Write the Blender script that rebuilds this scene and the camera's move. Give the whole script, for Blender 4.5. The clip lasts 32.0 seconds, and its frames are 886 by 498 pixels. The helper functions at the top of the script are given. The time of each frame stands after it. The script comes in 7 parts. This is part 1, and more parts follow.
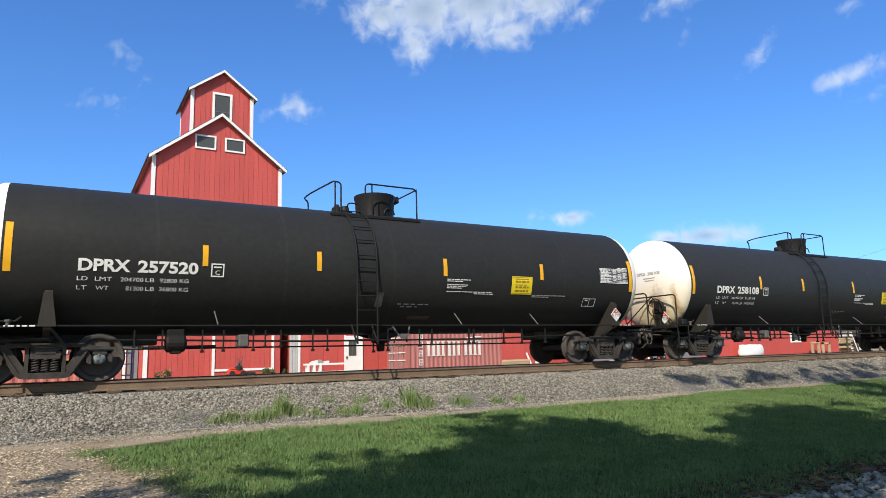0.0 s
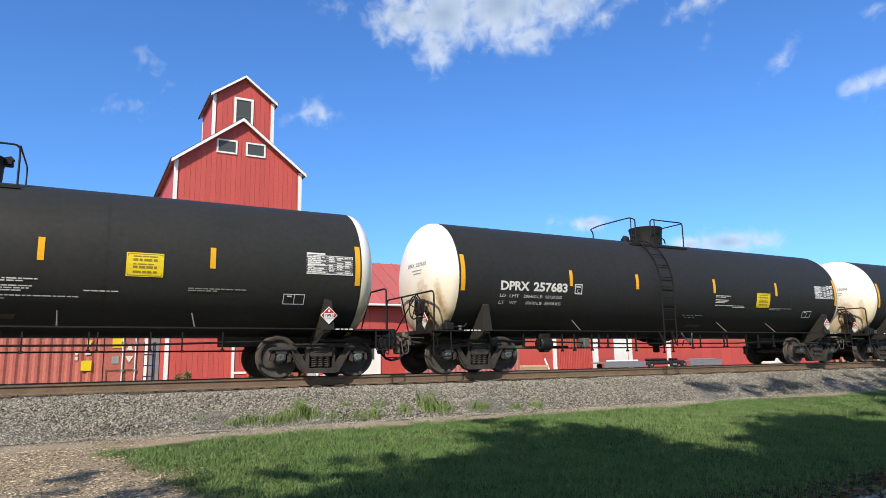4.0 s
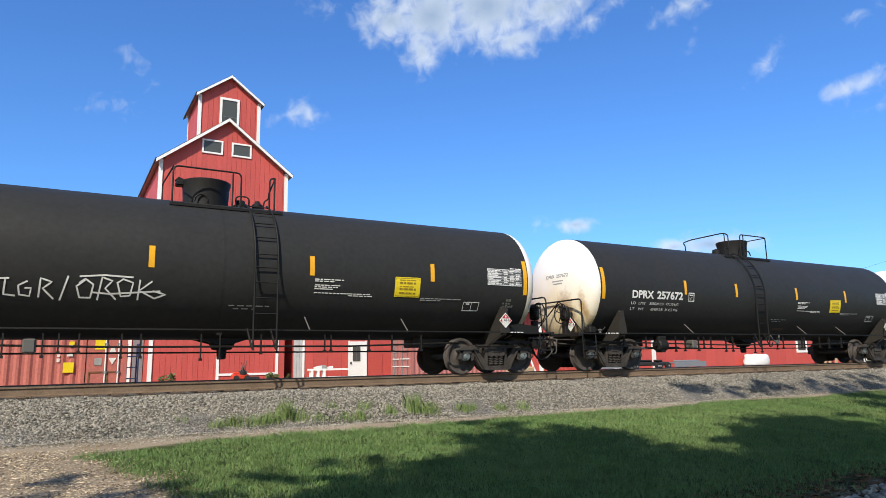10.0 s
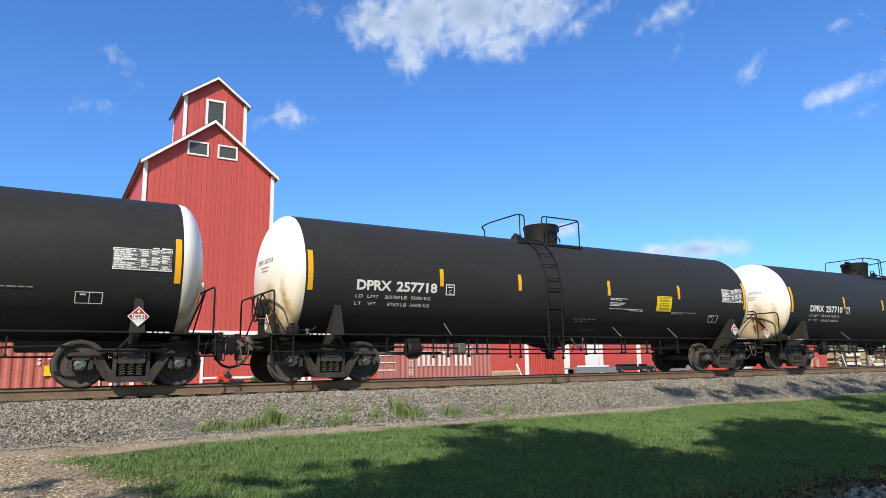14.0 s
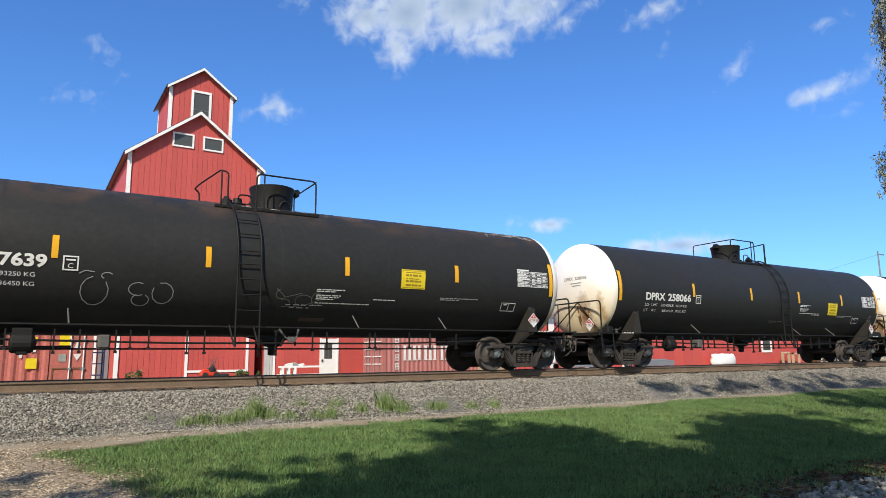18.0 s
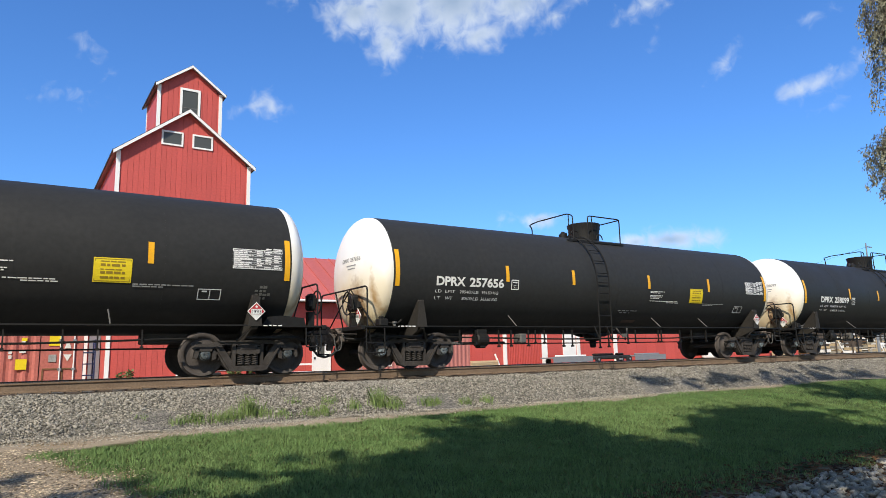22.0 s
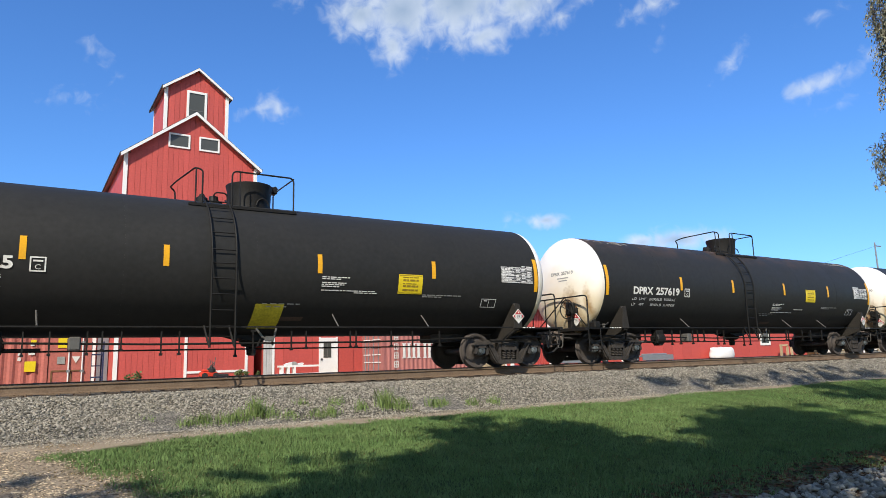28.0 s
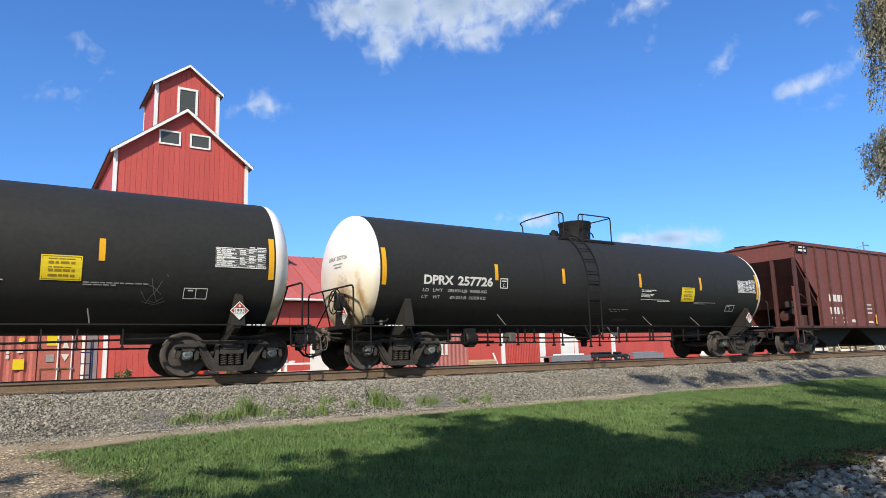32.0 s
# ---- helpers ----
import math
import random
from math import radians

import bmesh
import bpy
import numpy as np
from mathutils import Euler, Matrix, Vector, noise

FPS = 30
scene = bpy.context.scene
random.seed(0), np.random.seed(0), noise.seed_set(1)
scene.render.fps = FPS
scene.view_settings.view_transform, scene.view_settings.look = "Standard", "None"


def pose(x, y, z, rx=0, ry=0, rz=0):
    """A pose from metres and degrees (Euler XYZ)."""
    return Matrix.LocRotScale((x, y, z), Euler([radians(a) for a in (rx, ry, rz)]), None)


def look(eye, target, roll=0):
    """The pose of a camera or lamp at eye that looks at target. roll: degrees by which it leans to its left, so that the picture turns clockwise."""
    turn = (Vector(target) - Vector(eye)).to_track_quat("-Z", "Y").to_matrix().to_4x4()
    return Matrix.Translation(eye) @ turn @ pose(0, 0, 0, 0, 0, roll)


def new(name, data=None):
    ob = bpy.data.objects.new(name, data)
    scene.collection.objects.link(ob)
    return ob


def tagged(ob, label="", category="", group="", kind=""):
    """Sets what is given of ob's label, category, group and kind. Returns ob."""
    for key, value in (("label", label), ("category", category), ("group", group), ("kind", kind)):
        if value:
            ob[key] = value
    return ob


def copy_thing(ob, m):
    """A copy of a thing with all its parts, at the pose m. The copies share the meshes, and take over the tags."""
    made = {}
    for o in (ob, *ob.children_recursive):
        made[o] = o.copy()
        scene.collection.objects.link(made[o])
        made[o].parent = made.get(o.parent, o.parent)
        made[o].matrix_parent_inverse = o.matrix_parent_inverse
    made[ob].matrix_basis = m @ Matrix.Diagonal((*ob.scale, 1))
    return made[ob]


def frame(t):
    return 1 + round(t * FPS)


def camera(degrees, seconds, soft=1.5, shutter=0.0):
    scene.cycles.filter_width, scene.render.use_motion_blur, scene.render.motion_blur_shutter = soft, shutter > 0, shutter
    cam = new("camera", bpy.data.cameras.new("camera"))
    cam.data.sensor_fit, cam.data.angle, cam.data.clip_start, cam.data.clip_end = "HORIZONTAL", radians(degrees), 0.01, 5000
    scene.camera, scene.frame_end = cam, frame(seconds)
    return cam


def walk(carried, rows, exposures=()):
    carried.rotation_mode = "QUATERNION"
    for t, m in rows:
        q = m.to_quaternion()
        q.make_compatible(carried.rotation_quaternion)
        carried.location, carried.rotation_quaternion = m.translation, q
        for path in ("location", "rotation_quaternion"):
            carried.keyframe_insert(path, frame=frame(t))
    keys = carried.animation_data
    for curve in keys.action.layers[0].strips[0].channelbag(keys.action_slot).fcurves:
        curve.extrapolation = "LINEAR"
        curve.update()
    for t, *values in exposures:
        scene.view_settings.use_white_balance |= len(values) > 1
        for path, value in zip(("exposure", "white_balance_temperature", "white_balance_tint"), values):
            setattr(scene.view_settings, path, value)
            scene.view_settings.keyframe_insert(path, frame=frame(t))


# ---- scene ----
cam = camera(67.67, 32.0, soft=0.85)
EYE = Vector((0.0, 0.0, 0.313))


def aim(yaw, pitch, roll):
    """A hand-held look from EYE: yaw from +Y towards +X, pitch upwards, roll to the right, in degrees."""
    a, b = radians(yaw), radians(pitch)
    way = Vector((math.sin(a) * math.cos(b), math.cos(a) * math.cos(b), math.sin(b)))
    return look(EYE, EYE + way, -roll)


walk(cam, [
    (0, aim(30.32, 9.16, 1.59)), (0.5, aim(29.88, 9.31, 1.68)), (1, aim(29.51, 9.51, 1.48)), (1.5, aim(29.24, 9.64, 1.23)),
    (2, aim(29.07, 9.77, 1.28)), (2.5, aim(28.95, 9.71, 1.37)), (3, aim(28.82, 9.63, 1.20)), (3.5, aim(28.70, 9.59, 1.01)),
    (5.5, aim(28.74, 9.76, 1.00)), (6, aim(28.78, 9.83, 1.17)), (6.5, aim(28.93, 9.75, 1.43)), (7, aim(28.96, 9.57, 1.13)),
    (7.5, aim(28.98, 9.51, 0.77)), (8, aim(29.13, 9.55, 0.92)), (8.5, aim(29.36, 9.52, 0.75)), (9, aim(29.59, 9.58, 0.64)),
    (9.5, aim(29.75, 9.64, 0.91)), (10, aim(29.89, 9.72, 1.01)), (10.5, aim(29.97, 9.78, 1.06)), (11, aim(30.14, 9.85, 0.95)),
    (11.5, aim(30.36, 9.89, 1.08)), (12, aim(30.58, 9.89, 1.35)), (12.5, aim(30.72, 9.93, 1.21)), (13, aim(30.81, 9.91, 1.08)),
    (13.5, aim(30.96, 9.91, 0.92)), (14, aim(31.07, 10.01, 0.92)), (14.5, aim(31.10, 10.10, 1.00)), (16.5, aim(31.61, 9.69, 0.89)),
    (17, aim(31.80, 9.66, 0.89)), (17.5, aim(32.00, 9.64, 0.93)), (18, aim(32.23, 9.51, 0.72)), (18.5, aim(32.36, 9.46, 0.86)),
    (19, aim(32.50, 9.57, 1.01)), (19.5, aim(32.58, 9.64, 1.13)), (20, aim(32.67, 9.69, 1.23)), (20.5, aim(32.72, 9.64, 1.19)),
    (21, aim(32.81, 9.60, 1.32)), (21.5, aim(32.93, 9.45, 1.36)), (22, aim(32.96, 9.18, 1.36)), (22.5, aim(32.95, 8.97, 1.31)),
    (23, aim(32.91, 8.91, 1.13)), (23.5, aim(32.83, 8.83, 1.13)), (24, aim(32.73, 8.85, 1.02)), (24.5, aim(32.48, 8.95, 0.89)),
    (25, aim(32.27, 9.05, 0.92)), (25.5, aim(32.15, 9.14, 0.98)), (27.5, aim(32.36, 9.24, 1.35)), (28, aim(32.41, 9.28, 1.51)),
    (28.5, aim(32.41, 9.33, 1.59)), (29, aim(32.43, 9.33, 1.37)), (29.5, aim(32.35, 9.30, 1.39)), (30, aim(32.42, 9.34, 1.46)),
    (30.5, aim(32.60, 9.32, 1.50)), (31, aim(32.77, 9.27, 1.63)), (31.5, aim(32.92, 9.29, 1.67)), (32, aim(33.13, 9.10, 1.47)),
], [(0, 0.07), (14, 0.07), (17, 0.03), (32, 0.03)])

# ---- world, sun ----
SUN_TO = Vector((-0.52, -0.50, 0.62)).normalized()


def make_world():
    world = bpy.data.worlds.new("sky")
    world.use_nodes = True
    scene.world = world
    nt = world.node_tree
    nt.nodes.clear()
    n, l = nt.nodes.new, nt.links.new

    def math_node(op, a, b=None):
        m = n("ShaderNodeMath")
        m.operation = op
        for i, v in enumerate((a, b)):
            if v is None:
                continue
            if isinstance(v, (int, float)):
                m.inputs[i].default_value = v
            else:
                l(v, m.inputs[i])
        return m.outputs[0]

    sky = n("ShaderNodeTexSky")
    sky.sky_type = "NISHITA"
    sky.sun_disc = False
    sky.sun_elevation = math.asin(SUN_TO.z)
    sky.sun_rotation = math.atan2(SUN_TO.x, SUN_TO.y)
    sky.air_density, sky.dust_density, sky.ozone_density = 1.15, 0.35, 3.2
    co = n("ShaderNodeTexCoord")
    sep = n("ShaderNodeSeparateXYZ")
    l(co.outputs["Generated"], sep.inputs[0])
    az = math_node("MULTIPLY", math_node("ARCTAN2", sep.outputs[0], sep.outputs[1]), 57.29578)
    el = math_node("MULTIPLY", math_node("ARCSINE", sep.outputs[2]), 57.29578)
    ae = n("ShaderNodeCombineXYZ")
    l(az, ae.inputs[0])
    l(el, ae.inputs[1])
    # fair-weather clouds: azimuth, elevation, half width, half height, weight, slant in degrees
    clouds = [(25.4, 28.8, 3.4, 2.2, 1.25, 0), (29.3, 29.2, 4.2, 3.1, 1.6, 0), (34.5, 29.8, 6.0, 3.4, 1.6, 0), (40.2, 29.2, 4.0, 2.2, 1.3, 15), (28.3, 26.4, 2.0, 1.9, 1.15, 50),
              (29.0, 25.5, 1.0, 0.7, 0.6, 30), (36.6, 27.0, 3.2, 1.4, 1.15, 12), (37.6, 26.1, 1.8, 0.7, 0.7, 0), (43.8, 27.9, 2.2, 0.8, 0.72, 25), (45.8, 29.0, 1.8, 0.6, 0.4, 20), (33.2, 26.3, 1.2, 0.5, 0.42, 0),
              (51.6, 27.7, 3.0, 0.9, 0.6, 12), (52.3, 25.5, 0.9, 0.5, 0.36, 60), (18.6, 29.5, 1.8, 0.6, 0.55, 0), (3.6, 23.7, 1.3, 0.8, 0.5, -30), (5.0, 22.4, 0.9, 0.4, 0.12, -30),
              (2.1, 20.2, 1.7, 0.7, 0.34, 0), (4.3, 19.9, 0.6, 0.7, 0.16, -40), (17.4, 21.1, 1.9, 1.1, 0.78, 0), (15.2, 20.3, 0.8, 0.5, 0.25, 20), (57.9, 22.7, 1.7, 0.7, 0.56, 42),
              (62.7, 19.5, 1.5, 0.9, 0.85, 15), (64.5, 19.6, 2.3, 0.85, 0.62, 22), (67.0, 20.5, 2.0, 0.7, 0.5, 30), (64.7, 17.8, 1.4, 0.4, 0.42, 5), (64.5, 24.4, 1.6, 0.5, 0.3, 10),
              (41.5, 11.4, 1.7, 0.7, 1.3, 0), (38.6, 11.6, 1.5, 0.5, 0.4, 0), (49.4, 9.0, 1.7, 0.75, 1.25, 0), (52.3, 9.0, 2.9, 1.05, 1.45, 0), (55.0, 8.8, 2.0, 0.8, 0.9, 0), (-0.6, 11.4, 2.0, 0.7, 0.65, -15), (-2.6, 12.2, 2.4, 0.8, 0.7, 0),
              (-60, 30, 16, 6, 1.0, 0), (120, 34, 18, 7, 1.0, 0), (170, 45, 16, 6, 0.9, 0), (-120, 20, 14, 4, 0.9, 0), (95, 15, 14, 3, 0.9, 0)]
    best = None
    for a, e, w, h, k, slant in clouds:
        d = n("ShaderNodeVectorMath")
        d.operation = "SUBTRACT"
        l(ae.outputs[0], d.inputs[0])
        d.inputs[1].default_value = (a, e, 0)
        turn = n("ShaderNodeVectorRotate")
        turn.rotation_type = "Z_AXIS"
        turn.inputs["Angle"].default_value = radians(-slant)
        l(d.outputs[0], turn.inputs["Vector"])
        s = n("ShaderNodeVectorMath")
        s.operation = "MULTIPLY"
        l(turn.outputs[0], s.inputs[0])
        s.inputs[1].default_value = (1 / w, 1 / h, 0)
        le = n("ShaderNodeVectorMath")
        le.operation = "LENGTH"
        l(s.outputs[0], le.inputs[0])
        m = math_node("MULTIPLY", math_node("SUBTRACT", 1.25, le.outputs["Value"]), k)
        best = m if best is None else math_node("MAXIMUM", best, m)
    no = n("ShaderNodeTexNoise")
    no.inputs["Scale"].default_value = 0.8
    no.inputs["Detail"].default_value = 6
    no.inputs["Roughness"].default_value = 0.52
    no.inputs["Distortion"].default_value = 0.5
    l(ae.outputs[0], no.inputs["Vector"])
    puff = math_node("MULTIPLY", math_node("SUBTRACT", no.outputs["Fac"], 0.5), 2.0)
    ramp = n("ShaderNodeMapRange")
    ramp.interpolation_type = "SMOOTHSTEP"
    ramp.inputs["From Min"].default_value = 0.0
    ramp.inputs["From Max"].default_value = 1.55
    l(math_node("ADD", best, puff), ramp.inputs["Value"])
    # cloud bodies are a little greyer where they are thick
    no2 = n("ShaderNodeTexNoise")
    no2.inputs["Scale"].default_value = 0.3
    no2.inputs["Detail"].default_value = 5
    l(ae.outputs[0], no2.inputs["Vector"])
    tone = n("ShaderNodeMix")
    tone.data_type = "RGBA"
    body = n("ShaderNodeMapRange")
    body.inputs["From Min"].default_value, body.inputs["From Max"].default_value = 1.0, 2.0
    body.inputs["To Min"].default_value, body.inputs["To Max"].default_value = 0.85, -0.1
    l(best, body.inputs["Value"])
    light = math_node("ADD", body.outputs[0], math_node("MULTIPLY", math_node("SUBTRACT", no2.outputs["Fac"], 0.5), 1.1))
    light.node.use_clamp = True
    l(light, tone.inputs["Factor"])
    tone.inputs["A"].default_value = (3.3, 4.2, 5.3, 1)
    tone.inputs["B"].default_value = (6.1, 6.8, 7.7, 1)
    mix = n("ShaderNodeMix")
    mix.data_type = "RGBA"
    l(math_node("MULTIPLY", ramp.outputs[0], 0.82), mix.inputs["Factor"])
    deep = n("ShaderNodeMix")
    deep.data_type, deep.blend_type = "RGBA", "MULTIPLY"
    # the deep blue pales towards the sun
    toward = n("ShaderNodeVectorMath")
    toward.operation = "DOT_PRODUCT"
    l(co.outputs["Generated"], toward.inputs[0])
    toward.inputs[1].default_value = SUN_TO
    pale = n("ShaderNodeMapRange")
    pale.inputs["From Min"].default_value, pale.inputs["From Max"].default_value = 0.15, 0.75
    pale.inputs["To Min"].default_value, pale.inputs["To Max"].default_value = 1.0, 0.1
    l(toward.outputs["Value"], pale.inputs["Value"])
    l(pale.outputs[0], deep.inputs["Factor"])
    l(sky.outputs[0], deep.inputs["A"])
    deep.inputs["B"].default_value = (0.545, 0.935, 1.46, 1)
    l(deep.outputs["Result"], mix.inputs["A"])
    l(tone.outputs["Result"], mix.inputs["B"])
    bg = n("ShaderNodeBackground")
    bg.inputs["Strength"].default_value = 0.125
    l(mix.outputs["Result"], bg.inputs["Color"])
    out = n("ShaderNodeOutputWorld")
    l(bg.outputs[0], out.inputs[0])


make_world()
sun = new("sun", bpy.data.lights.new("sun", "SUN"))
sun.data.energy, sun.data.angle, sun.data.color = 5.3, radians(0.6), (1.0, 0.925, 0.80)
sun.matrix_world = look((0, 0, 60), Vector((0, 0, 60)) - SUN_TO)


# ---- materials ----
def material(name, base, rough=0.6, metal=0.0, vary=0.25, scale=6.0, fine=60.0, bump=0.1, tint=None, spec=0.5, island=False, each=0.0, patch=0.55):
    """A worn surface: base colour broken up by a coarse and a fine noise, with fine relief. each: how far pieces differ."""
    m = bpy.data.materials.new(name)
    m.use_nodes = True
    nt = m.node_tree
    n, l = nt.nodes.new, nt.links.new
    b = nt.nodes["Principled BSDF"]
    b.inputs["Roughness"].default_value = rough
    b.inputs["Metallic"].default_value = metal
    b.inputs["Specular IOR Level"].default_value = spec
    co = n("ShaderNodeTexCoord")
    big, small = n("ShaderNodeTexNoise"), n("ShaderNodeTexNoise")
    for t, s, d in ((big, scale, 6), (small, fine, 3)):
        t.inputs["Scale"].default_value = s
        t.inputs["Detail"].default_value = d
        l(co.outputs["Object"], t.inputs["Vector"])
    other = tint or tuple(c * 0.55 for c in base)
    ramp = n("ShaderNodeMapRange")
    ramp.inputs["From Min"].default_value, ramp.inputs["From Max"].default_value = patch - 0.2, patch + 0.2
    ramp.inputs["To Max"].default_value = min(1.0, vary * 2.2)
    l(big.outputs["Fac"], ramp.inputs["Value"])
    mix = n("ShaderNodeMix")
    mix.data_type = "RGBA"
    l(ramp.outputs[0], mix.inputs["Factor"])
    mix.inputs["A"].default_value = (*base, 1)
    mix.inputs["B"].default_value = (*other, 1)
    mul = n("ShaderNodeMix")
    mul.data_type, mul.blend_type = "RGBA", "MULTIPLY"
    mul.inputs["Factor"].default_value = 1.0
    l(mix.outputs["Result"], mul.inputs["A"])
    grey = n("ShaderNodeMapRange")
    grey.inputs["From Min"].default_value, grey.inputs["From Max"].default_value = 0.25, 0.75
    grey.inputs["To Min"].default_value, grey.inputs["To Max"].default_value = 1 - vary, 1 + vary * 0.6
    l(small.outputs["Fac"], grey.inputs["Value"])
    l(grey.outputs[0], mul.inputs["B"])
    last = mul.outputs["Result"]
    if each:
        src = n("ShaderNodeNewGeometry") if island else n("ShaderNodeObjectInfo")
        sock = src.outputs["Random Per Island"] if island else src.outputs["Random"]
        rng = n("ShaderNodeMapRange")
        rng.inputs["To Min"].default_value, rng.inputs["To Max"].default_value = 1 - each, 1 + each
        l(sock, rng.inputs["Value"])
        mm = n("ShaderNodeMix")
        mm.data_type, mm.blend_type = "RGBA", "MULTIPLY"
        mm.inputs["Factor"].default_value = 1.0
        l(last, mm.inputs["A"])
        l(rng.outputs[0], mm.inputs["B"])
        last = mm.outputs["Result"]
    l(last, b.inputs["Base Color"])
    rr = n("ShaderNodeMapRange")
    rr.inputs["To Min"].default_value, rr.inputs["To Max"].default_value = max(0.03, rough - 0.12), min(1, rough + 0.12)
    l(big.outputs["Fac"], rr.inputs["Value"])
    l(rr.outputs[0], b.inputs["Roughness"])
    if bump:
        bp = n("ShaderNodeBump")
        bp.inputs["Strength"].default_value = bump
        bp.inputs["Distance"].default_value = 0.01
        l(small.outputs["Fac"], bp.inputs["Height"])
        l(bp.outputs[0], b.inputs["Normal"])
    return m


M_JACKET = material("black_tank_paint", (0.0268, 0.0271, 0.0265), 0.50, vary=0.16, scale=0.9, fine=9, bump=0.03, tint=(0.0345, 0.0342, 0.0330), each=0.10, spec=0.17)
M_JACKET.node_tree.nodes["Principled BSDF"].inputs["Specular Tint"].default_value = (1.0, 0.97, 0.92, 1)  # specular colour slightly warm


def rusty_jacket():
    """The tank paint worn through to brown rust along the top of the shell."""
    m = M_JACKET.copy()
    m.name = "rusted_tank_paint"
    nt = m.node_tree
    n, l = nt.nodes.new, nt.links.new
    sock = nt.nodes["Principled BSDF"].inputs["Base Color"]
    old = sock.links[0].from_socket
    co, sep, no = n("ShaderNodeTexCoord"), n("ShaderNodeSeparateXYZ"), n("ShaderNodeTexNoise")
    no.inputs["Scale"].default_value, no.inputs["Detail"].default_value, no.inputs["Roughness"].default_value = 1.1, 8, 0.65
    l(co.outputs["Object"], sep.inputs[0])
    l(co.outputs["Object"], no.inputs["Vector"])
    high = n("ShaderNodeMapRange")
    high.inputs["From Min"].default_value, high.inputs["From Max"].default_value = 3.3, 3.8
    l(sep.outputs[2], high.inputs["Value"])
    worn = n("ShaderNodeMapRange")
    worn.inputs["From Min"].default_value, worn.inputs["From Max"].default_value = 0.44, 0.66
    l(no.outputs["Fac"], worn.inputs["Value"])
    f = n("ShaderNodeMath")
    f.operation = "MULTIPLY"
    l(high.outputs[0], f.inputs[0])
    l(worn.outputs[0], f.inputs[1])
    x = n("ShaderNodeMix")
    x.data_type = "RGBA"
    l(f.outputs[0], x.inputs["Factor"])
    l(old, x.inputs["A"])
    x.inputs["B"].default_value = (0.088, 0.055, 0.036, 1)
    l(x.outputs["Result"], sock)
    return m


M_JACKET_RUST = rusty_jacket()
M_STEEL = material("grimy_running_gear", (0.062, 0.054, 0.047), 0.75, vary=0.4, scale=5, fine=40, bump=0.3, tint=(0.034, 0.029, 0.025), spec=0.2)
M_WHEEL = material("wheel_steel", (0.074, 0.062, 0.054), 0.7, metal=0.0, vary=0.3, scale=5, fine=35, bump=0.12, tint=(0.075, 0.063, 0.054), spec=0.3)
M_COUPLER = material("rusty_cast_steel", (0.17, 0.135, 0.112), 0.75, vary=0.4, scale=6, fine=40, bump=0.3, tint=(0.08, 0.063, 0.052), spec=0.2)
M_CAP = material("bearing_cap_paint", (0.16, 0.195, 0.205), 0.6, vary=0.55, scale=14, fine=60, tint=(0.065, 0.055, 0.047), each=0.45, spec=0.3)
M_SADDLE = material("grimy_black_plate", (0.030, 0.027, 0.023), 0.7, vary=0.3, scale=4, fine=30, bump=0.12, tint=(0.042, 0.035, 0.028), spec=0.25)
M_FITTING = material("black_fittings", (0.0150, 0.0140, 0.0125), 0.6, vary=0.25, scale=5, fine=30, bump=0.1, spec=0.25)
M_YELLOW = material("yellow_reflective_tape", (0.80, 0.40, 0.012), 0.35, vary=0.08, scale=4, fine=40, bump=0.02)
M_LEMON = material("yellow_notice_decal", (0.82, 0.62, 0.02), 0.4, vary=0.08, scale=4, fine=40, bump=0.0)
M_LETTER = material("white_stencil_paint", (0.74, 0.73, 0.68), 0.5, vary=0.12, scale=6, fine=30, bump=0.0)
M_DIM = material("worn_stencil_paint", (0.36, 0.36, 0.34), 0.55, vary=0.3, scale=8, fine=30, bump=0.0)
M_GREY_DECAL = material("grey_data_panel", (0.075, 0.075, 0.074), 0.5, vary=0.15, scale=8, fine=30, bump=0.0)
M_INK = material("black_ink", (0.02, 0.02, 0.02), 0.5, vary=0.1, bump=0.0)
M_PLACARD = material("placard_red", (0.45, 0.02, 0.025), 0.4, vary=0.1, bump=0.0)
M_RUST = material("rust_stain", (0.22, 0.11, 0.045), 0.8, vary=0.4, scale=5, fine=30, tint=(0.10, 0.05, 0.025))
M_RAIL = material("rail_side_rust", (0.20, 0.140, 0.092), 0.8, vary=0.3, scale=3, fine=30, bump=0.25, tint=(0.13, 0.086, 0.056), spec=0.2)
M_RAILTOP = material("rail_running_face", (0.32, 0.31, 0.30), 0.3, metal=0.8, vary=0.15, scale=2, fine=20, bump=0.03)
M_TIE = material("creosoted_timber", (0.075, 0.058, 0.045), 0.85, vary=0.35, scale=3, fine=30, bump=0.4, each=0.25, spec=0.15)
M_RED = material("barn_red_paint", (0.51, 0.080, 0.064), 0.6, vary=0.14, scale=0.8, fine=10, bump=0.06, tint=(0.45, 0.071, 0.057), each=0.07)
M_REDROOF = material("red_metal_roof", (0.47, 0.115, 0.10), 0.5, vary=0.14, scale=0.6, fine=8, bump=0.03, tint=(0.42, 0.115, 0.10), each=0.06)
M_DARKROOF = material("dark_roof_edge", (0.03, 0.028, 0.03), 0.7, vary=0.2, bump=0.1)
M_TRIM = material("white_trim_paint", (0.80, 0.79, 0.76), 0.5, vary=0.06, scale=2, fine=20, bump=0.03)
M_CONT = material("container_red_paint", (0.48, 0.145, 0.115), 0.5, vary=0.2, scale=1.2, fine=16, bump=0.05, tint=(0.36, 0.12, 0.095))
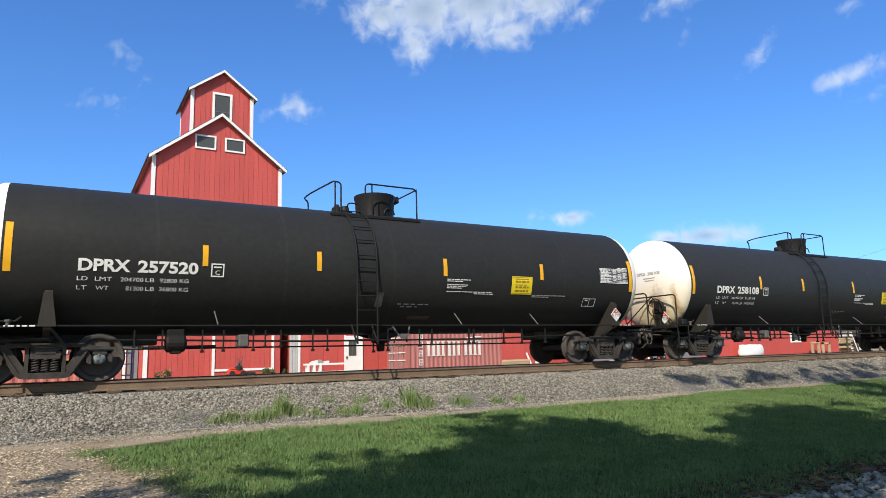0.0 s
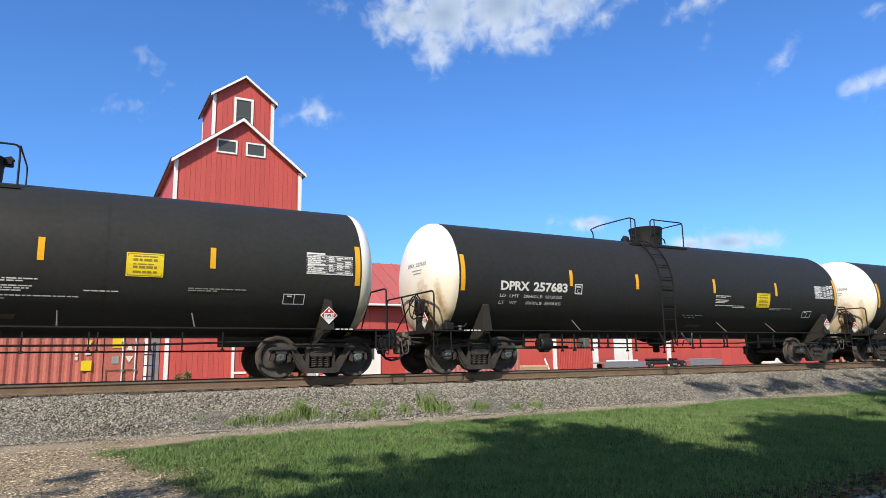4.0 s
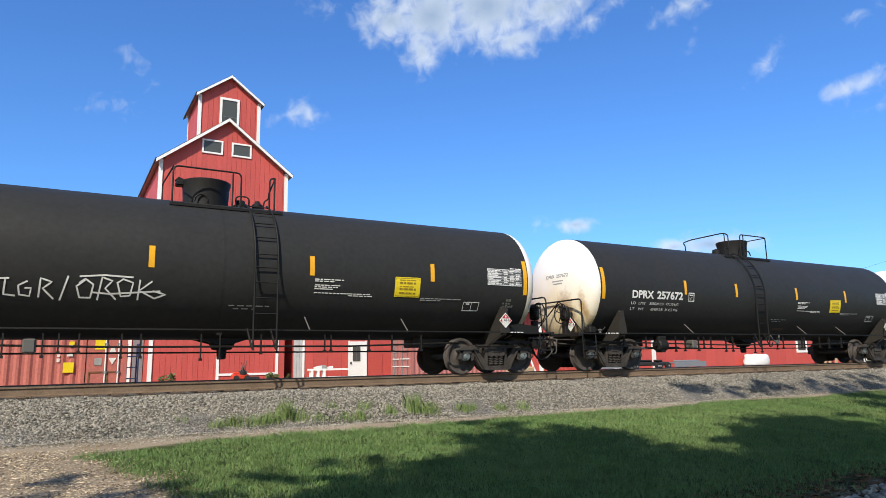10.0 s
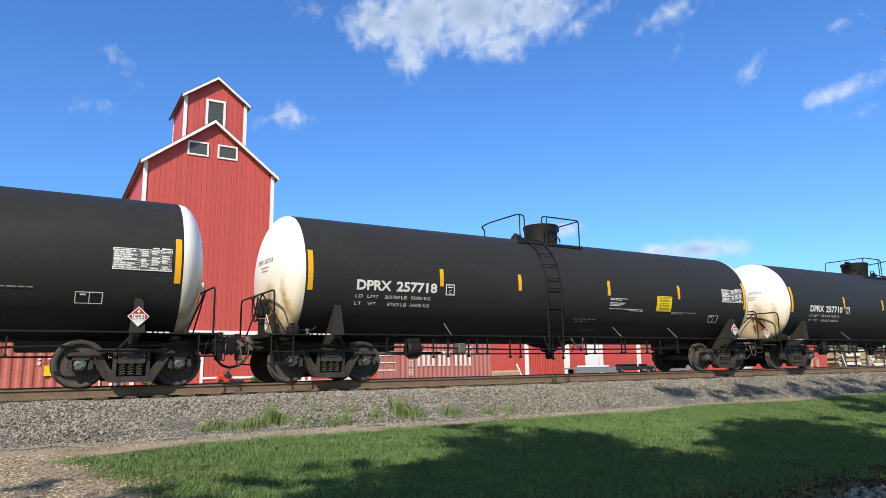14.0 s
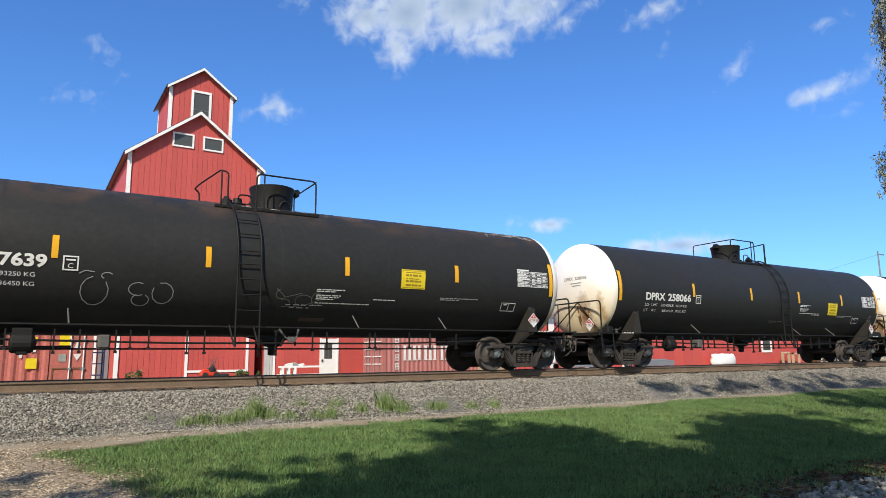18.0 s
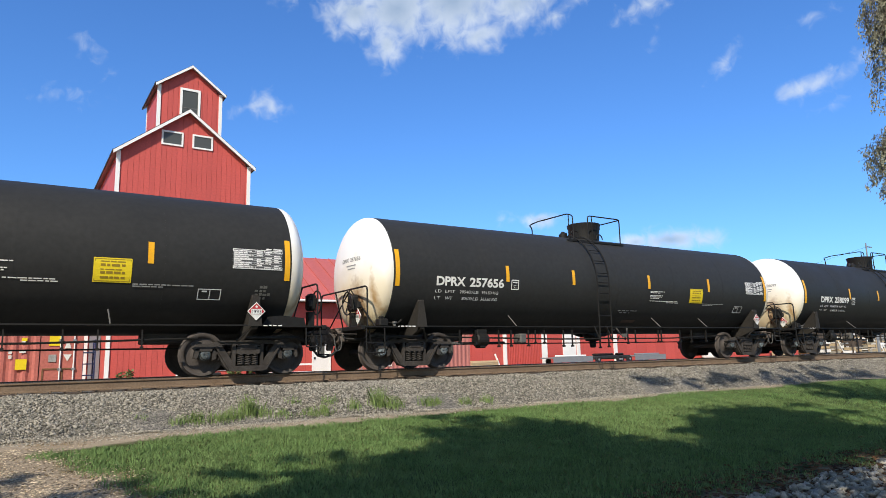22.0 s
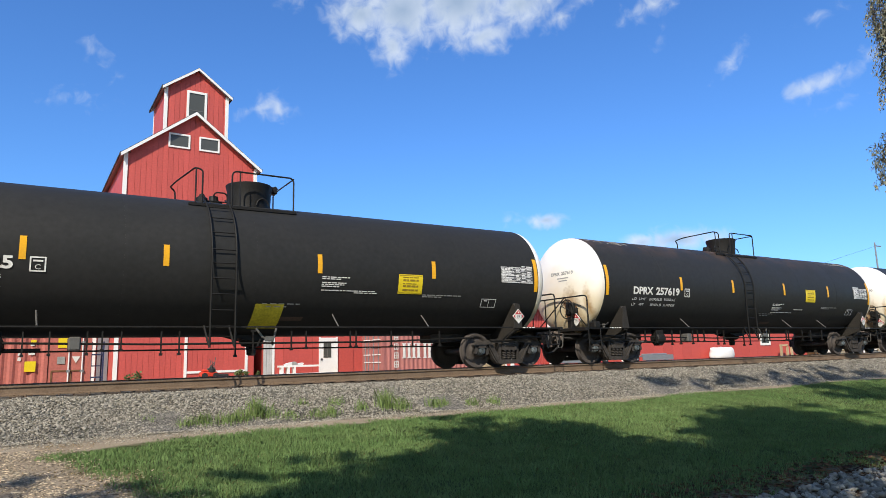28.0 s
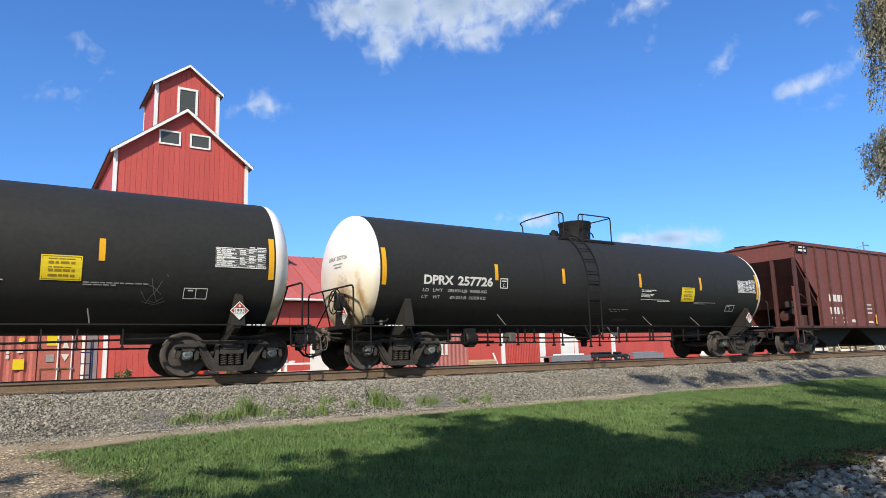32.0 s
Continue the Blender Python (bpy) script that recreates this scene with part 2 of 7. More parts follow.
M_CONT2 = material("container_faded_maroon", (0.42, 0.155, 0.135), 0.55, vary=0.2, scale=1.2, fine=16, bump=0.05, tint=(0.30, 0.12, 0.10))
M_GALV = material("galvanised_metal", (0.27, 0.29, 0.31), 0.4, metal=0.3, vary=0.15, scale=3, fine=20)
M_WOOD = material("pale_lumber", (0.52, 0.40, 0.24), 0.7, vary=0.2, scale=3, fine=30, bump=0.1, each=0.2)
M_TARP = material("white_tarpaulin", (0.78, 0.78, 0.77), 0.5, vary=0.08, scale=2, fine=12, bump=0.1)
M_HOPPER = material("boxcar_red_paint", (0.19, 0.058, 0.044), 0.55, vary=0.2, scale=0.8, fine=10, bump=0.05, tint=(0.145, 0.052, 0.042))
M_BARK = material("bark", (0.10, 0.075, 0.055), 0.9, vary=0.35, scale=4, fine=25, bump=0.6)
M_LEAF = material("tree_leaf", (0.055, 0.095, 0.022), 0.55, vary=0.2, scale=0.5, fine=3, bump=0.0, tint=(0.085, 0.12, 0.03), island=True, each=0.35)
M_WILLOW = material("willow_leaf", (0.23, 0.235, 0.165), 0.7, vary=0.25, scale=0.6, fine=3, bump=0.0, tint=(0.33, 0.29, 0.20), island=True, each=0.35, spec=0.2)
M_BLADE = material("grass_blade", (0.138, 0.225, 0.072), 0.7, vary=0.25, scale=0.6, fine=2.5, bump=0.0, tint=(0.20, 0.255, 0.100), island=True, each=0.26, spec=0.15)
M_DRY = material("dry_grass_blade", (0.24, 0.20, 0.09), 0.8, vary=0.2, scale=0.5, fine=2, bump=0.0, island=True, each=0.35, spec=0.1)
M_WEED = material("weed_leaf", (0.20, 0.275, 0.088), 0.65, vary=0.2, scale=2, fine=8, bump=0.0, island=True, each=0.3, spec=0.2)
M_STONE = material("ballast_stone", (0.246, 0.226, 0.188), 0.9, vary=0.2, scale=1.2, fine=40, bump=0.3, tint=(0.292, 0.258, 0.200), island=True, each=0.6, spec=0.12)
M_LIME = material("pale_limestone", (0.34, 0.305, 0.24), 0.85, vary=0.25, scale=5, fine=50, bump=0.3, tint=(0.27, 0.23, 0.17), island=True, each=0.45, spec=0.2)
M_CHIP = material("dry_mulch_chip", (0.60, 0.49, 0.345), 0.9, vary=0.25, scale=2, fine=20, bump=0.1, tint=(0.40, 0.285, 0.18), island=True, each=0.5, spec=0.1)
M_LITTER = material("dead_leaf", (0.135, 0.072, 0.036), 0.85, vary=0.3, scale=2, fine=20, bump=0.0, tint=(0.075, 0.045, 0.026), island=True, each=0.6, spec=0.08)
M_MOULD = material("old_mulch_chip", (0.27, 0.22, 0.165), 0.9, vary=0.3, scale=2, fine=20, bump=0.1, island=True, each=0.6, spec=0.1)
M_RUSTY = material("withered_blade", (0.30, 0.195, 0.10), 0.85, vary=0.3, scale=2, fine=20, bump=0.0, tint=(0.22, 0.19, 0.07), island=True, each=0.5, spec=0.1)
M_DUST = material("tan_grit", (0.36, 0.325, 0.26), 0.95, vary=0.2, scale=1.5, fine=30, bump=0.1, island=True, each=0.5, spec=0.08)
M_PALE = material("pale_grey_sheet", (0.50, 0.49, 0.47), 0.6, vary=0.15, scale=3, fine=20, bump=0.05)
M_SHRUB = material("dull_shrub_leaf", (0.115, 0.15, 0.055), 0.65, vary=0.2, scale=2, fine=8, bump=0.0, tint=(0.17, 0.14, 0.07), island=True, each=0.35, spec=0.2)
M_BLUE = material("dark_blue_paint", (0.02, 0.03, 0.085), 0.5, vary=0.2)
M_ORANGE = material("orange_red_enamel", (0.62, 0.05, 0.02), 0.4, vary=0.15)
M_RUBBER = material("black_rubber", (0.018, 0.018, 0.018), 0.7, vary=0.2)


def glass(name, tint=(0.05, 0.06, 0.07)):
    m = bpy.data.materials.new(name)
    m.use_nodes = True
    b = m.node_tree.nodes["Principled BSDF"]
    b.inputs["Base Color"].default_value = (*tint, 1)
    b.inputs["Roughness"].default_value = 0.12
    b.inputs["Specular IOR Level"].default_value = 0.4
    return m


M_GLASS = glass("dark_window_glass", (0.075, 0.078, 0.070))


def ground_material():
    """Soil under the lawn, bare dirt and mulch, chosen by the sheet's own cover attribute and broken up by noise."""
    m = bpy.data.materials.new("ground_cover")
    m.use_nodes = True
    nt = m.node_tree
    n, l = nt.nodes.new, nt.links.new
    b = nt.nodes["Principled BSDF"]
    b.inputs["Roughness"].default_value = 0.92
    b.inputs["Specular IOR Level"].default_value = 0.06
    co = n("ShaderNodeTexCoord")

    def noise_node(scale, detail):
        t = n("ShaderNodeTexNoise")
        t.inputs["Scale"].default_value = scale
        t.inputs["Detail"].default_value = detail
        l(co.outputs["Object"], t.inputs["Vector"])
        return t.outputs["Fac"]

    def blend(f, a, c):
        x = n("ShaderNodeMix")
        x.data_type = "RGBA"
        l(f, x.inputs["Factor"])
        for key, v in (("A", a), ("B", c)):
            if isinstance(v, tuple):
                x.inputs[key].default_value = (*v, 1)
            else:
                l(v, x.inputs[key])
        return x.outputs["Result"]

    big, mid, small = noise_node(0.25, 5), noise_node(2.2, 6), noise_node(28, 4)
    lawn = blend(mid, (0.055, 0.078, 0.022), (0.085, 0.10, 0.034))
    lawn = blend(small, lawn, (0.045, 0.055, 0.022))
    dirt = blend(mid, (0.33, 0.275, 0.20), (0.46, 0.40, 0.31))
    dirt = blend(small, dirt, (0.23, 0.165, 0.105))
    at = n("ShaderNodeAttribute")
    at.attribute_name = "cover"
    add = n("ShaderNodeMath")
    add.operation = "ADD"
    l(at.outputs["Fac"], add.inputs[0])
    sc = n("ShaderNodeMath")
    sc.operation = "MULTIPLY_ADD"
    l(mid, sc.inputs[0])
    sc.inputs[1].default_value, sc.inputs[2].default_value = 0.7, -0.35
    l(sc.outputs[0], add.inputs[1])
    cut = n("ShaderNodeMapRange")
    cut.inputs["From Min"].default_value, cut.inputs["From Max"].default_value = 0.35, 0.65
    l(add.outputs[0], cut.inputs["Value"])
    l(blend(cut.outputs[0], lawn, dirt), b.inputs["Base Color"])
    bp = n("ShaderNodeBump")
    bp.inputs["Strength"].default_value = 0.7
    bp.inputs["Distance"].default_value = 0.03
    l(small, bp.inputs["Height"])
    l(bp.outputs[0], b.inputs["Normal"])
    return m


def ballast_material():
    m = bpy.data.materials.new("crushed_stone_ballast")
    m.use_nodes = True
    nt = m.node_tree
    n, l = nt.nodes.new, nt.links.new
    b = nt.nodes["Principled BSDF"]
    b.inputs["Roughness"].default_value = 0.9
    b.inputs["Specular IOR Level"].default_value = 0.2
    co = n("ShaderNodeTexCoord")
    vo = n("ShaderNodeTexVoronoi")
    vo.inputs["Scale"].default_value = 34
    no = n("ShaderNodeTexNoise")
    no.inputs["Scale"].default_value = 0.8
    no.inputs["Detail"].default_value = 6
    for t in (vo, no):
        l(co.outputs["Object"], t.inputs["Vector"])
    hs = n("ShaderNodeSeparateColor")
    l(vo.outputs["Color"], hs.inputs[0])
    x = n("ShaderNodeMix")
    x.data_type = "RGBA"
    l(hs.outputs[0], x.inputs["Factor"])
    x.inputs["A"].default_value, x.inputs["B"].default_value = (0.08, 0.076, 0.068, 1), (0.25, 0.238, 0.212, 1)
    y = n("ShaderNodeMix")
    y.data_type, y.blend_type = "RGBA", "MULTIPLY"
    y.inputs["Factor"].default_value = 0.6
    l(x.outputs["Result"], y.inputs["A"])
    tone = n("ShaderNodeMix")
    tone.data_type = "RGBA"
    l(no.outputs["Fac"], tone.inputs["Factor"])
    tone.inputs["A"].default_value, tone.inputs["B"].default_value = (0.75, 0.74, 0.75, 1), (1.15, 1.05, 0.92, 1)
    l(tone.outputs["Result"], y.inputs["B"])
    l(y.outputs["Result"], b.inputs["Base Color"])
    bp = n("ShaderNodeBump")
    bp.invert = True
    bp.inputs["Strength"].default_value = 0.9
    bp.inputs["Distance"].default_value = 0.03
    l(vo.outputs["Distance"], bp.inputs["Height"])
    l(bp.outputs[0], b.inputs["Normal"])
    return m


def head_material():
    """White paint that turns cream low down, and a rust-brown scorch where the end gear sits."""
    m = bpy.data.materials.new("white_head_paint")
    m.use_nodes = True
    nt = m.node_tree
    n, l = nt.nodes.new, nt.links.new
    b = nt.nodes["Principled BSDF"]
    b.inputs["Roughness"].default_value = 0.45
    co, info = n("ShaderNodeTexCoord"), n("ShaderNodeObjectInfo")
    shift = n("ShaderNodeVectorMath")
    shift.operation = "MULTIPLY_ADD"
    l(info.outputs["Random"], shift.inputs[0])
    shift.inputs[1].default_value = (31, 17, 23)
    l(co.outputs["Object"], shift.inputs[2])
    big, fine = n("ShaderNodeTexNoise"), n("ShaderNodeTexNoise")
    for t, s in ((big, 1.6), (fine, 9.0)):
        t.inputs["Scale"].default_value, t.inputs["Detail"].default_value = s, 6
        l(shift.outputs[0], t.inputs["Vector"])

    def spot(centre, size, lo, hi, noisy, k):
        d = n("ShaderNodeVectorMath")
        d.operation = "SUBTRACT"
        l(co.outputs["Object"], d.inputs[0])
        d.inputs[1].default_value = centre
        s = n("ShaderNodeVectorMath")
        s.operation = "MULTIPLY"
        l(d.outputs[0], s.inputs[0])
        s.inputs[1].default_value = size
        le = n("ShaderNodeVectorMath")
        le.operation = "LENGTH"
        l(s.outputs[0], le.inputs[0])
        add = n("ShaderNodeMath")
        add.operation = "MULTIPLY_ADD"
        l(noisy.outputs["Fac"], add.inputs[0])
        add.inputs[1].default_value = k
        l(le.outputs["Value"], add.inputs[2])
        r = n("ShaderNodeMapRange")
        r.inputs["From Min"].default_value, r.inputs["From Max"].default_value = lo, hi
        r.inputs["To Min"].default_value, r.inputs["To Max"].default_value = 1, 0
        l(add.outputs[0], r.inputs["Value"])
        return r.outputs[0]

    def blend(f, a, c, mode="MIX"):
        x = n("ShaderNodeMix")
        x.data_type, x.blend_type = "RGBA", mode
        l(f, x.inputs["Factor"])
        for key, v in (("A", a), ("B", c)):
            if isinstance(v, tuple):
                x.inputs[key].default_value = (*v, 1)
            else:
                l(v, x.inputs[key])
        return x.outputs["Result"]

    c = blend(spot((0, -0.4, 1.0), (0, 0.5, 0.75), 0.95, 2.0, big, 1.0), (0.80, 0.79, 0.76), (0.72, 0.60, 0.38))
    c = blend(spot((0, -0.55, 1.62), (0, 2.5, 1.15), 0.55, 1.35, fine, 0.85), c, (0.25, 0.13, 0.055))
    c = blend(spot((0, -1.12, 1.75), (0, 6.0, 1.2), 0.5, 1.3, fine, 0.9), c, (0.40, 0.25, 0.11))
    l(c, b.inputs["Base Color"])
    return m


M_WHITE_HEAD = head_material()
M_GROUND, M_BALLAST = ground_material(), ballast_material()


# ---- building blocks ----
def mesh_of(bm, material_, smooth=False):
    me = bpy.data.meshes.new("mesh")
    bm.normal_update()
    bm.to_mesh(me)
    bm.free()
    for mt in (material_ if isinstance(material_, (list, tuple)) else [material_]):
        me.materials.append(mt)
    if smooth:
        me.polygons.foreach_set("use_smooth", [True] * len(me.polygons))
        if smooth == 2:
            me.set_sharp_from_angle(angle=radians(40))
    return me


def part(name, bm, material_, parent=None, label="", smooth=False):
    """One mesh object from a bmesh (or a ready mesh), under a thing or a part."""
    me = bm if isinstance(bm, bpy.types.Mesh) else mesh_of(bm, material_, smooth)
    ob = new(name, me)
    ob.parent = parent
    if label:
        ob["label"] = label
    return ob


def thing(name, label, category, m=None, group="", kind=""):
    ob = new(name)
    ob.empty_display_size = 0.3
    if m is not None:
        ob.matrix_world = m
    return tagged(ob, label, category, group, kind)


def box(bm, x0, x1, y0, y1, z0, z1, bevel=0.0, index=0):
    vs = [bm.verts.new((x, y, z)) for x in (x0, x1) for y in (y0, y1) for z in (z0, z1)]
    fs = []
    for q in ((0, 1, 3, 2), (4, 6, 7, 5), (0, 4, 5, 1), (2, 3, 7, 6), (0, 2, 6, 4), (1, 5, 7, 3)):
        f = bm.faces.new([vs[i] for i in q])
        f.material_index = index
        fs.append(f)
    if bevel:
        bmesh.ops.bevel(bm, geom=list({e for f in fs for e in f.edges}), offset=bevel, segments=1, affect="EDGES")
    return bm


def B(x0, x1, y0, y1, z0, z1, bevel=0.0):
    return box(bmesh.new(), x0, x1, y0, y1, z0, z1, bevel)


def ring_frames(pts):
    pts = [Vector(p) for p in pts]
    out, ref = [], None
    for i, p in enumerate(pts):
        d = (pts[min(i + 1, len(pts) - 1)] - pts[max(i - 1, 0)]).normalized()
        if ref is None:
            ref = d.orthogonal().normalized()
        u = (ref - d * ref.dot(d))
        u = u.normalized() if u.length > 1e-6 else d.orthogonal().normalized()
        ref = u
        out.append((p, u, d.cross(u)))
    return out


def tube(bm, pts, r, seg=7):
    """A round bar along a line of points, closed at its ends."""
    rings = []
    for p, u, v in ring_frames(pts):
        rings.append([bm.verts.new(p + u * (r * math.cos(a)) + v * (r * math.sin(a))) for a in (2 * math.pi * k / seg for k in range(seg))])
    for a, c in zip(rings, rings[1:]):
        for k in range(seg):
            bm.faces.new((a[k], a[(k + 1) % seg], c[(k + 1) % seg], c[k]))
    bm.faces.new(rings[0][::-1])
    bm.faces.new(rings[-1])
    return bm


def arc(pts, r=0.12, n=4):
    """Rounds the corners of a line of points."""
    pts = [Vector(p) for p in pts]
    out = [pts[0]]
    for a, p, c in zip(pts, pts[1:], pts[2:]):
        u, v = (a - p), (c - p)
        k = min(r, u.length * 0.45, v.length * 0.45)
        s, e = p + u.normalized() * k, p + v.normalized() * k
        for i in range(n + 1):
            t = i / n
            out.append(s * (1 - t) ** 2 + p * 2 * t * (1 - t) + e * t * t)
    return out + [pts[-1]]


def lathe(bm, profile, axis="x", seg=32, centre=(0, 0, 0)):
    """Turns (along, radius) points round an axis."""
    c, rings = Vector(centre), []
    for s, r in profile:
        ring = []
        for k in range(seg):
            a = 2 * math.pi * k / seg
            p, q = r * math.cos(a), r * math.sin(a)
            ring.append(bm.verts.new(c + Vector({"x": (s, p, q), "y": (p, s, q), "z": (p, q, s)}[axis])))
        rings.append(ring)
    for a, e in zip(rings, rings[1:]):
        for k in range(seg):
            bm.faces.new((a[k], a[(k + 1) % seg], e[(k + 1) % seg], e[k]))
    if profile[0][1] > 1e-4:
        bm.faces.new(rings[0])
    if profile[-1][1] > 1e-4:
        bm.faces.new(rings[-1][::-1])
    bmesh.ops.remove_doubles(bm, verts=[v for r in (rings[0], rings[-1]) for v in r], dist=1e-5)
    bmesh.ops.recalc_face_normals(bm, faces=bm.faces)
    return bm


def prism(bm, poly, lo, hi, axis="y"):
    """A flat outline given thickness. axis y: (x, z) points; axis x: (y, z) points; axis z: (x, y) points."""
    put = {"y": lambda a, b, s: (a, s, b), "x": lambda a, b, s: (s, a, b), "z": lambda a, b, s: (a, b, s)}[axis]
    v0 = [bm.verts.new(put(a, b, lo)) for a, b in poly]
    v1 = [bm.verts.new(put(a, b, hi)) for a, b in poly]
    fs = [bm.faces.new(v0), bm.faces.new(v1[::-1])]
    for i in range(len(poly)):
        j = (i + 1) % len(poly)
        fs.append(bm.faces.new((v0[i], v1[i], v1[j], v0[j])))
    bmesh.ops.recalc_face_normals(bm, faces=fs)
    return bm


def raw_mesh(name, verts, faces, mat, sizes):
    """A large mesh straight from arrays: all faces have the same number of corners."""
    me = bpy.data.meshes.new(name)
    nf = len(faces)
    me.vertices.add(len(verts))
    me.vertices.foreach_set("co", np.asarray(verts, np.float32).ravel())
    me.loops.add(nf * sizes)
    me.loops.foreach_set("vertex_index", np.asarray(faces, np.int32).ravel())
    me.polygons.add(nf)
    me.polygons.foreach_set("loop_start", np.arange(nf, dtype=np.int32) * sizes)
    me.polygons.foreach_set("loop_total", np.full(nf, sizes, np.int32))
    me.update(calc_edges=True)
    me.materials.append(mat)
    return me


# lettering, made once for all words
WORDS = {}


def letter_meshes(words, bold):
    obs = []
    for w in words:
        cu = bpy.data.curves.new("lettering", "FONT")
        cu.body, cu.size, cu.resolution_u, cu.offset = w, 1.0, 3, 0.034 if w in bold else 0.0
        cu.align_x, cu.align_y = "LEFT", "BOTTOM_BASELINE"
        obs.append((w, new("lettering", cu)))
    dg = bpy.context.evaluated_depsgraph_get()
    for w, ob in obs:
        WORDS[w] = bpy.data.meshes.new_from_object(ob.evaluated_get(dg))
    for w, ob in obs:
        cu = ob.data
        bpy.data.objects.remove(ob)
        bpy.data.curves.remove(cu)


def word_bm(w, x0, x1, z0, height, fn):
    """The word fitted between x0 and x1, its capitals height tall from z0, each point laid on a surface by fn(x, z)."""
    bm = bmesh.new()
    bm.from_mesh(WORDS[w])
    lo, hi = min(v.co.x for v in bm.verts), max(v.co.x for v in bm.verts)
    top = 0.73
    for v in bm.verts:
        v.co = fn(x0 + (v.co.x - lo) / (hi - lo) * (x1 - x0), z0 + v.co.y / top * height)
    bmesh.ops.recalc_face_normals(bm, faces=bm.faces)
    return bm

# ---- ground, track ----
TRACK_Y = 15.5


def ground_z(y):
    return float(np.interp(y, [-6, 2, 7, 11.9, 12.3, 12.9, 18.5, 22, 26], [-1.28, -1.25, -1.1, -0.845, -0.82, -0.95, -0.9, -0.5, -0.45]))


def mulch_edge(y):
    """The mulch lies to the west of this line."""
    return 0.05 + (12.4 - y) * 0.26 + 0.12 * math.sin(y * 2.3) + 0.08 * math.sin(y * 5.1)


def cover_at(x, y):
    if y > 12.4:
        return 1.0
    c = 0.0
    if x < mulch_edge(y) + 0.5:
        c = max(c, min(1.0, 0.5 + (mulch_edge(y) - x) * 0.9))
    # trodden dirt along the foot of the ballast, broad in the west
    w = float(np.interp(x, [-3, 0.5, 2.2, 4.5, 9, 16], [1.5, 1.1, 0.55, 0.3, 0.16, 0.0]))
    if y > 11.8 - w - 0.8:
        c = max(c, min(1.0, 0.5 + (y - 11.85 + w - 0.16 * math.sin(x * 0.9)) * (1.5 - 0.4 * w)))
    if 2.0 < x < 40 and y < 5.2:
        c = max(c, min(0.9, (5.2 - y - 0.12 * max(0, 7 - x)) * 0.7))
    return c


def build_ground():
    xs = np.unique(np.concatenate([np.array([-2600, -1200, -500, -220, -110, -60, -36, -22, -14, -9]), np.arange(-6, 40.1, 0.25), np.array([44, 50, 60, 75, 100, 150, 260, 500, 1100, 2600])]))
    ys = np.unique(np.concatenate([np.array([-2600, -1200, -500, -220, -100, -50, -28, -16, -9, -5, -2]), np.arange(0, 26.1, 0.25), np.array([30, 36, 45, 60, 90, 150, 300, 700, 1400, 2600])]))
    verts, cover = [], []
    for y in ys:
        for x in xs:
            near = -6 <= x <= 40 and 0 <= y <= 12
            dz = 0.035 * noise.noise(Vector((x * 0.5, y * 0.5, 0))) if near else 0.0
            verts.append((x, y, ground_z(y) + dz))
            cover.append(cover_at(x, y))
    w = len(xs)
    faces = [(j * w + i, j * w + i + 1, (j + 1) * w + i + 1, (j + 1) * w + i) for j in range(len(ys) - 1) for i in range(w - 1)]
    me = raw_mesh("ground", verts, faces, M_GROUND, 4)
    at = me.attributes.new("cover", "FLOAT", "POINT")
    at.data.foreach_set("value", np.array(cover, np.float32))
    me.polygons.foreach_set("use_smooth", [True] * len(me.polygons))
    tagged(new("ground", me), "mown grass, bare dirt and yard gravel beside the railway", "ground", kind="structure")


def bed_z(y):
    return float(np.interp(y, [12.0, 12.35, 13.55, 13.9, 17.1, 17.45, 18.9, 19.2], [-0.93, -0.79, -0.30, -0.225, -0.225, -0.3, -0.62, -0.8]))


def build_bed():
    xs = np.concatenate([np.array([-900, -300, -120, -60, -30, -15]), np.arange(-8, 45.1, 0.3), np.array([50, 60, 80, 120, 200, 400, 900])])
    ys = np.array([12.0, 12.2, 12.35, 12.6, 12.85, 13.1, 13.35, 13.55, 13.72, 13.9, 14.3, 15.5, 16.7, 17.1, 17.45, 18.9, 19.2])
    verts = []
    for y in ys:
        for x in xs:
            k = 0.05 if 12.3 < y < 13.8 else 0.015
            edge = 0.18 * noise.noise(Vector((x * 0.7, 3.0, 0))) if y < 13 else 0
            verts.append((x, y + edge, bed_z(y) + k * noise.noise(Vector((x * 1.3, y * 1.3, 5)))))
    w = len(xs)
    faces = [(j * w + i, j * w + i + 1, (j + 1) * w + i + 1, (j + 1) * w + i) for j in range(len(ys) - 1) for i in range(w - 1)]
    tagged(new("track_bed", raw_mesh("bed", verts, faces, M_BALLAST, 4)), "grey crushed stone ballast shoulder under the rails", "ballast", kind="structure")


def stone_shape(rng):
    """Six corners of a broken, sharp-edged lump."""
    c = np.array([(1, 0, 0), (0, 1, 0), (-1, 0, 0), (0, -1, 0), (0, 0, 1), (0, 0, -1)], float) * rng.uniform(0.6, 1.25, (6, 1))
    return c + rng.uniform(-0.38, 0.38, (6, 3))


LUMP = np.array([(0, 1, 4), (1, 2, 4), (2, 3, 4), (3, 0, 4), (1, 0, 5), (2, 1, 5), (3, 2, 5), (0, 3, 5)])


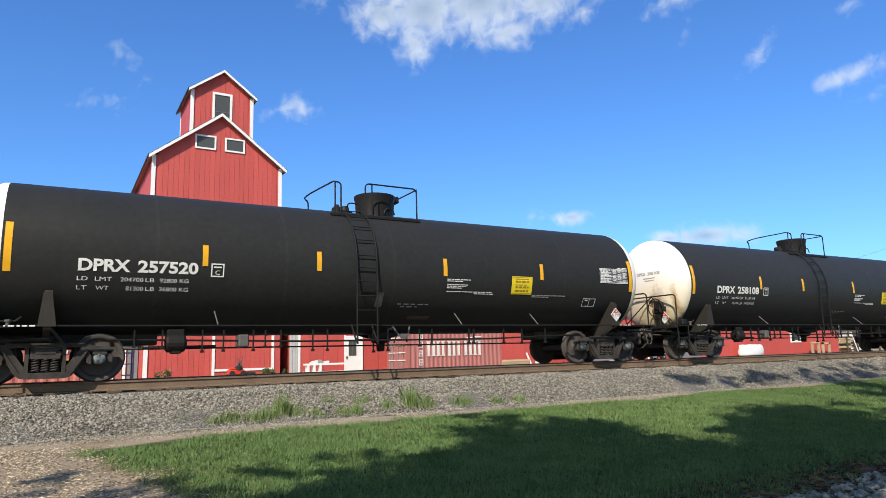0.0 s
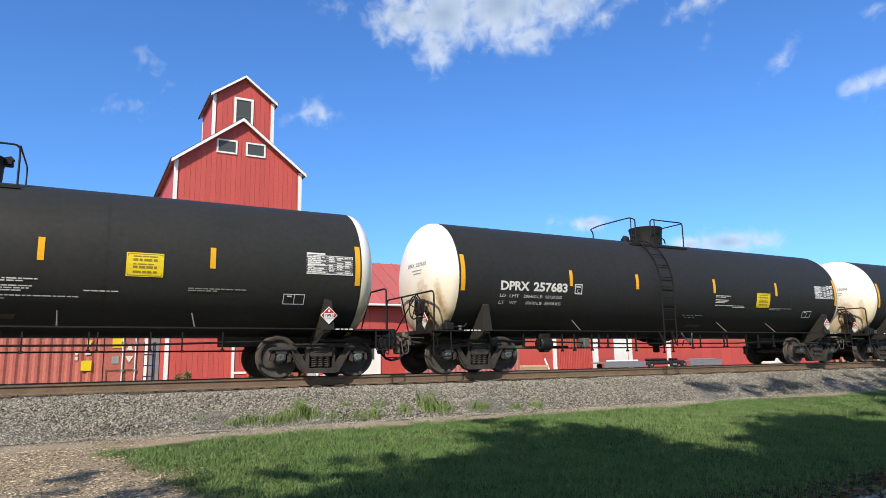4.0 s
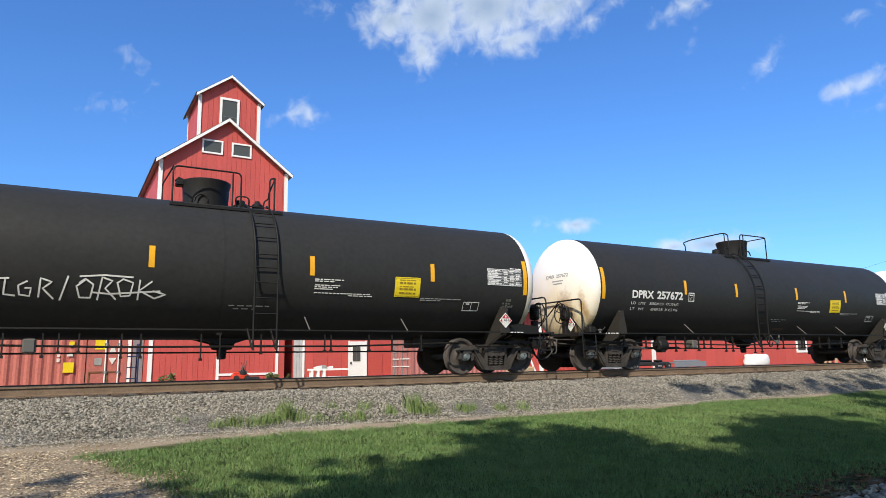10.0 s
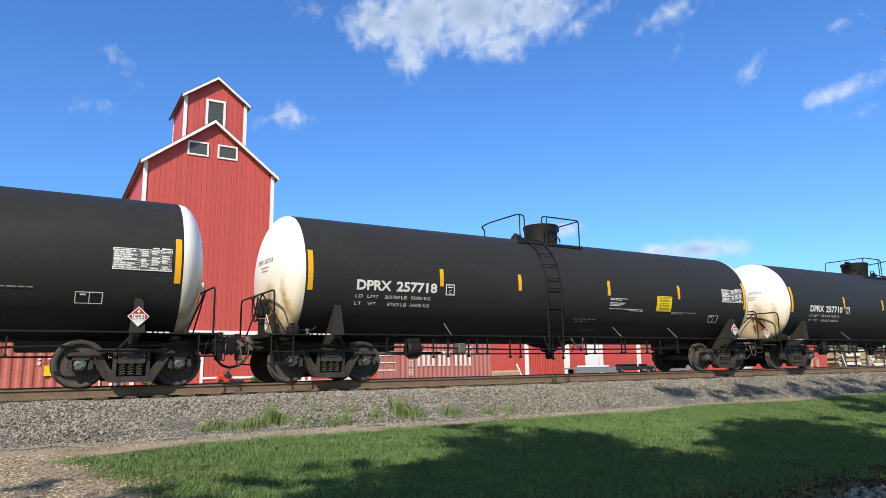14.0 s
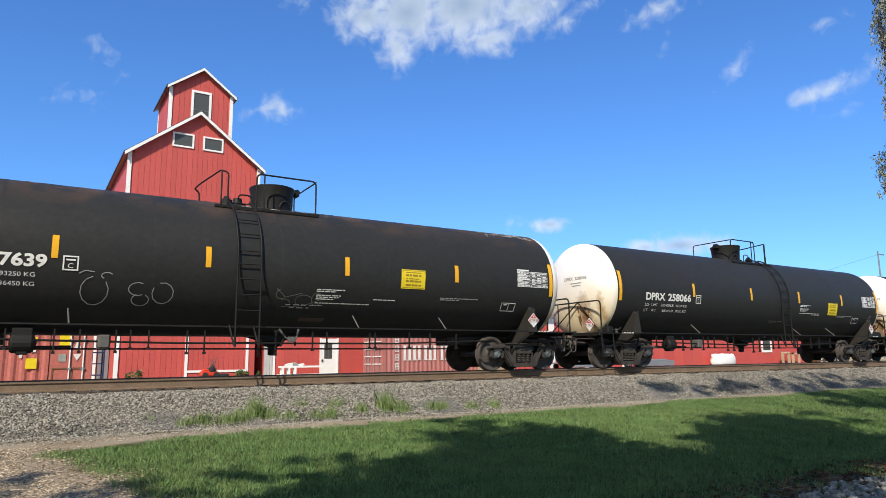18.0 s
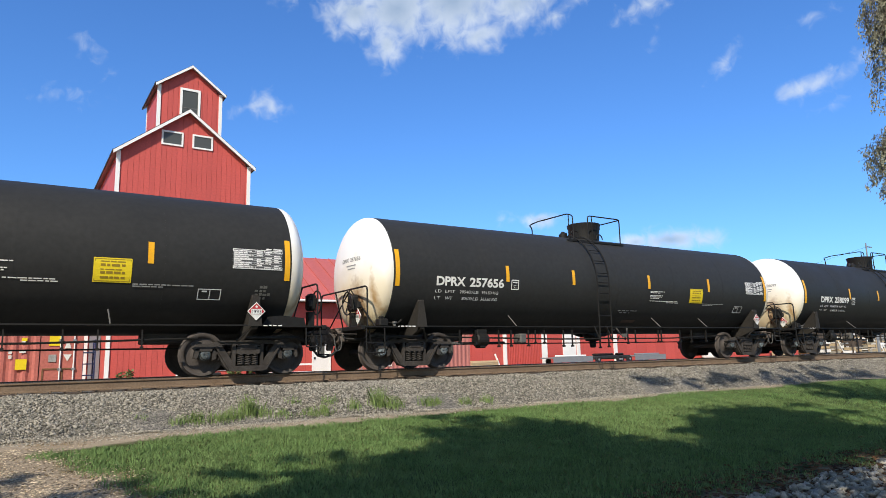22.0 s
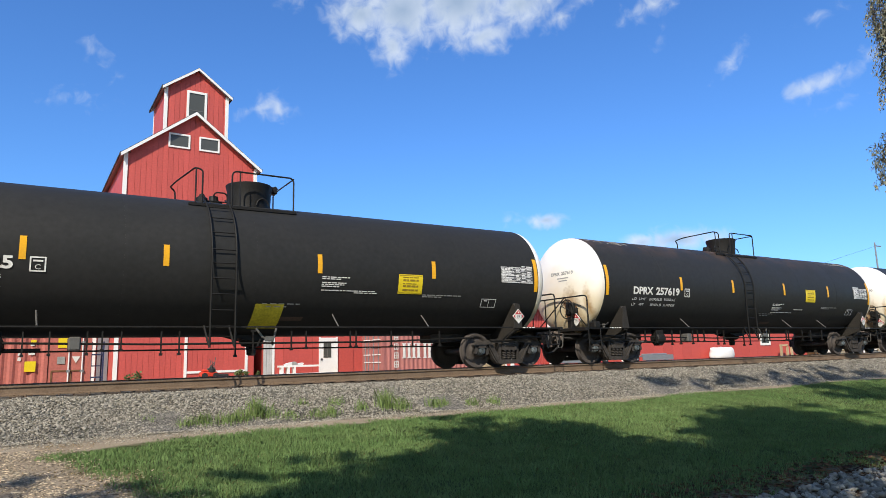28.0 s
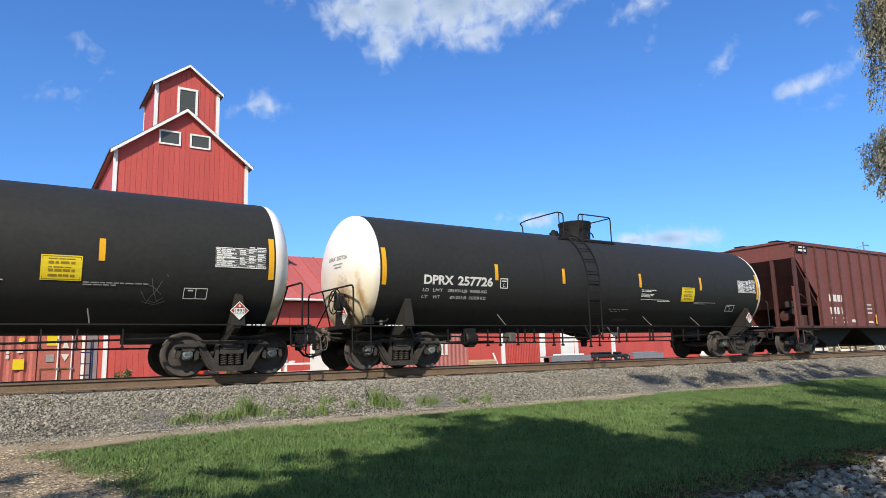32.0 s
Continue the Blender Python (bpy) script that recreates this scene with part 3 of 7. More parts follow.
def scatter_stones(name, spots, size, mat, label, seed, flat=0.75, long=1.0):
    """Loose broken pieces at (x, y, z) spots, one mesh."""
    rng = np.random.default_rng(seed)
    shapes = [stone_shape(rng) for _ in range(32)]
    n = len(spots)
    base = np.stack(shapes)[rng.integers(0, 32, n)]
    s = size[0] + (size[1] - size[0]) * rng.random((n, 1, 1)) ** 1.7
    a, t = rng.uniform(0, 6.283, n), rng.uniform(-0.6, 0.6, n)
    ca, sa, ct, st = np.cos(a), np.sin(a), np.cos(t), np.sin(t)
    z0 = np.zeros(n)
    rz = np.stack([np.stack([ca, -sa, z0], 1), np.stack([sa, ca, z0], 1), np.stack([z0, z0, z0 + 1], 1)], 1)
    rx = np.stack([np.stack([z0 + 1, z0, z0], 1), np.stack([z0, ct, -st], 1), np.stack([z0, st, ct], 1)], 1)
    base = base * s
    base[:, :, 0] *= rng.uniform(1.0, 1.0 + long, (n, 1))
    base[:, :, 2] *= flat
    v = np.einsum("nij,nkj->nki", np.einsum("nij,njk->nik", rz, rx), base) + np.asarray(spots)[:, None, :]
    f = LUMP[None] + (np.arange(n) * 6)[:, None, None]
    return tagged(new(name, raw_mesh(name, v.reshape(-1, 3), f.reshape(-1, 3), mat, 3)), label, "stones", kind="stuff")


def build_stones():
    rng = np.random.default_rng(11)
    spots, grit = [], []
    for x0, x1, n in ((-4, 8, 42000), (8, 18, 24000), (18, 34, 15000), (34, 60, 6000)):
        x, y = rng.uniform(x0, x1, n), rng.uniform(12.05, 13.95, n)
        keep = rng.random(n) < np.clip((y - 12.2) * 1.9, 0.05, 1)
        for a, b, k in zip(x, y, keep):
            p = (a, b, max(bed_z(b), ground_z(b)) + 0.008 + 0.05 * noise.noise(Vector((a * 1.3, b * 1.3, 5))))
            if k or b < 12.5:
                (spots if k else grit).append(p)
    scatter_stones("ballast_stones", spots, (0.011, 0.033), M_STONE, "loose grey and tan ballast stones on the embankment", 12, 0.8, 0.6)
    for _ in range(14000):
        x = rng.uniform(-4, 16)
        y = 12.35 - abs(rng.normal(0, 0.28 + 0.05 * max(0, 4 - x)))
        grit.append((x, y, max(bed_z(y) - 0.03, ground_z(y)) + 0.006))
    scatter_stones("fine_grit", grit, (0.006, 0.018), M_DUST, "dusty tan grit at the foot of the ballast", 14, 0.6)
    spots = []
    for _ in range(5200):
        x, y = rng.uniform(4.6, 14.0), rng.uniform(2.2, 4.7)
        if y < 4.2 + 0.06 * (x - 7) + 0.3 * noise.noise(Vector((x * 0.9, y * 0.9, 2))) - 0.5 * max(0, 5.9 - x):
            spots.append((x, y, ground_z(y) + 0.03 * rng.random() + 0.01))
    scatter_stones("coarse_gravel", spots, (0.022, 0.068), M_LIME, "coarse pale grey stones along the edge of the lawn", 13, 0.75, 0.3)
    # dead leaves on the bare ground this side of the lawn
    c = np.stack([rng.uniform(2.2, 15, 15000), rng.uniform(3.6, 5.6, 15000), np.zeros(15000)], 1)
    c = c[c[:, 1] < 5.0 - 0.16 * np.maximum(0, 6.5 - c[:, 0]) + rng.normal(0, 0.28, len(c))]
    c[:, 2] = [ground_z(b) + 0.012 + 0.035 * noise.noise(Vector((a * 0.5, b * 0.5, 0))) for a, b in c[:, :2]]
    v, f = leaf_quads(c, (0.03, 0.085), rng)
    v = v.reshape(-1, 4, 3)
    v[:, :, 2] = c[:, None, 2] + (v[:, :, 2] - c[:, None, 2]) * 0.3
    tagged(new("leaf_litter", raw_mesh("litter", v.reshape(-1, 3), f, M_LITTER, 4)), "brown dead leaves on dark bare soil", "leaves", kind="stuff")


def build_track():
    tr = thing("railway_track", "single railway track with rusty rails on timber ties", "railway track", pose(0, TRACK_Y, 0), kind="structure")
    prof = [(-0.07, -0.19), (0.07, -0.19), (0.07, -0.175), (0.012, -0.155), (0.010, -0.05), (0.036, -0.035), (0.036, -0.006), (0.028, 0.0), (-0.028, 0.0), (-0.036, -0.006), (-0.036, -0.035), (-0.010, -0.05), (-0.012, -0.155), (-0.07, -0.175)]
    for s in (-1, 1):
        bm = bmesh.new()
        prism(bm, [(s * 0.755 + a, b) for a, b in prof], -900, 900, "x")
        bm.normal_update()
        for f in bm.faces:
            if f.normal.z > 0.7 and f.calc_center_median().z > -0.02:
                f.material_index = 1
        part("rail", bm, [M_RAIL, M_RAILTOP], tr, "rust-brown rail with a bright running face")
    tie = mesh_of(B(-0.115, 0.115, -1.3, 1.3, -0.36, -0.195, 0.012), M_TIE)
    plate = mesh_of(box(box(B(-0.09, 0.09, -0.17, 0.17, -0.197, -0.182), -0.05, -0.02, -0.1, -0.075, -0.185, -0.155), 0.02, 0.05, -0.1, -0.075, -0.185, -0.155), M_RAIL)
    anchor = mesh_of(B(-0.02, 0.02, -0.085, 0.085, -0.215, -0.165, 0.006), M_RAIL)
    for k in range(150):
        x = -8 + k * 0.53
        for nm, me, y in (("tie", tie, 0), ("tie_plate", plate, -0.755), ("rail_anchor", anchor, -0.755)):
            ob = new(nm, me)
            ob.parent = tr
            ob.location = (x + (0.15 if nm == "rail_anchor" else 0) + random.uniform(-0.02, 0.02), y, 0)


def blades(name, spots, height, width, mat, label, seed, lean=0.5, category="grass"):
    """Upright tapering leaves at (x, y, z) spots: two triangles' worth each, one mesh."""
    rng = np.random.default_rng(seed)
    p = np.asarray(spots, float)
    n = len(p)
    a, h = rng.uniform(0, 6.283, n), rng.uniform(height[0], height[1], n)
    w = rng.uniform(width[0], width[1], n)
    lx, ly = rng.normal(0, lean, n) * h, rng.normal(0, lean, n) * h
    side = np.stack([np.cos(a) * w, np.sin(a) * w, np.zeros(n)], 1)
    mid = p + np.stack([lx * 0.35, ly * 0.35, h * 0.62], 1)
    tip = p + np.stack([lx, ly, h], 1)
    v = np.stack([p - side, p + side, mid + side * 0.7, tip, mid - side * 0.7], 1)
    f = np.arange(n * 5).reshape(n, 5)
    return tagged(new(name, raw_mesh(name, v.reshape(-1, 3), f, mat, 5)), label, category, kind="stuff")


def build_lawn():
    rng = np.random.default_rng(21)
    spots, dry = [], []
    for x0, x1, y0, y1, n in ((0, 7, 5.2, 12.1, 150000), (7, 16, 5.2, 12.1, 130000), (16, 30, 6, 12.1, 80000), (30, 60, 4, 12.2, 22000), (0.5, 12, 3.6, 5.2, 28000)):
        x, y = rng.uniform(x0, x1, n), rng.uniform(y0, y1, n)
        for a, b, c in zip(x, y, rng.random(n)):
            k = cover_at(a, b) + 0.5 * noise.noise(Vector((a * 1.6, b * 1.6, 1)))
            if c > k * 1.6:
                z = ground_z(b) + 0.035 * noise.noise(Vector((a * 0.5, b * 0.5, 0)))
                (dry if c < 0.05 + 0.25 * k else spots).append((a, b, z - 0.01))
    blades("lawn_grass", spots, (0.032, 0.075), (0.0025, 0.0055), M_BLADE, "short mown green lawn grass with patchy colour", 22, 0.35)
    blades("dry_grass", dry, (0.025, 0.07), (0.003, 0.006), M_DRY, "straw-coloured dry grass among the lawn", 23, 0.9)
    # mulch and straw
    chips, fringe = [], []
    for _ in range(42000):
        y = rng.uniform(4.5, 11.4)
        x = rng.uniform(-3.5, mulch_edge(y) + 0.5)
        d = mulch_edge(y) - x
        clump = 0.75 + 0.9 * noise.noise(Vector((x * 2.1, y * 2.1, 7)))
        if rng.random() < clump * min(1.0, 0.22 + 0.9 * max(0.0, d + 0.2)):
            chips.append((x, y, ground_z(y) + 0.008 + 0.035 * noise.noise(Vector((x * 0.5, y * 0.5, 0)))))
    scatter_stones("dry_mulch", chips, (0.004, 0.017), M_CHIP, "tan wood chips and dead leaves on bare dirt", 24, 0.3, 2.2)
    old = []
    for _ in range(15000):
        y = rng.uniform(5.0, 11.2)
        x = rng.uniform(-3.5, mulch_edge(y) + 0.3)
        if rng.random() < 0.9 - 0.9 * noise.noise(Vector((x * 2.1, y * 2.1, 7))) - 0.5 * (x > mulch_edge(y)):
            old.append((x, y, ground_z(y) + 0.006 + 0.035 * noise.noise(Vector((x * 0.5, y * 0.5, 0)))))
    scatter_stones("old_mulch", old, (0.004, 0.016), M_MOULD, "dark rotten wood chips on bare dirt", 26, 0.35, 1.2)
    for _ in range(5500):
        y = rng.uniform(4.8, 11.8)
        fringe.append((mulch_edge(y) + rng.normal(0.1, 0.24), y, ground_z(y) - 0.01))
    blades("withered_grass", fringe, (0.015, 0.045), (0.0015, 0.004), M_RUSTY, "rust-brown withered grass along the edge of the dirt", 25, 0.8)
    # weeds along the foot of the ballast
    tufts = [(2.52, 12.42, 0.17, 60), (2.80, 12.45, 0.22, 80), (3.22, 12.45, 0.20, 70), (3.48, 12.5, 0.25, 80), (3.78, 12.6, 0.38, 110), (3.95, 12.5, 0.24, 60), (4.38, 12.45, 0.16, 45), (4.78, 12.9, 0.15, 35), (4.88, 12.42, 0.17, 45), (5.20, 12.45, 0.21, 60),
             (5.51, 12.85, 0.16, 40), (5.88, 12.5, 0.26, 55), (6.48, 12.6, 0.42, 130), (6.80, 12.5, 0.26, 80), (7.57, 12.45, 0.24, 60), (7.82, 12.5, 0.20, 45), (8.56, 12.45, 0.16, 50), (9.15, 12.42, 0.2, 60), (1.9, 12.7, 0.10, 15)]
    for i, (x, y, s, n) in enumerate(tufts):
        r = np.random.default_rng(60 + i)
        w = tagged(new("weed"), "light green weeds growing at the foot of the ballast", "weed", "weeds along the track")
        n *= 3
        c = np.stack([x + r.normal(0, 0.10, n), y + r.normal(0, 0.06, n), np.zeros(n)], 1)
        c[:, 2] = [max(bed_z(b), ground_z(b)) for b in c[:, 1]]
        c[:, 2] += r.uniform(0.0, 1.0, n) ** 1.4 * s * np.exp(-((c[:, 0] - x) / 0.15) ** 2)
        v, f = leaf_quads(c, (0.012, 0.045), r, 0.02)
        part("leaves", raw_mesh("leaves", v, f, M_WEED, 4), None, w)["kind"] = "stuff"
        sp = c[: n // 2].copy()
        sp[:, 2] = [max(bed_z(b), ground_z(b)) for b in sp[:, 1]]
        st = blades("stem_growth", sp, (s * 0.4, s * 1.05), (0.0025, 0.006), M_WEED, "thin green stems", 80 + i, 0.22)
        st.parent = w
        del st["category"]


# ---- tank cars ----
R, ZC, HALF = 1.53, 2.42, 7.79
PITCH = 18.15
START_X = 6.884


def on_shell(off=0.0):
    """Lays a point (x, z) of the near side on the round shell."""
    def fn(x, z):
        s = (z - ZC) / R
        a = math.asin(max(-1, min(1, s)))
        return Vector((x, -(R + off) * math.cos(a), ZC + (R + off) * math.sin(a)))
    return fn


def patch(x0, x1, z0, z1, off, n=4, slant=0.0):
    """A thin decal bent round the shell's near side."""
    bm, fn = bmesh.new(), on_shell(off)
    rows = []
    for i in range(n + 1):
        z = z0 + (z1 - z0) * i / n
        rows.append([bm.verts.new(fn(x + slant * (z - z0), z)) for x in (x0, x1)])
    for a, b in zip(rows, rows[1:]):
        bm.faces.new((a[0], a[1], b[1], b[0]))
    return bm


def bars(rects, off=0.014):
    """Several small flat marks on the shell in one mesh."""
    bm, fn = bmesh.new(), on_shell(off)
    for x0, x1, z0, z1 in rects:
        bm.faces.new([bm.verts.new(fn(x, z)) for x, z in ((x0, z0), (x1, z0), (x1, z1), (x0, z1))])
    return bm


def text_bars(x0, x1, z, h, seed, gap=0.03):
    """A line of writing too small to read, as plain bars."""
    r, out, x = random.Random(seed), [], x0
    while x < x1 - 0.04:
        w = r.uniform(0.05, 0.16)
        out.append((x, min(x + w, x1), z, z + h))
        x += w + gap * r.uniform(0.7, 1.6)
    return out


def frame_rects(x0, x1, z0, z1, t):
    return [(x0, x1, z0, z0 + t), (x0, x1, z1 - t, z1), (x0, x0 + t, z0 + t, z1 - t), (x1 - t, x1, z0 + t, z1 - t)]


def wheel_bm(s):
    """A wheel on the side s of its axle: flange inside, dished plate, hub."""
    bm = bmesh.new()
    prof = [(-0.075, 0.10), (-0.075, 0.14), (-0.045, 0.18), (-0.03, 0.30), (-0.06, 0.37), (-0.07, 0.395), (-0.07, 0.475), (-0.058, 0.483), (-0.043, 0.475), (-0.035, 0.460), (0.062, 0.452), (0.070, 0.445),
            (0.070, 0.395), (0.055, 0.375), (0.005, 0.34), (-0.002, 0.26), (0.02, 0.185), (0.075, 0.145), (0.085, 0.10)]
    lathe(bm, [(s * 0.765 + s * a, r) for a, r in prof], "y", 26)
    return bm


def build_truck_parts():
    """Meshes of one two-axle truck, centred on its own origin at rail height."""
    out = {}
    bm = B(-0.19, 0.19, -1.12, 1.12, 0.50, 0.66, 0.03)
    box(bm, -0.3, 0.3, -0.35, 0.35, 0.60, 0.76, 0.03)
    box(bm, -0.28, 0.28, -0.86, 0.86, 0.20, 0.52, 0.03)
    box(bm, -0.16, 0.16, -0.78, -0.58, 0.64, 0.72, 0.01)
    box(bm, -0.16, 0.16, 0.58, 0.78, 0.64, 0.72, 0.01)
    out["bolster"] = mesh_of(bm, M_STEEL)
    for s in (-1, 1):
        bm = bmesh.new()
        y0, y1 = (s * 1.07, s * 0.93) if s < 0 else (s * 0.93, s * 1.07)
        # top chord, pedestal arms, slanting legs with open triangles, columns, spring seat
        prism(bm, [(-0.62, 0.735), (0.62, 0.735), (0.80, 0.685), (1.07, 0.665), (1.14, 0.60), (1.11, 0.545), (0.76, 0.56), (0.62, 0.635), (0.50, 0.66), (-0.50, 0.66), (-0.62, 0.635), (-0.76, 0.56), (-1.11, 0.545), (-1.14, 0.60), (-1.07, 0.665), (-0.80, 0.685)], y0, y1)
        prism(bm, [(-0.66, 0.74), (0.66, 0.74), (0.60, 0.715), (-0.60, 0.715)], y0 - 0.04, y1 + 0.04)
        for m in (-1, 1):
            prism(bm, [(m * 0.72, 0.60), (m * 0.57, 0.655), (m * 0.31, 0.27), (m * 0.27, 0.13), (m * 0.42, 0.12), (m * 0.50, 0.20)], y0, y1)
            prism(bm, [(m * 0.70, 0.60), (m * 0.665, 0.615), (m * 0.40, 0.20), (m * 0.44, 0.18)], y0 - 0.04, y1 + 0.04)
            prism(bm, [(m * 0.335, 0.67), (m * 0.265, 0.67), (m * 0.265, 0.20), (m * 0.33, 0.20)], y0 - 0.01, y1 + 0.01)
            prism(bm, [(m * 0.70, 0.60), (m * 0.645, 0.575), (m * 0.675, 0.36), (m * 0.755, 0.33), (m * 0.755, 0.48)], y0, y1)
            prism(bm, [(m * 1.025, 0.58), (m * 1.09, 0.58), (m * 1.12, 0.38), (m * 1.06, 0.37), (m * 1.025, 0.46)], y0, y1)
            prism(bm, [(m * 0.76, 0.52), (m * 1.02, 0.52), (m * 0.99, 0.61), (m * 0.79, 0.61)], y0 - 0.035, y1 + 0.035)
            prism(bm, [(m * 0.25, 0.60), (m * 0.12, 0.60), (m * 0.16, 0.46), (m * 0.25, 0.46)], y0 - 0.02, y1 + 0.02)
        prism(bm, [(-0.45, 0.205), (0.45, 0.205), (0.40, 0.11), (0.30, 0.09), (-0.30, 0.09), (-0.40, 0.11)], y0 - 0.06, y1 + 0.06)
        prism(bm, [(-0.25, 0.55), (0.25, 0.55), (0.23, 0.455), (-0.23, 0.455)], y0 - 0.05, y1 + 0.05)
        prism(bm, [(-0.24, 0.645), (0.24, 0.645), (0.24, 0.615), (-0.24, 0.615)], y0 - 0.03, y1 + 0.03)
        prism(bm, [(-0.09, 0.615), (0.02, 0.615), (-0.02, 0.56), (-0.12, 0.56)], y0 - 0.03, y1)
        out["sideframe%d" % s] = mesh_of(bm, M_STEEL)
    bm = bmesh.new()
    tube(bm, [(0.058 * math.cos(a), 0.058 * math.sin(a), 0.215 + 0.235 * a / (2 * math.pi * 5)) for a in (2 * math.pi * k / 8 for k in range(41))], 0.0165, 5)
    out["spring"] = mesh_of(bm, M_STEEL, True)
    bm = bmesh.new()
    tube(bm, [(-0.62, -1.0, 0.36), (-0.2, -0.6, 0.40), (-0.2, 0.6, 0.40), (-0.62, 1.0, 0.36)], 0.035, 6)
    tube(bm, [(0.62, -1.0, 0.36), (0.2, -0.6, 0.40), (0.2, 0.6, 0.40), (0.62, 1.0, 0.36)], 0.035, 6)
    out["brake"] = mesh_of(bm, M_STEEL)
    bm = bmesh.new()
    lathe(bm, [(-0.86, 0.075), (-0.6, 0.085), (0.6, 0.085), (0.86, 0.075)], "y", 14)
    out["axle"] = mesh_of(bm, M_WHEEL, 2)
    for s in (-1, 1):
        out["wheel%d" % s] = mesh_of(wheel_bm(s), M_WHEEL, 2)
        bm = bmesh.new()
        lathe(bm, [(s * 0.84, 0.10), (s * 0.86, 0.125), (s * 1.02, 0.125), (s * 1.03, 0.105), (s * 1.085, 0.10), (s * 1.095, 0.08), (s * 1.10, 0.03), (s * 1.10, 0.0)], "y", 18)
        for k in range(3):
            a = 2 * math.pi * k / 3
            c = Vector((0.055 * math.cos(a), s * 1.095, 0.055 * math.sin(a)))
            tube(bm, [c, c + Vector((0, s * 0.025, 0))], 0.018, 6)
        out["bearing%d" % s] = mesh_of(bm, M_CAP, 2)
    return out


TRUCK = build_truck_parts()
WHEELSETS = []


def add_running_gear(car, centre):
    """A truck and its two wheelsets at both ends, under a car."""
    for e in (-1, 1):
        truck = part("truck", TRUCK["bolster"], None, car, "cast steel truck with coil springs")
        truck.location = (e * centre, 0, 0)
        for s in (-1, 1):
            part("sideframe", TRUCK["sideframe%d" % s], None, truck)
            for k in (-1, 0, 1):
                sp = part("spring", TRUCK["spring"], None, truck)
                sp.location = (k * 0.15, s * 1.05, 0)
        part("brake_beam", TRUCK["brake"], None, truck)
        for m in (-1, 1):
            ws = part("wheelset", TRUCK["axle"], None, car)
            ws.matrix_parent_inverse = Matrix.Translation((e * centre + m * 0.889, 0, 0.457))
            for s in (-1, 1):
                part("wheel", TRUCK["wheel%d" % s], None, ws)
                part("bearing_cap", TRUCK["bearing%d" % s], None, ws, "pale blue-grey bearing cap")


def coupler_bm(e, x_end):
    """A knuckle coupler: shank, bulky head with its guard arm, swinging knuckle on a pin, lock lifter below."""
    bm = bmesh.new()
    m = e
    x0, x1 = sorted((m * (x_end - 0.7), m * (x_end - 0.30)))
    box(bm, x0, x1, -0.11, 0.11, 0.74, 0.94, 0.03)
    for z0, z1, k in ((0.66, 0.74, 0.85), (0.74, 0.96, 1.0), (0.96, 1.03, 0.8)):
        prism(bm, [(m * (x_end - 0.40), -0.12 * k), (m * (x_end - 0.24), -0.24 * k), (m * (x_end - 0.08), -0.27 * k), (m * (x_end - 0.06), -0.10), (m * (x_end - 0.13), 0.02), (m * (x_end - 0.04), 0.20 * k), (m * (x_end + 0.02), 0.27 * k), (m * (x_end - 0.16), 0.26 * k), (m * (x_end - 0.36), 0.13 * k)], z0, z1, "z")
    for z0, z1, r in ((0.70, 0.78, 0.105), (0.78, 0.92, 0.125), (0.92, 1.00, 0.105)):
        ring = [(m * (x_end - 0.05) + r * math.cos(2 * math.pi * k / 10), -0.17 + r * math.sin(2 * math.pi * k / 10)) for k in range(10)]
        prism(bm, ring, z0, z1, "z")
    prism(bm, [(m * (x_end - 0.02), -0.10), (m * (x_end + 0.07), -0.12), (m * (x_end + 0.06), 0.04), (m * (x_end - 0.01), 0.07)], 0.73, 0.97, "z")
    x0, x1 = sorted((m * (x_end - 0.30), m * (x_end - 0.14)))
    box(bm, x0, x1, -0.19, -0.05, 0.50, 0.67, 0.03)
    x0, x1 = sorted((m * (x_end - 0.33), m * (x_end - 0.22)))
    box(bm, x0, x1, -0.27, -0.17, 0.80, 0.90, 0.02)
    tube(bm, [(m * (x_end - 0.05), -0.17, 0.62), (m * (x_end - 0.05), -0.17, 1.07)], 0.035, 8)
    tube(bm, [(m * (x_end - 0.2), 0.0, 1.02), (m * (x_end - 0.2), 0.0, 1.10)], 0.06, 8)
    return bm


def ladder(car, xa, xb, mirror):
    """The side ladder: straight legs, then bent over the shell to the platform."""
    lad = thing_part("ladder", car)
    fn = on_shell(0.08)
    for x in (xa, xb):
        pts = [(x, -1.60, 0.62), (x, -1.60, 1.4)]
        for k in range(13):
            a = radians(-2 + 74 * k / 12)
            pts.append((x, -(R + 0.075) * math.cos(a), ZC + (R + 0.075) * math.sin(a)))
        bm = tube(bmesh.new(), pts, 0.022, 6)
        part("stringer", bm, M_FITTING, lad)
    zs = [0.72, 1.05, 1.38, 1.71, 2.04, 2.36]
    for k in range(11):
        if k < 6:
            p = (-1.60, zs[k])
        else:
            a = radians(8 + 14 * (k - 6))
            p = (-(R + 0.075) * math.cos(a), ZC + (R + 0.075) * math.sin(a))
        part("rung", tube(bmesh.new(), [(xa, *p), (xb, *p)], 0.014, 5), M_FITTING, lad)
    for x in (xa, xb):
        d = -0.10
        part("brace", tube(bmesh.new(), [(x + d, -1.48, 1.07), (x - 0.015, -1.60, 0.66)], 0.022, 5), M_FITTING, lad)


def thing_part(name, parent):
    """A part that only carries pieces: a small mounting plate."""
    return part(name, B(-0.05, 0.05, -1.2, -1.16, 0.95, 1.0), M_FITTING, parent)


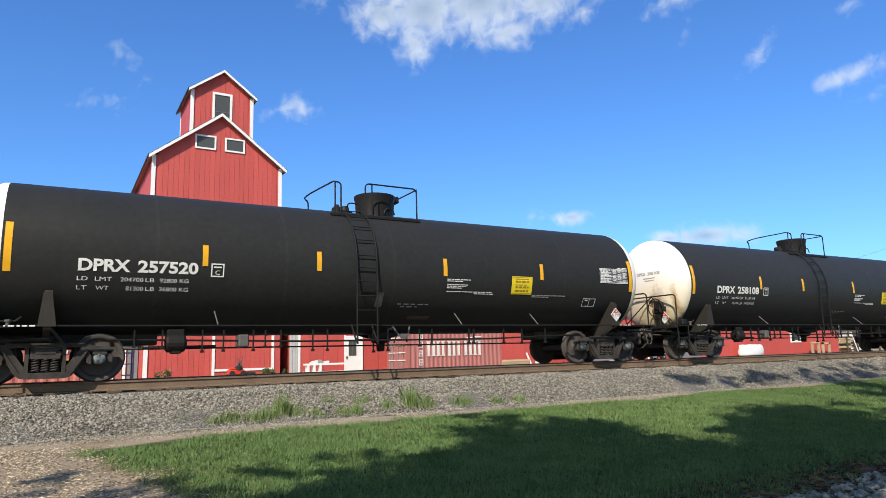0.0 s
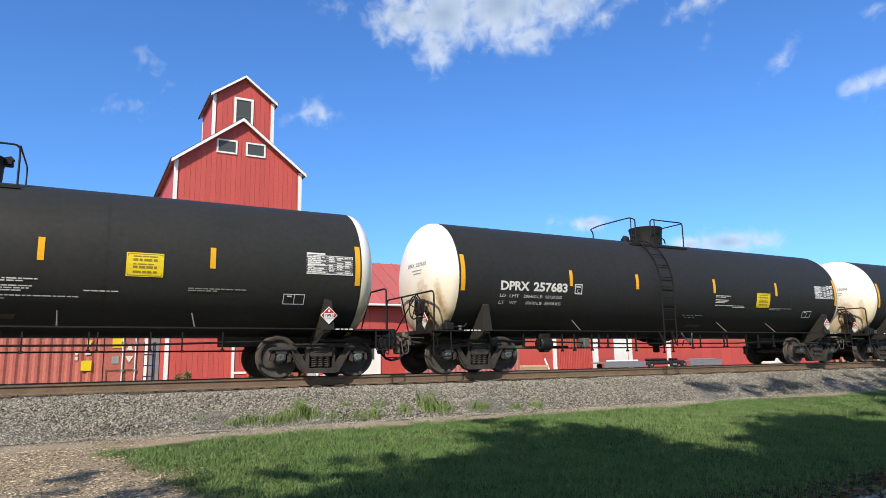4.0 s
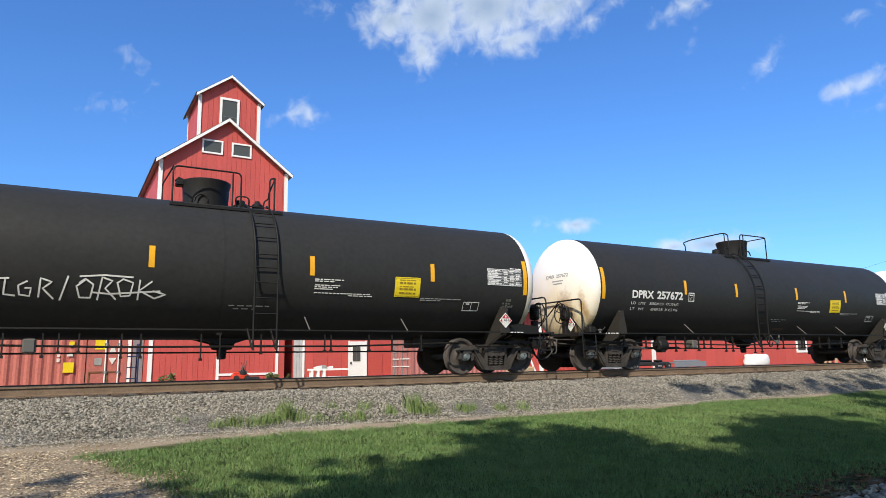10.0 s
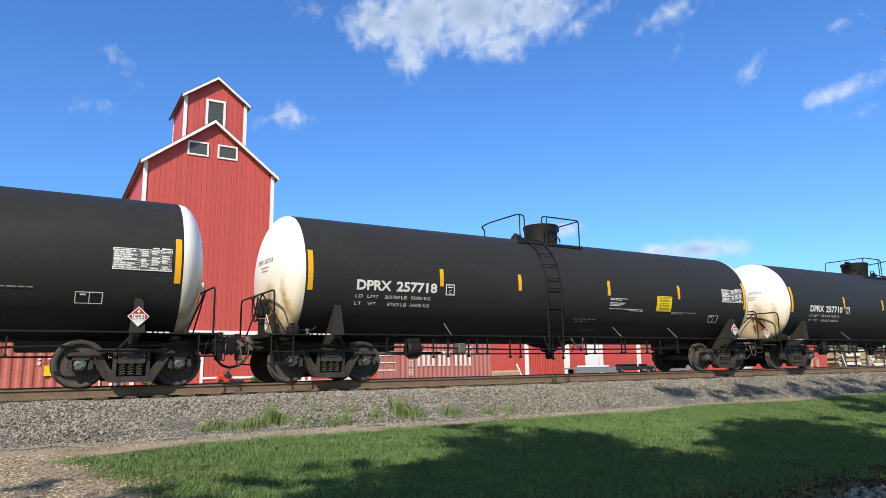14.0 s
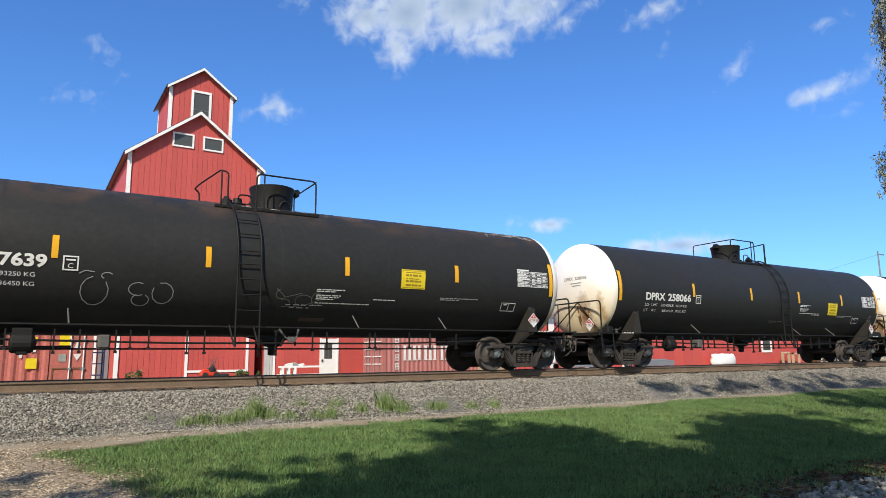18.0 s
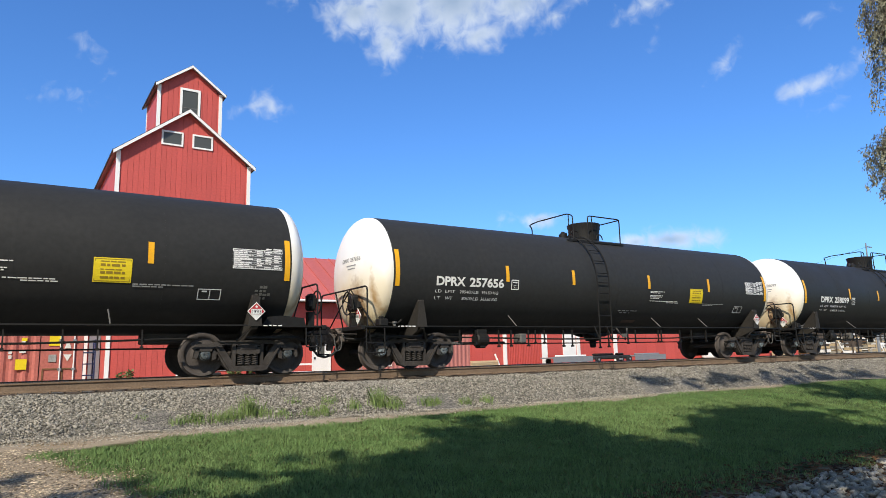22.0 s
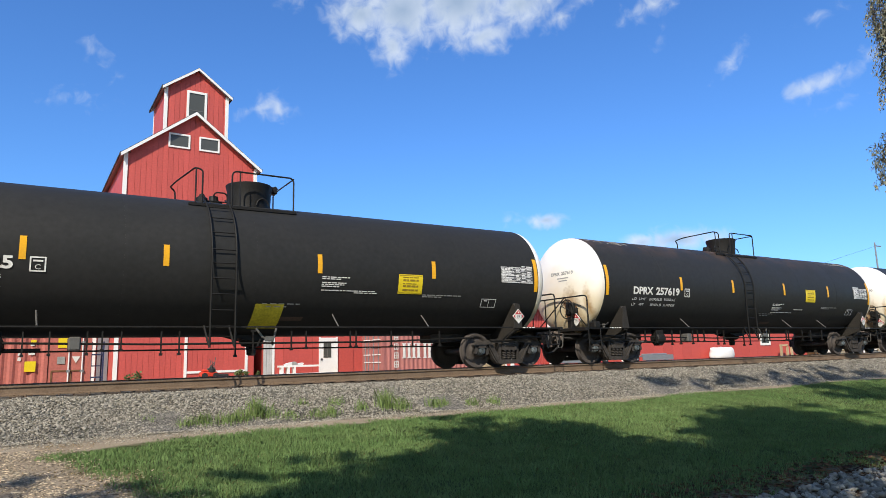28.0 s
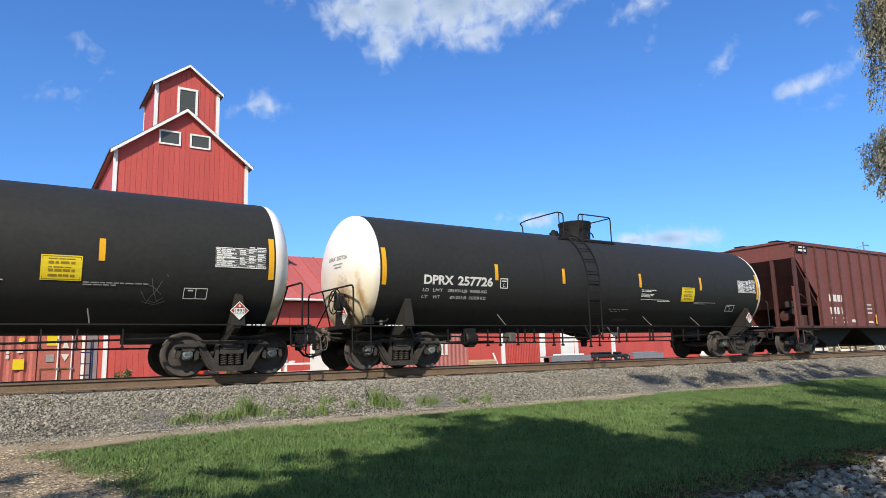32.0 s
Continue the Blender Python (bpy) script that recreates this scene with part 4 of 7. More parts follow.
def top_fittings(car, m):
    """Manway, valves, walkway and its rails; m is 1 or -1 for the two ways round."""
    X = lambda x: m * x
    W = 3.73
    dome = part("manway", lathe(bmesh.new(), [(3.80, 0.50), (3.88, 0.49), (4.30, 0.51), (4.42, 0.54), (4.455, 0.545), (4.47, 0.53), (4.475, 0.2), (4.475, 0)], "z", 28, (X(0.18), 0, 0)), M_FITTING, car, "black manway housing with a hinged lid", 2)
    bm = bmesh.new()
    x0, x1 = sorted((X(0.58), X(0.84)))
    box(bm, x0, x1, -0.12, 0.12, 4.34, 4.45, 0.02)
    part("hinge", bm, M_FITTING, dome)
    bm = bmesh.new()
    prism(bm, [(X(0.62), 4.38), (X(0.62), 4.47), (X(0.80), 4.53), (X(0.86), 4.46), (X(0.74), 4.40)], -0.10, 0.06)
    part("lid_latch", bm, M_FITTING, dome)
    bm = bmesh.new()
    tube(bm, [(X(0.36) + 0.14 * math.cos(a), -0.50, 3.92 + 0.16 * math.sin(a)) for a in (math.pi * k / 8 for k in range(9))], 0.02, 5)
    part("housing_port", bm, M_FITTING, dome)
    part("valve", lathe(bmesh.new(), [(3.8, 0.2), (4.02, 0.2), (4.04, 0.12), (4.16, 0.1), (4.18, 0.0)], "z", 14, (X(-0.62), 0.1, 0)), M_FITTING, car, "", 2)
    part("valve", lathe(bmesh.new(), [(3.8, 0.13), (4.02, 0.13), (4.06, 0.08), (4.12, 0.05), (4.12, 0)], "z", 12, (X(-0.95), -0.2, 0)), M_FITTING, car, "", 2)
    part("guard_loop", tube(bmesh.new(), arc([(X(-0.42), -0.35, 3.80), (X(-0.42), -0.35, 4.16), (X(-0.72), -0.35, 4.16), (X(-0.72), -0.35, 3.80)], 0.1), 0.018, 6), M_FITTING, car)
    # walkway frame and grating
    for y in (-0.86, -0.56, 0.56, 0.86):
        a, b = sorted((X(-1.36), X(1.05)))
        part("walkway_bar", B(a, b, y - 0.02, y + 0.02, W - 0.03, W + 0.03), M_FITTING, car)
    for s in (-1, 1):
        bm = bmesh.new()
        for k in range(16):
            x = X(-1.32 + k * 0.155)
            y0, y1 = sorted((s * 0.56, s * 0.86))
            box(bm, x - 0.012, x + 0.012, y0, y1, W, W + 0.025)
        part("walkway_grating", bm, M_FITTING, car, "black steel grating walkway on top of the tank")
    for x in (-1.2, -0.2, 0.9):
        for s in (-1, 1):
            y0, y1 = sorted((s * 0.55, s * 0.84))
            part("walkway_bracket", B(X(x) - 0.03, X(x) + 0.03, y0, y1, 3.62, W - 0.02), M_FITTING, car)
    # rails: a loop on the near side, end rails across the tank
    T = 4.58
    part("handrail", tube(bmesh.new(), arc([(X(-0.43), -0.8, W), (X(-0.43), -0.8, T), (X(1.0), -0.8, T), (X(1.0), -0.8, W)], 0.12), 0.02, 7), M_FITTING, car)
    part("rail_post", tube(bmesh.new(), [(X(-0.25), -0.8, W), (X(-0.25), -0.8, T)], 0.018, 6), M_FITTING, car)
    part("handrail", tube(bmesh.new(), arc([(X(-1.07), -0.8, W), (X(-1.07), -0.8, T - 0.05), (X(-1.22), -0.72, T), (X(-1.40), 0.5, T - 0.05), (X(-1.47), 0.8, T - 0.12), (X(-1.36), 0.8, T - 0.2), (X(-1.32), 0.8, W)], 0.12), 0.02, 7), M_FITTING, car)
    part("rail_post", tube(bmesh.new(), [(X(-1.2), -0.75, W), (X(-1.2), -0.75, T)], 0.018, 6), M_FITTING, car)
    part("cross_rail", tube(bmesh.new(), arc([(X(1.0), -0.80, T - 0.02), (X(1.02), 0.80, T - 0.02), (X(1.02), 0.80, W)], 0.1), 0.018, 6), M_FITTING, car)


def car_end(car, e, brake):
    """One end of a tank car: stub sill, deck, end rail, steps, coupler, hose and, at one end, the hand brake."""
    X = lambda x: e * x
    def bx(bm, x0, x1, *q):
        a, b = sorted((X(x0), X(x1)))
        return box(bm, a, b, *q)
    part("stub_sill", bx(bx(bmesh.new(), 5.0, 8.62, -0.30, 0.30, 0.70, 1.02, 0.02), 8.56, 8.66, -0.36, 0.36, 0.64, 1.06, 0.02), M_STEEL, car)
    # saddle web with its face plate
    x0, x1 = sorted((X(6.95), X(7.07)))
    for s in (-1, 1):
        bm = bmesh.new()
        prism(bm, [(s * 1.47, 0.98), (s * 1.50, 1.06), (s * 1.47, 1.60), (s * 1.40, 1.70), (s * 1.25, 1.52), (s * 0.7, 1.06), (s * 0.3, 0.86), (s * 0.3, 0.74), (s * 0.9, 0.76)], x0, x1, "x")
        part("saddle", bm, M_SADDLE, car, "dark steel saddle web holding up the tank")
    for s in (-1, 1):
        a, b = sorted((X(6.93), X(7.09)))
        bm = bmesh.new()
        prism(bm, [(X(6.86), 1.03), (X(7.16), 1.03), (X(7.09), 1.66), (X(6.96), 1.70)], *sorted((s * 1.505, s * 1.475)))
        part("face_plate", bm, M_SADDLE, car)
        part("brace", tube(bmesh.new(), [(X(6.95), s * 1.46, 1.0), (X(6.72), s * 1.2, 0.72)], 0.03, 5), M_SADDLE, car)
    # deck
    bm = bx(bmesh.new(), 7.50, 8.62, -1.46, 1.46, 1.015, 1.05)
    bx(bm, 8.54, 8.64, -1.48, 1.48, 0.96, 1.06, 0.01)
    part("end_deck", bm, M_FITTING, car, "steel end platform with a crossover step")
    part("stencil", bars_flat([(X(7.12) + d, X(7.12) + d + w) for d, w in ((0.0 if e > 0 else -0.55, 0.03), (0.07 if e > 0 else -0.48, 0.09), (0.20 if e > 0 else -0.35, 0.05), (0.28 if e > 0 else -0.27, 0.08), (0.39 if e > 0 else -0.16, 0.09))], -1.487, 1.03, 1.055), M_LETTER, car)
    # end rail across the car, with slanting braces
    part("end_rail", tube(bmesh.new(), arc([(X(8.45), -1.40, 1.03), (X(8.45), -1.40, 2.0), (X(8.45), 1.40, 2.0), (X(8.45), 1.40, 1.03)], 0.14), 0.022, 7), M_FITTING, car)
    part("rail_brace", tube(bmesh.new(), [(X(8.45), -0.45, 2.0), (X(8.0), -0.95, 1.04)], 0.018, 6), M_FITTING, car)
    part("rail_brace", tube(bmesh.new(), [(X(8.45), 0.45, 2.0), (X(8.0), 0.95, 1.04)], 0.018, 6), M_FITTING, car)
    part("rail_brace", tube(bmesh.new(), [(X(8.45), -0.45, 2.0), (X(8.45), 0.9, 1.04)], 0.018, 6), M_FITTING, car)
    # sill step
    low, back = (0.58, 8.17) if e > 0 else (0.42, 8.02)
    for s in (-1, 1):
        part("sill_step", tube(bmesh.new(), arc([(X(8.50), s * 1.44, 1.0), (X(8.50), s * 1.46, low), (X(back), s * 1.46, low), (X(back), s * 1.44, 1.0)], 0.05), 0.018, 6), M_FITTING, car)
        part("step_rung", tube(bmesh.new(), [(X(8.50), s * 1.46, low + 0.24), (X(back), s * 1.46, low + 0.24)], 0.012, 5), M_FITTING, car)
    part("coupler", coupler_bm(e, PITCH / 2), M_COUPLER, car, "dark rusty knuckle coupler")
    part("cut_lever", tube(bmesh.new(), arc([(X(8.72), -1.35, 0.86), (X(8.72), -0.35, 0.90), (X(8.9), -0.1, 0.98)], 0.1), 0.016, 5), M_STEEL, car)
    part("air_hose", tube(bmesh.new(), [(X(8.62), -0.42, 0.78), (X(8.68), -0.42, 0.66), (X(8.78), -0.38, 0.50), (X(8.90), -0.34, 0.39), (X(9.07), -0.30, 0.345)], 0.028, 7), M_RUBBER, car, "sagging black air hose")
    # castings, pipes and valves on and below the deck
    if e > 0 and brake:
        bm = bmesh.new()
        prism(bm, [(7.20, 1.05), (8.20, 1.05), (8.16, 1.22), (7.62, 1.27), (7.34, 1.24)], -1.34, -1.02)
        part("deck_casting", bm, M_FITTING, car)
    elif e < 0:
        part("deck_casting", bx(bx(bmesh.new(), 7.82, 8.06, -1.28, -1.02, 1.05, 1.24, 0.03), 7.9, 8.02, -1.2, -1.1, 1.24, 1.30, 0.02), M_FITTING, car)
        part("deck_pipe", tube(bmesh.new(), arc([(X(7.85), -1.15, 1.14), (X(7.5), -1.18, 1.14), (X(7.42), -1.2, 1.22)], 0.05), 0.022, 6), M_FITTING, car)
        part("deck_valve", lathe(bmesh.new(), [(1.05, 0.04), (1.12, 0.04), (1.13, 0.06), (1.17, 0.06), (1.18, 0.0)], "z", 10, (X(7.62), -1.2, 0)), M_DIM_STEEL, car)
    part("train_line", tube(bmesh.new(), arc([(X(6.9), -1.22, 0.80), (X(8.0), -1.24, 0.80), (X(8.3), -0.9, 0.74), (X(8.6), -0.5, 0.78)], 0.12), 0.034, 7), M_FITTING, car)
    part("angle_cock", bx(bx(bmesh.new(), 8.60, 8.76, -0.50, -0.36, 0.70, 0.84, 0.02), 8.64, 8.70, -0.52, -0.38, 0.84, 0.92, 0.01), M_COUPLER, car)
    part("striker_casting", bx(bx(bmesh.new(), 8.62, 8.72, -0.22, 0.22, 0.68, 1.04, 0.03), 8.64, 8.72, -0.34, -0.24, 0.80, 0.98, 0.02), M_COUPLER, car, "rusty striker casting round the coupler shank")
    part("uncoupling_loop", tube(bmesh.new(), arc([(X(8.74), -0.62, 0.90), (X(8.78), -0.62, 0.52), (X(8.88), -0.56, 0.48), (X(8.92), -0.52, 0.84), (X(8.96), -0.3, 0.95)], 0.05), 0.014, 5), M_DIM_STEEL, car)
    part("hanger_bar", tube(bmesh.new(), [(X(8.40), -1.36, 1.02), (X(8.30), -1.30, 0.62)], 0.016, 5), M_FITTING, car)
    for s in (-1, 1):
        part("brake_rigging", tube(bmesh.new(), arc([(X(7.9), s * 0.62, 0.92), (X(8.1), s * 0.70, 0.62), (X(7.6), s * 0.80, 0.5)], 0.08), 0.022, 5), M_STEEL, car)
    if brake:
        part("brake_wheel", tube(bmesh.new(), [(X(8.68), -0.78 + 0.28 * math.cos(a), 1.62 + 0.28 * math.sin(a)) for a in (2 * math.pi * k / 20 for k in range(21))], 0.018, 6), M_FITTING, car)
        bm = bmesh.new()
        for k in range(4):
            a = k * math.pi / 2 + 0.4
            tube(bm, [(X(8.66), -0.78, 1.62), (X(8.68), -0.78 + 0.27 * math.cos(a), 1.62 + 0.27 * math.sin(a))], 0.013, 5)
        part("brake_spoke", bm, M_FITTING, car)
        bm = bx(bmesh.new(), 8.44, 8.62, -0.94, -0.62, 1.42, 1.82, 0.05)
        bx(bm, 8.40, 8.50, -0.98, -0.86, 1.50, 1.66, 0.02)
        bx(bm, 8.44, 8.60, -0.86, -0.70, 1.05, 1.4, 0.01)
        part("brake_housing", bm, M_FITTING, car, "hand brake gear housing")


def bars_flat(spans, y, z0, z1):
    bm = bmesh.new()
    for a, b in spans:
        bm.faces.new([bm.verts.new(p) for p in ((a, y, z0), (b, y, z0), (b, y, z1), (a, y, z1))])
    return bm


def placard(car, centre, axis):
    """A hazard diamond: red over white, with its number."""
    cx, cy, cz = centre
    h = 0.195

    def place(a, b, off):
        return Vector((cx + a, cy - off, cz + b)) if axis == "y" else Vector((cx - off, cy - a, cz + b))

    def poly(pts, off):
        bm = bmesh.new()
        bm.faces.new([bm.verts.new(place(a, b, off)) for a, b in pts])
        return bm
    bm = bmesh.new()
    lo = [bm.verts.new(place(a, b, 0.0)) for a, b in ((-h, 0), (0, -h), (h, 0), (0, h))]
    hi = [bm.verts.new(place(a, b, 0.012)) for a, b in ((-h, 0), (0, -h), (h, 0), (0, h))]
    bm.faces.new(lo[::-1])
    bm.faces.new(hi)
    for i in range(4):
        bm.faces.new((lo[i], lo[(i + 1) % 4], hi[(i + 1) % 4], hi[i]))
    pl = part("placard", bm, M_LETTER, car, "red and white hazard diamond")
    k = h - 0.022
    part("red_field", poly([(-k, 0.0), (-k + 0.066, -0.066), (k - 0.066, -0.066), (k, 0.0), (0, k)], 0.016), M_PLACARD, pl)
    part("number_panel", poly([(-0.115, -0.062), (0.115, -0.062), (0.115, 0.05), (-0.115, 0.05)], 0.020), M_LETTER, pl)
    part("lettering", word_bm("1993", -0.10, 0.10, -0.045, 0.082, lambda x, z: place(x, z, 0.024)), M_INK, pl)
    part("flame_symbol", poly([(-0.018, 0.075), (0.018, 0.075), (0.026, 0.10), (0.0, 0.135), (-0.026, 0.10)], 0.020), M_LETTER, pl)


def build_tank_car(m, low=False):
    """One tank car; m = 1 has its ladder west of the manway, m = -1 stands the other way round; low: the older decal layout."""
    car = thing("tank_car", "black cylindrical tank car with white ends", "tank car", group="tank cars of the train")
    shell = part("shell", lathe(bmesh.new(), [(-HALF, R - 0.01), (-HALF + 0.01, R), (HALF - 0.01, R), (HALF, R - 0.01)], "x", 72, (0, 0, ZC)), M_JACKET, car, "smooth black jacketed tank shell", 2)
    for x in (-5.2, -2.6, 0.0, 2.6, 5.2):
        part("jacket_seam", lathe(bmesh.new(), [(x - 0.03, R - 0.01), (x - 0.03, R + 0.003), (x + 0.03, R + 0.003), (x + 0.03, R - 0.01)], "x", 48, (0, 0, ZC)), M_JACKET, shell, "", 2)
    for e in (-1, 1):
        prof = [(e * (HALF + 0.005), R - 0.006), (e * (HALF + 0.05), R - 0.008)]
        for k in range(1, 13):
            a = radians(90 * k / 12)
            prof.append((e * (HALF + 0.05 + 0.55 * math.sin(a)), (R - 0.008) * math.cos(a)))
        head = part("head", lathe(bmesh.new(), prof, "x", 56, (0, 0, ZC)), M_WHITE_HEAD, car, "white dished tank head with rust stains", 2)
        # rust runs below the end rail
        bm = bmesh.new()
        rr = random.Random(5 + e)
        for k in range(7):
            y, z, w, h = rr.uniform(-0.75, -0.25), rr.uniform(1.45, 1.9), rr.uniform(0.012, 0.05), rr.uniform(0.1, 0.36)
            pts = []
            for a, b in ((-w, 0), (-w * 0.6, -h * 0.6), (0, -h), (w * 0.6, -h * 0.6), (w, 0), (w * 0.5, h * 0.4), (-w * 0.5, h * 0.4)):
                yy, zz = y + a, z + b - ZC
                q = max(0.0, 1 - (yy * yy + zz * zz) / (R - 0.008) ** 2)
                pts.append(bm.verts.new((e * (HALF + 0.054 + 0.55 * math.sqrt(q)), yy, z + b)))
            bm.faces.new(pts)
        part("rust_run", bm, M_RUST, head)
        if e < 0:
            for y0, y1, z in ((-0.56, -0.10, 2.60), (-0.52, -0.16, 2.52)):
                part("end_print", bar_on_head(e, y0, y1, z, z + 0.03), M_DIM, head)
        part("end_strip", patch(e * 7.69 - 0.06, e * 7.69 + 0.06, 2.02, 2.92, 0.010, 6), M_YELLOW, car, "long yellow reflective strip")
    xs = (-4.27, -1.40, 1.87, 4.90) if m < 0 else (-4.32, -1.58, 1.52, 4.54) if low else (-4.30, -1.87, 1.38, 4.39)
    for x in xs:
        part("reflective_strip", patch(x - 0.055, x + 0.055, 2.25, 2.68, 0.010, 4), M_YELLOW, car)
    # stencils and decals
    q = part("clearance_mark", bars(frame_rects(-4.18, -3.92, 2.04, 2.31, 0.025) + [(-4.13, -3.97, 2.22, 2.25)]), M_LETTER, car)
    part("lettering", word_bm("C", -4.095, -4.005, 2.085, 0.09, on_shell(0.014)), M_LETTER, q)
    dx = 0.0 if m > 0 else 0.5
    tx, dz, px, pz = (-0.62, -0.26, -0.46, 0.17) if low else (dx, 0.0, dx, 0.0)
    rows = []
    for i, (z, w, h) in enumerate(((2.165, 0.70, 0.022), (2.125, 0.50, 0.022), (2.04, 0.60, 0.022), (2.00, 0.55, 0.022), (1.96, 0.45, 0.022), (1.875, 1.35, 0.020), (1.835, 0.0, 0.02))):
        if w:
            rows += text_bars(1.44 + tx, 1.44 + tx + w, z + dz, h, 40 + i, 0.018)
    rows += text_bars(2.25 + dx, 2.85 + dx, 1.835 + dz * 0.4, 0.02, 50, 0.018)
    part("small_print", bars(rows), M_LETTER, car)
    part("small_print", bars(text_bars(4.1 + dx, 5.25 + dx, 1.835, 0.022, 61, 0.02) + text_bars(4.1 + dx, 4.7 + dx, 1.795, 0.022, 62, 0.02)), M_DIM, car)
    p0, p1, q0 = 3.40 + px, 4.07 + px, 1.86 + pz
    dec = part("notice_decal", patch(p0, p1, q0, q0 + 0.46, 0.010, 4), M_LEMON, car, "bright yellow notice decal")
    rr = frame_rects(p0 + 0.02, p1 - 0.02, q0 + 0.02, q0 + 0.44, 0.01)
    for i, (z, h) in enumerate(((0.38, 0.02), (0.30, 0.045), (0.23, 0.02), (0.16, 0.045), (0.07, 0.04))):
        rr += text_bars(p0 + 0.12, p1 - 0.12, q0 + z, h, 70 + i, 0.02)
    part("print", bars(rr, 0.014), M_DIM_INK, dec)
    p0, p1 = 6.50, 7.57
    panel = part("data_panel", patch(p0, p1, 2.24, 2.66, 0.010, 4), M_GREY_DECAL, car, "grey stencilled data table")
    rr = frame_rects(p0, p1, 2.24, 2.66, 0.014)
    for i in range(9):
        z = 2.272 + i * 0.042
        rr += text_bars(p0 + 0.02, p0 + (0.43, 0.34, 0.41, 0.22, 0.42, 0.37, 0.43, 0.31, 0.40)[i], z, 0.024, 90 + i, 0.012)
        rr += [(p0 + 0.01, p1 - 0.01, z - 0.013, z - 0.008)]
        for k in range(3):
            c = p0 + 0.50 + k * 0.19
            if (i * 7 + k * 3) % 5:
                rr += text_bars(c, c + 0.15, z, 0.022, 190 + i * 5 + k, 0.014)
    rr += [(p0 + 0.01, p1 - 0.01, 2.430, 2.440)]
    rr += [(p0 + u, p0 + u + 0.012, 2.25, 2.65) for u in (0.475, 0.665, 0.855)]
    rr += [(p0, p0 + 0.42, 2.675, 2.71)] if low else [(p1 - 0.36, p1 - 0.24, 2.675, 2.70), (p1 - 0.20, p1, 2.675, 2.70)]
    part("table_print", bars(rr, 0.014), M_TABLE, panel)
    if m < 0:
        q = random.Random(77)
        part("sticker_cluster", bars([(7.02 + 0.09 * (k % 4) + q.uniform(-0.01, 0.01), 7.02 + 0.09 * (k % 4) + q.uniform(0.05, 0.08), 1.62 + 0.075 * (k // 4), 1.62 + 0.075 * (k // 4) + q.uniform(0.04, 0.06)) for k in (1, 2, 4, 5, 6, 7, 8, 9, 10, 13, 14)]), M_STICKER, car, "cluster of small grey stickers")
    u = 5.84 if m < 0 else 6.04 if low else 5.92
    part("test_mark", bars(frame_rects(u, u + 0.47, 1.585, 1.80, 0.016) + [(u + 0.235, u + 0.25, 1.60, 1.79), (u + 0.08, u + 0.18, 1.735, 1.765)]), M_TABLE, car)
    part("faded_mark", bars(text_bars(0.15, 1.0, 1.56, 0.02, 33, 0.05) + text_bars(0.25, 0.7, 1.50, 0.02, 34, 0.05)), M_DIM, car)
    # running edge and straps
    for s in (-1, 1):
        bm = bmesh.new()
        prism(bm, [(s * 1.435, 1.062), (s * 1.48, 1.062), (s * 1.48, 1.032), (s * 1.435, 1.032)], -7.6, 7.6, "x")
        part("side_angle", bm, M_FITTING, car)
        for x in (-4.02, 1.84, 4.23):
            part("strap", tube(bmesh.new(), [(x, s * 1.13, 1.36), (x + 0.02, s * 1.45, 1.06)], 0.016, 5), M_DIM_STEEL, car)
    ladder(car, *((-1.0, -0.5) if m > 0 else (0.60, 1.09)), m)
    top_fittings(car, m)
    car_end(car, -1, m > 0)
    car_end(car, 1, m < 0)
    placard(car, (7.02, -1.52, 1.34), "y")
    placard(car, (-8.48, -0.95, 1.30), "x")
    # underside
    part("brake_pipe", tube(bmesh.new(), [(-6.0, -0.85, 0.80), (-2.0, -0.9, 0.72), (3.0, -0.9, 0.72), (6.0, -0.85, 0.80)], 0.022, 6), M_FITTING, car)
    part("brake_rod", tube(bmesh.new(), [(-6.2, -0.3, 0.62), (6.2, -0.3, 0.60)], 0.018, 6), M_FITTING, car)
    part("bottom_outlet", lathe(bmesh.new(), [(0.46, 0.06), (0.48, 0.10), (0.66, 0.11), (0.68, 0.22), (0.95, 0.36)], "z", 16, (0.3, 0, 0)), M_FITTING, car, "", 2)
    for s in (-1, 1):
        bm = bmesh.new()
        prism(bm, [(-0.35, 0.92), (0.85, 0.92), (0.62, 0.84), (0.5, 0.80), (0.1, 0.80), (-0.05, 0.84)], *sorted((s * 0.34, s * 0.28)))
        part("skid", bm, M_FITTING, car)
    if m > 0:
        valve = part("outlet_lever", tube(bmesh.new(), [(0.02, -1.30, 1.02), (0.16, -1.32, 0.84), (0.30, -1.34, 0.76), (0.40, -1.34, 0.82), (0.46, -1.32, 1.02)], 0.024, 6), M_DIM_STEEL, car, "worn grey lever of the bottom valve")
        part("lever_plate", B(0.20, 0.40, -1.36, -1.34, 0.74, 0.86, 0.02), M_DIM_STEEL, valve)
        part("lever_rod", tube(bmesh.new(), [(0.12, -1.30, 0.80), (0.06, -1.28, 0.64)], 0.018, 5), M_FITTING, valve)
        part("lever_rod", tube(bmesh.new(), [(0.38, -1.30, 0.80), (0.40, -1.28, 0.66)], 0.024, 5), M_FITTING, valve)
        part("weld_scuff", patch(0.55, 1.15, 1.22, 1.30, 0.006, 2, 0.3), M_RUST_THIN, car)
    bm = lathe(bmesh.new(), [(-4.92, 0.0), (-4.90, 0.16), (-4.86, 0.19), (-4.56, 0.19), (-4.52, 0.16), (-4.48, 0.05), (-4.48, 0)], "x", 16, (0, -0.75, 0.72))
    box(bm, -4.80, -4.60, -0.86, -0.60, 0.50, 0.60, 0.02)
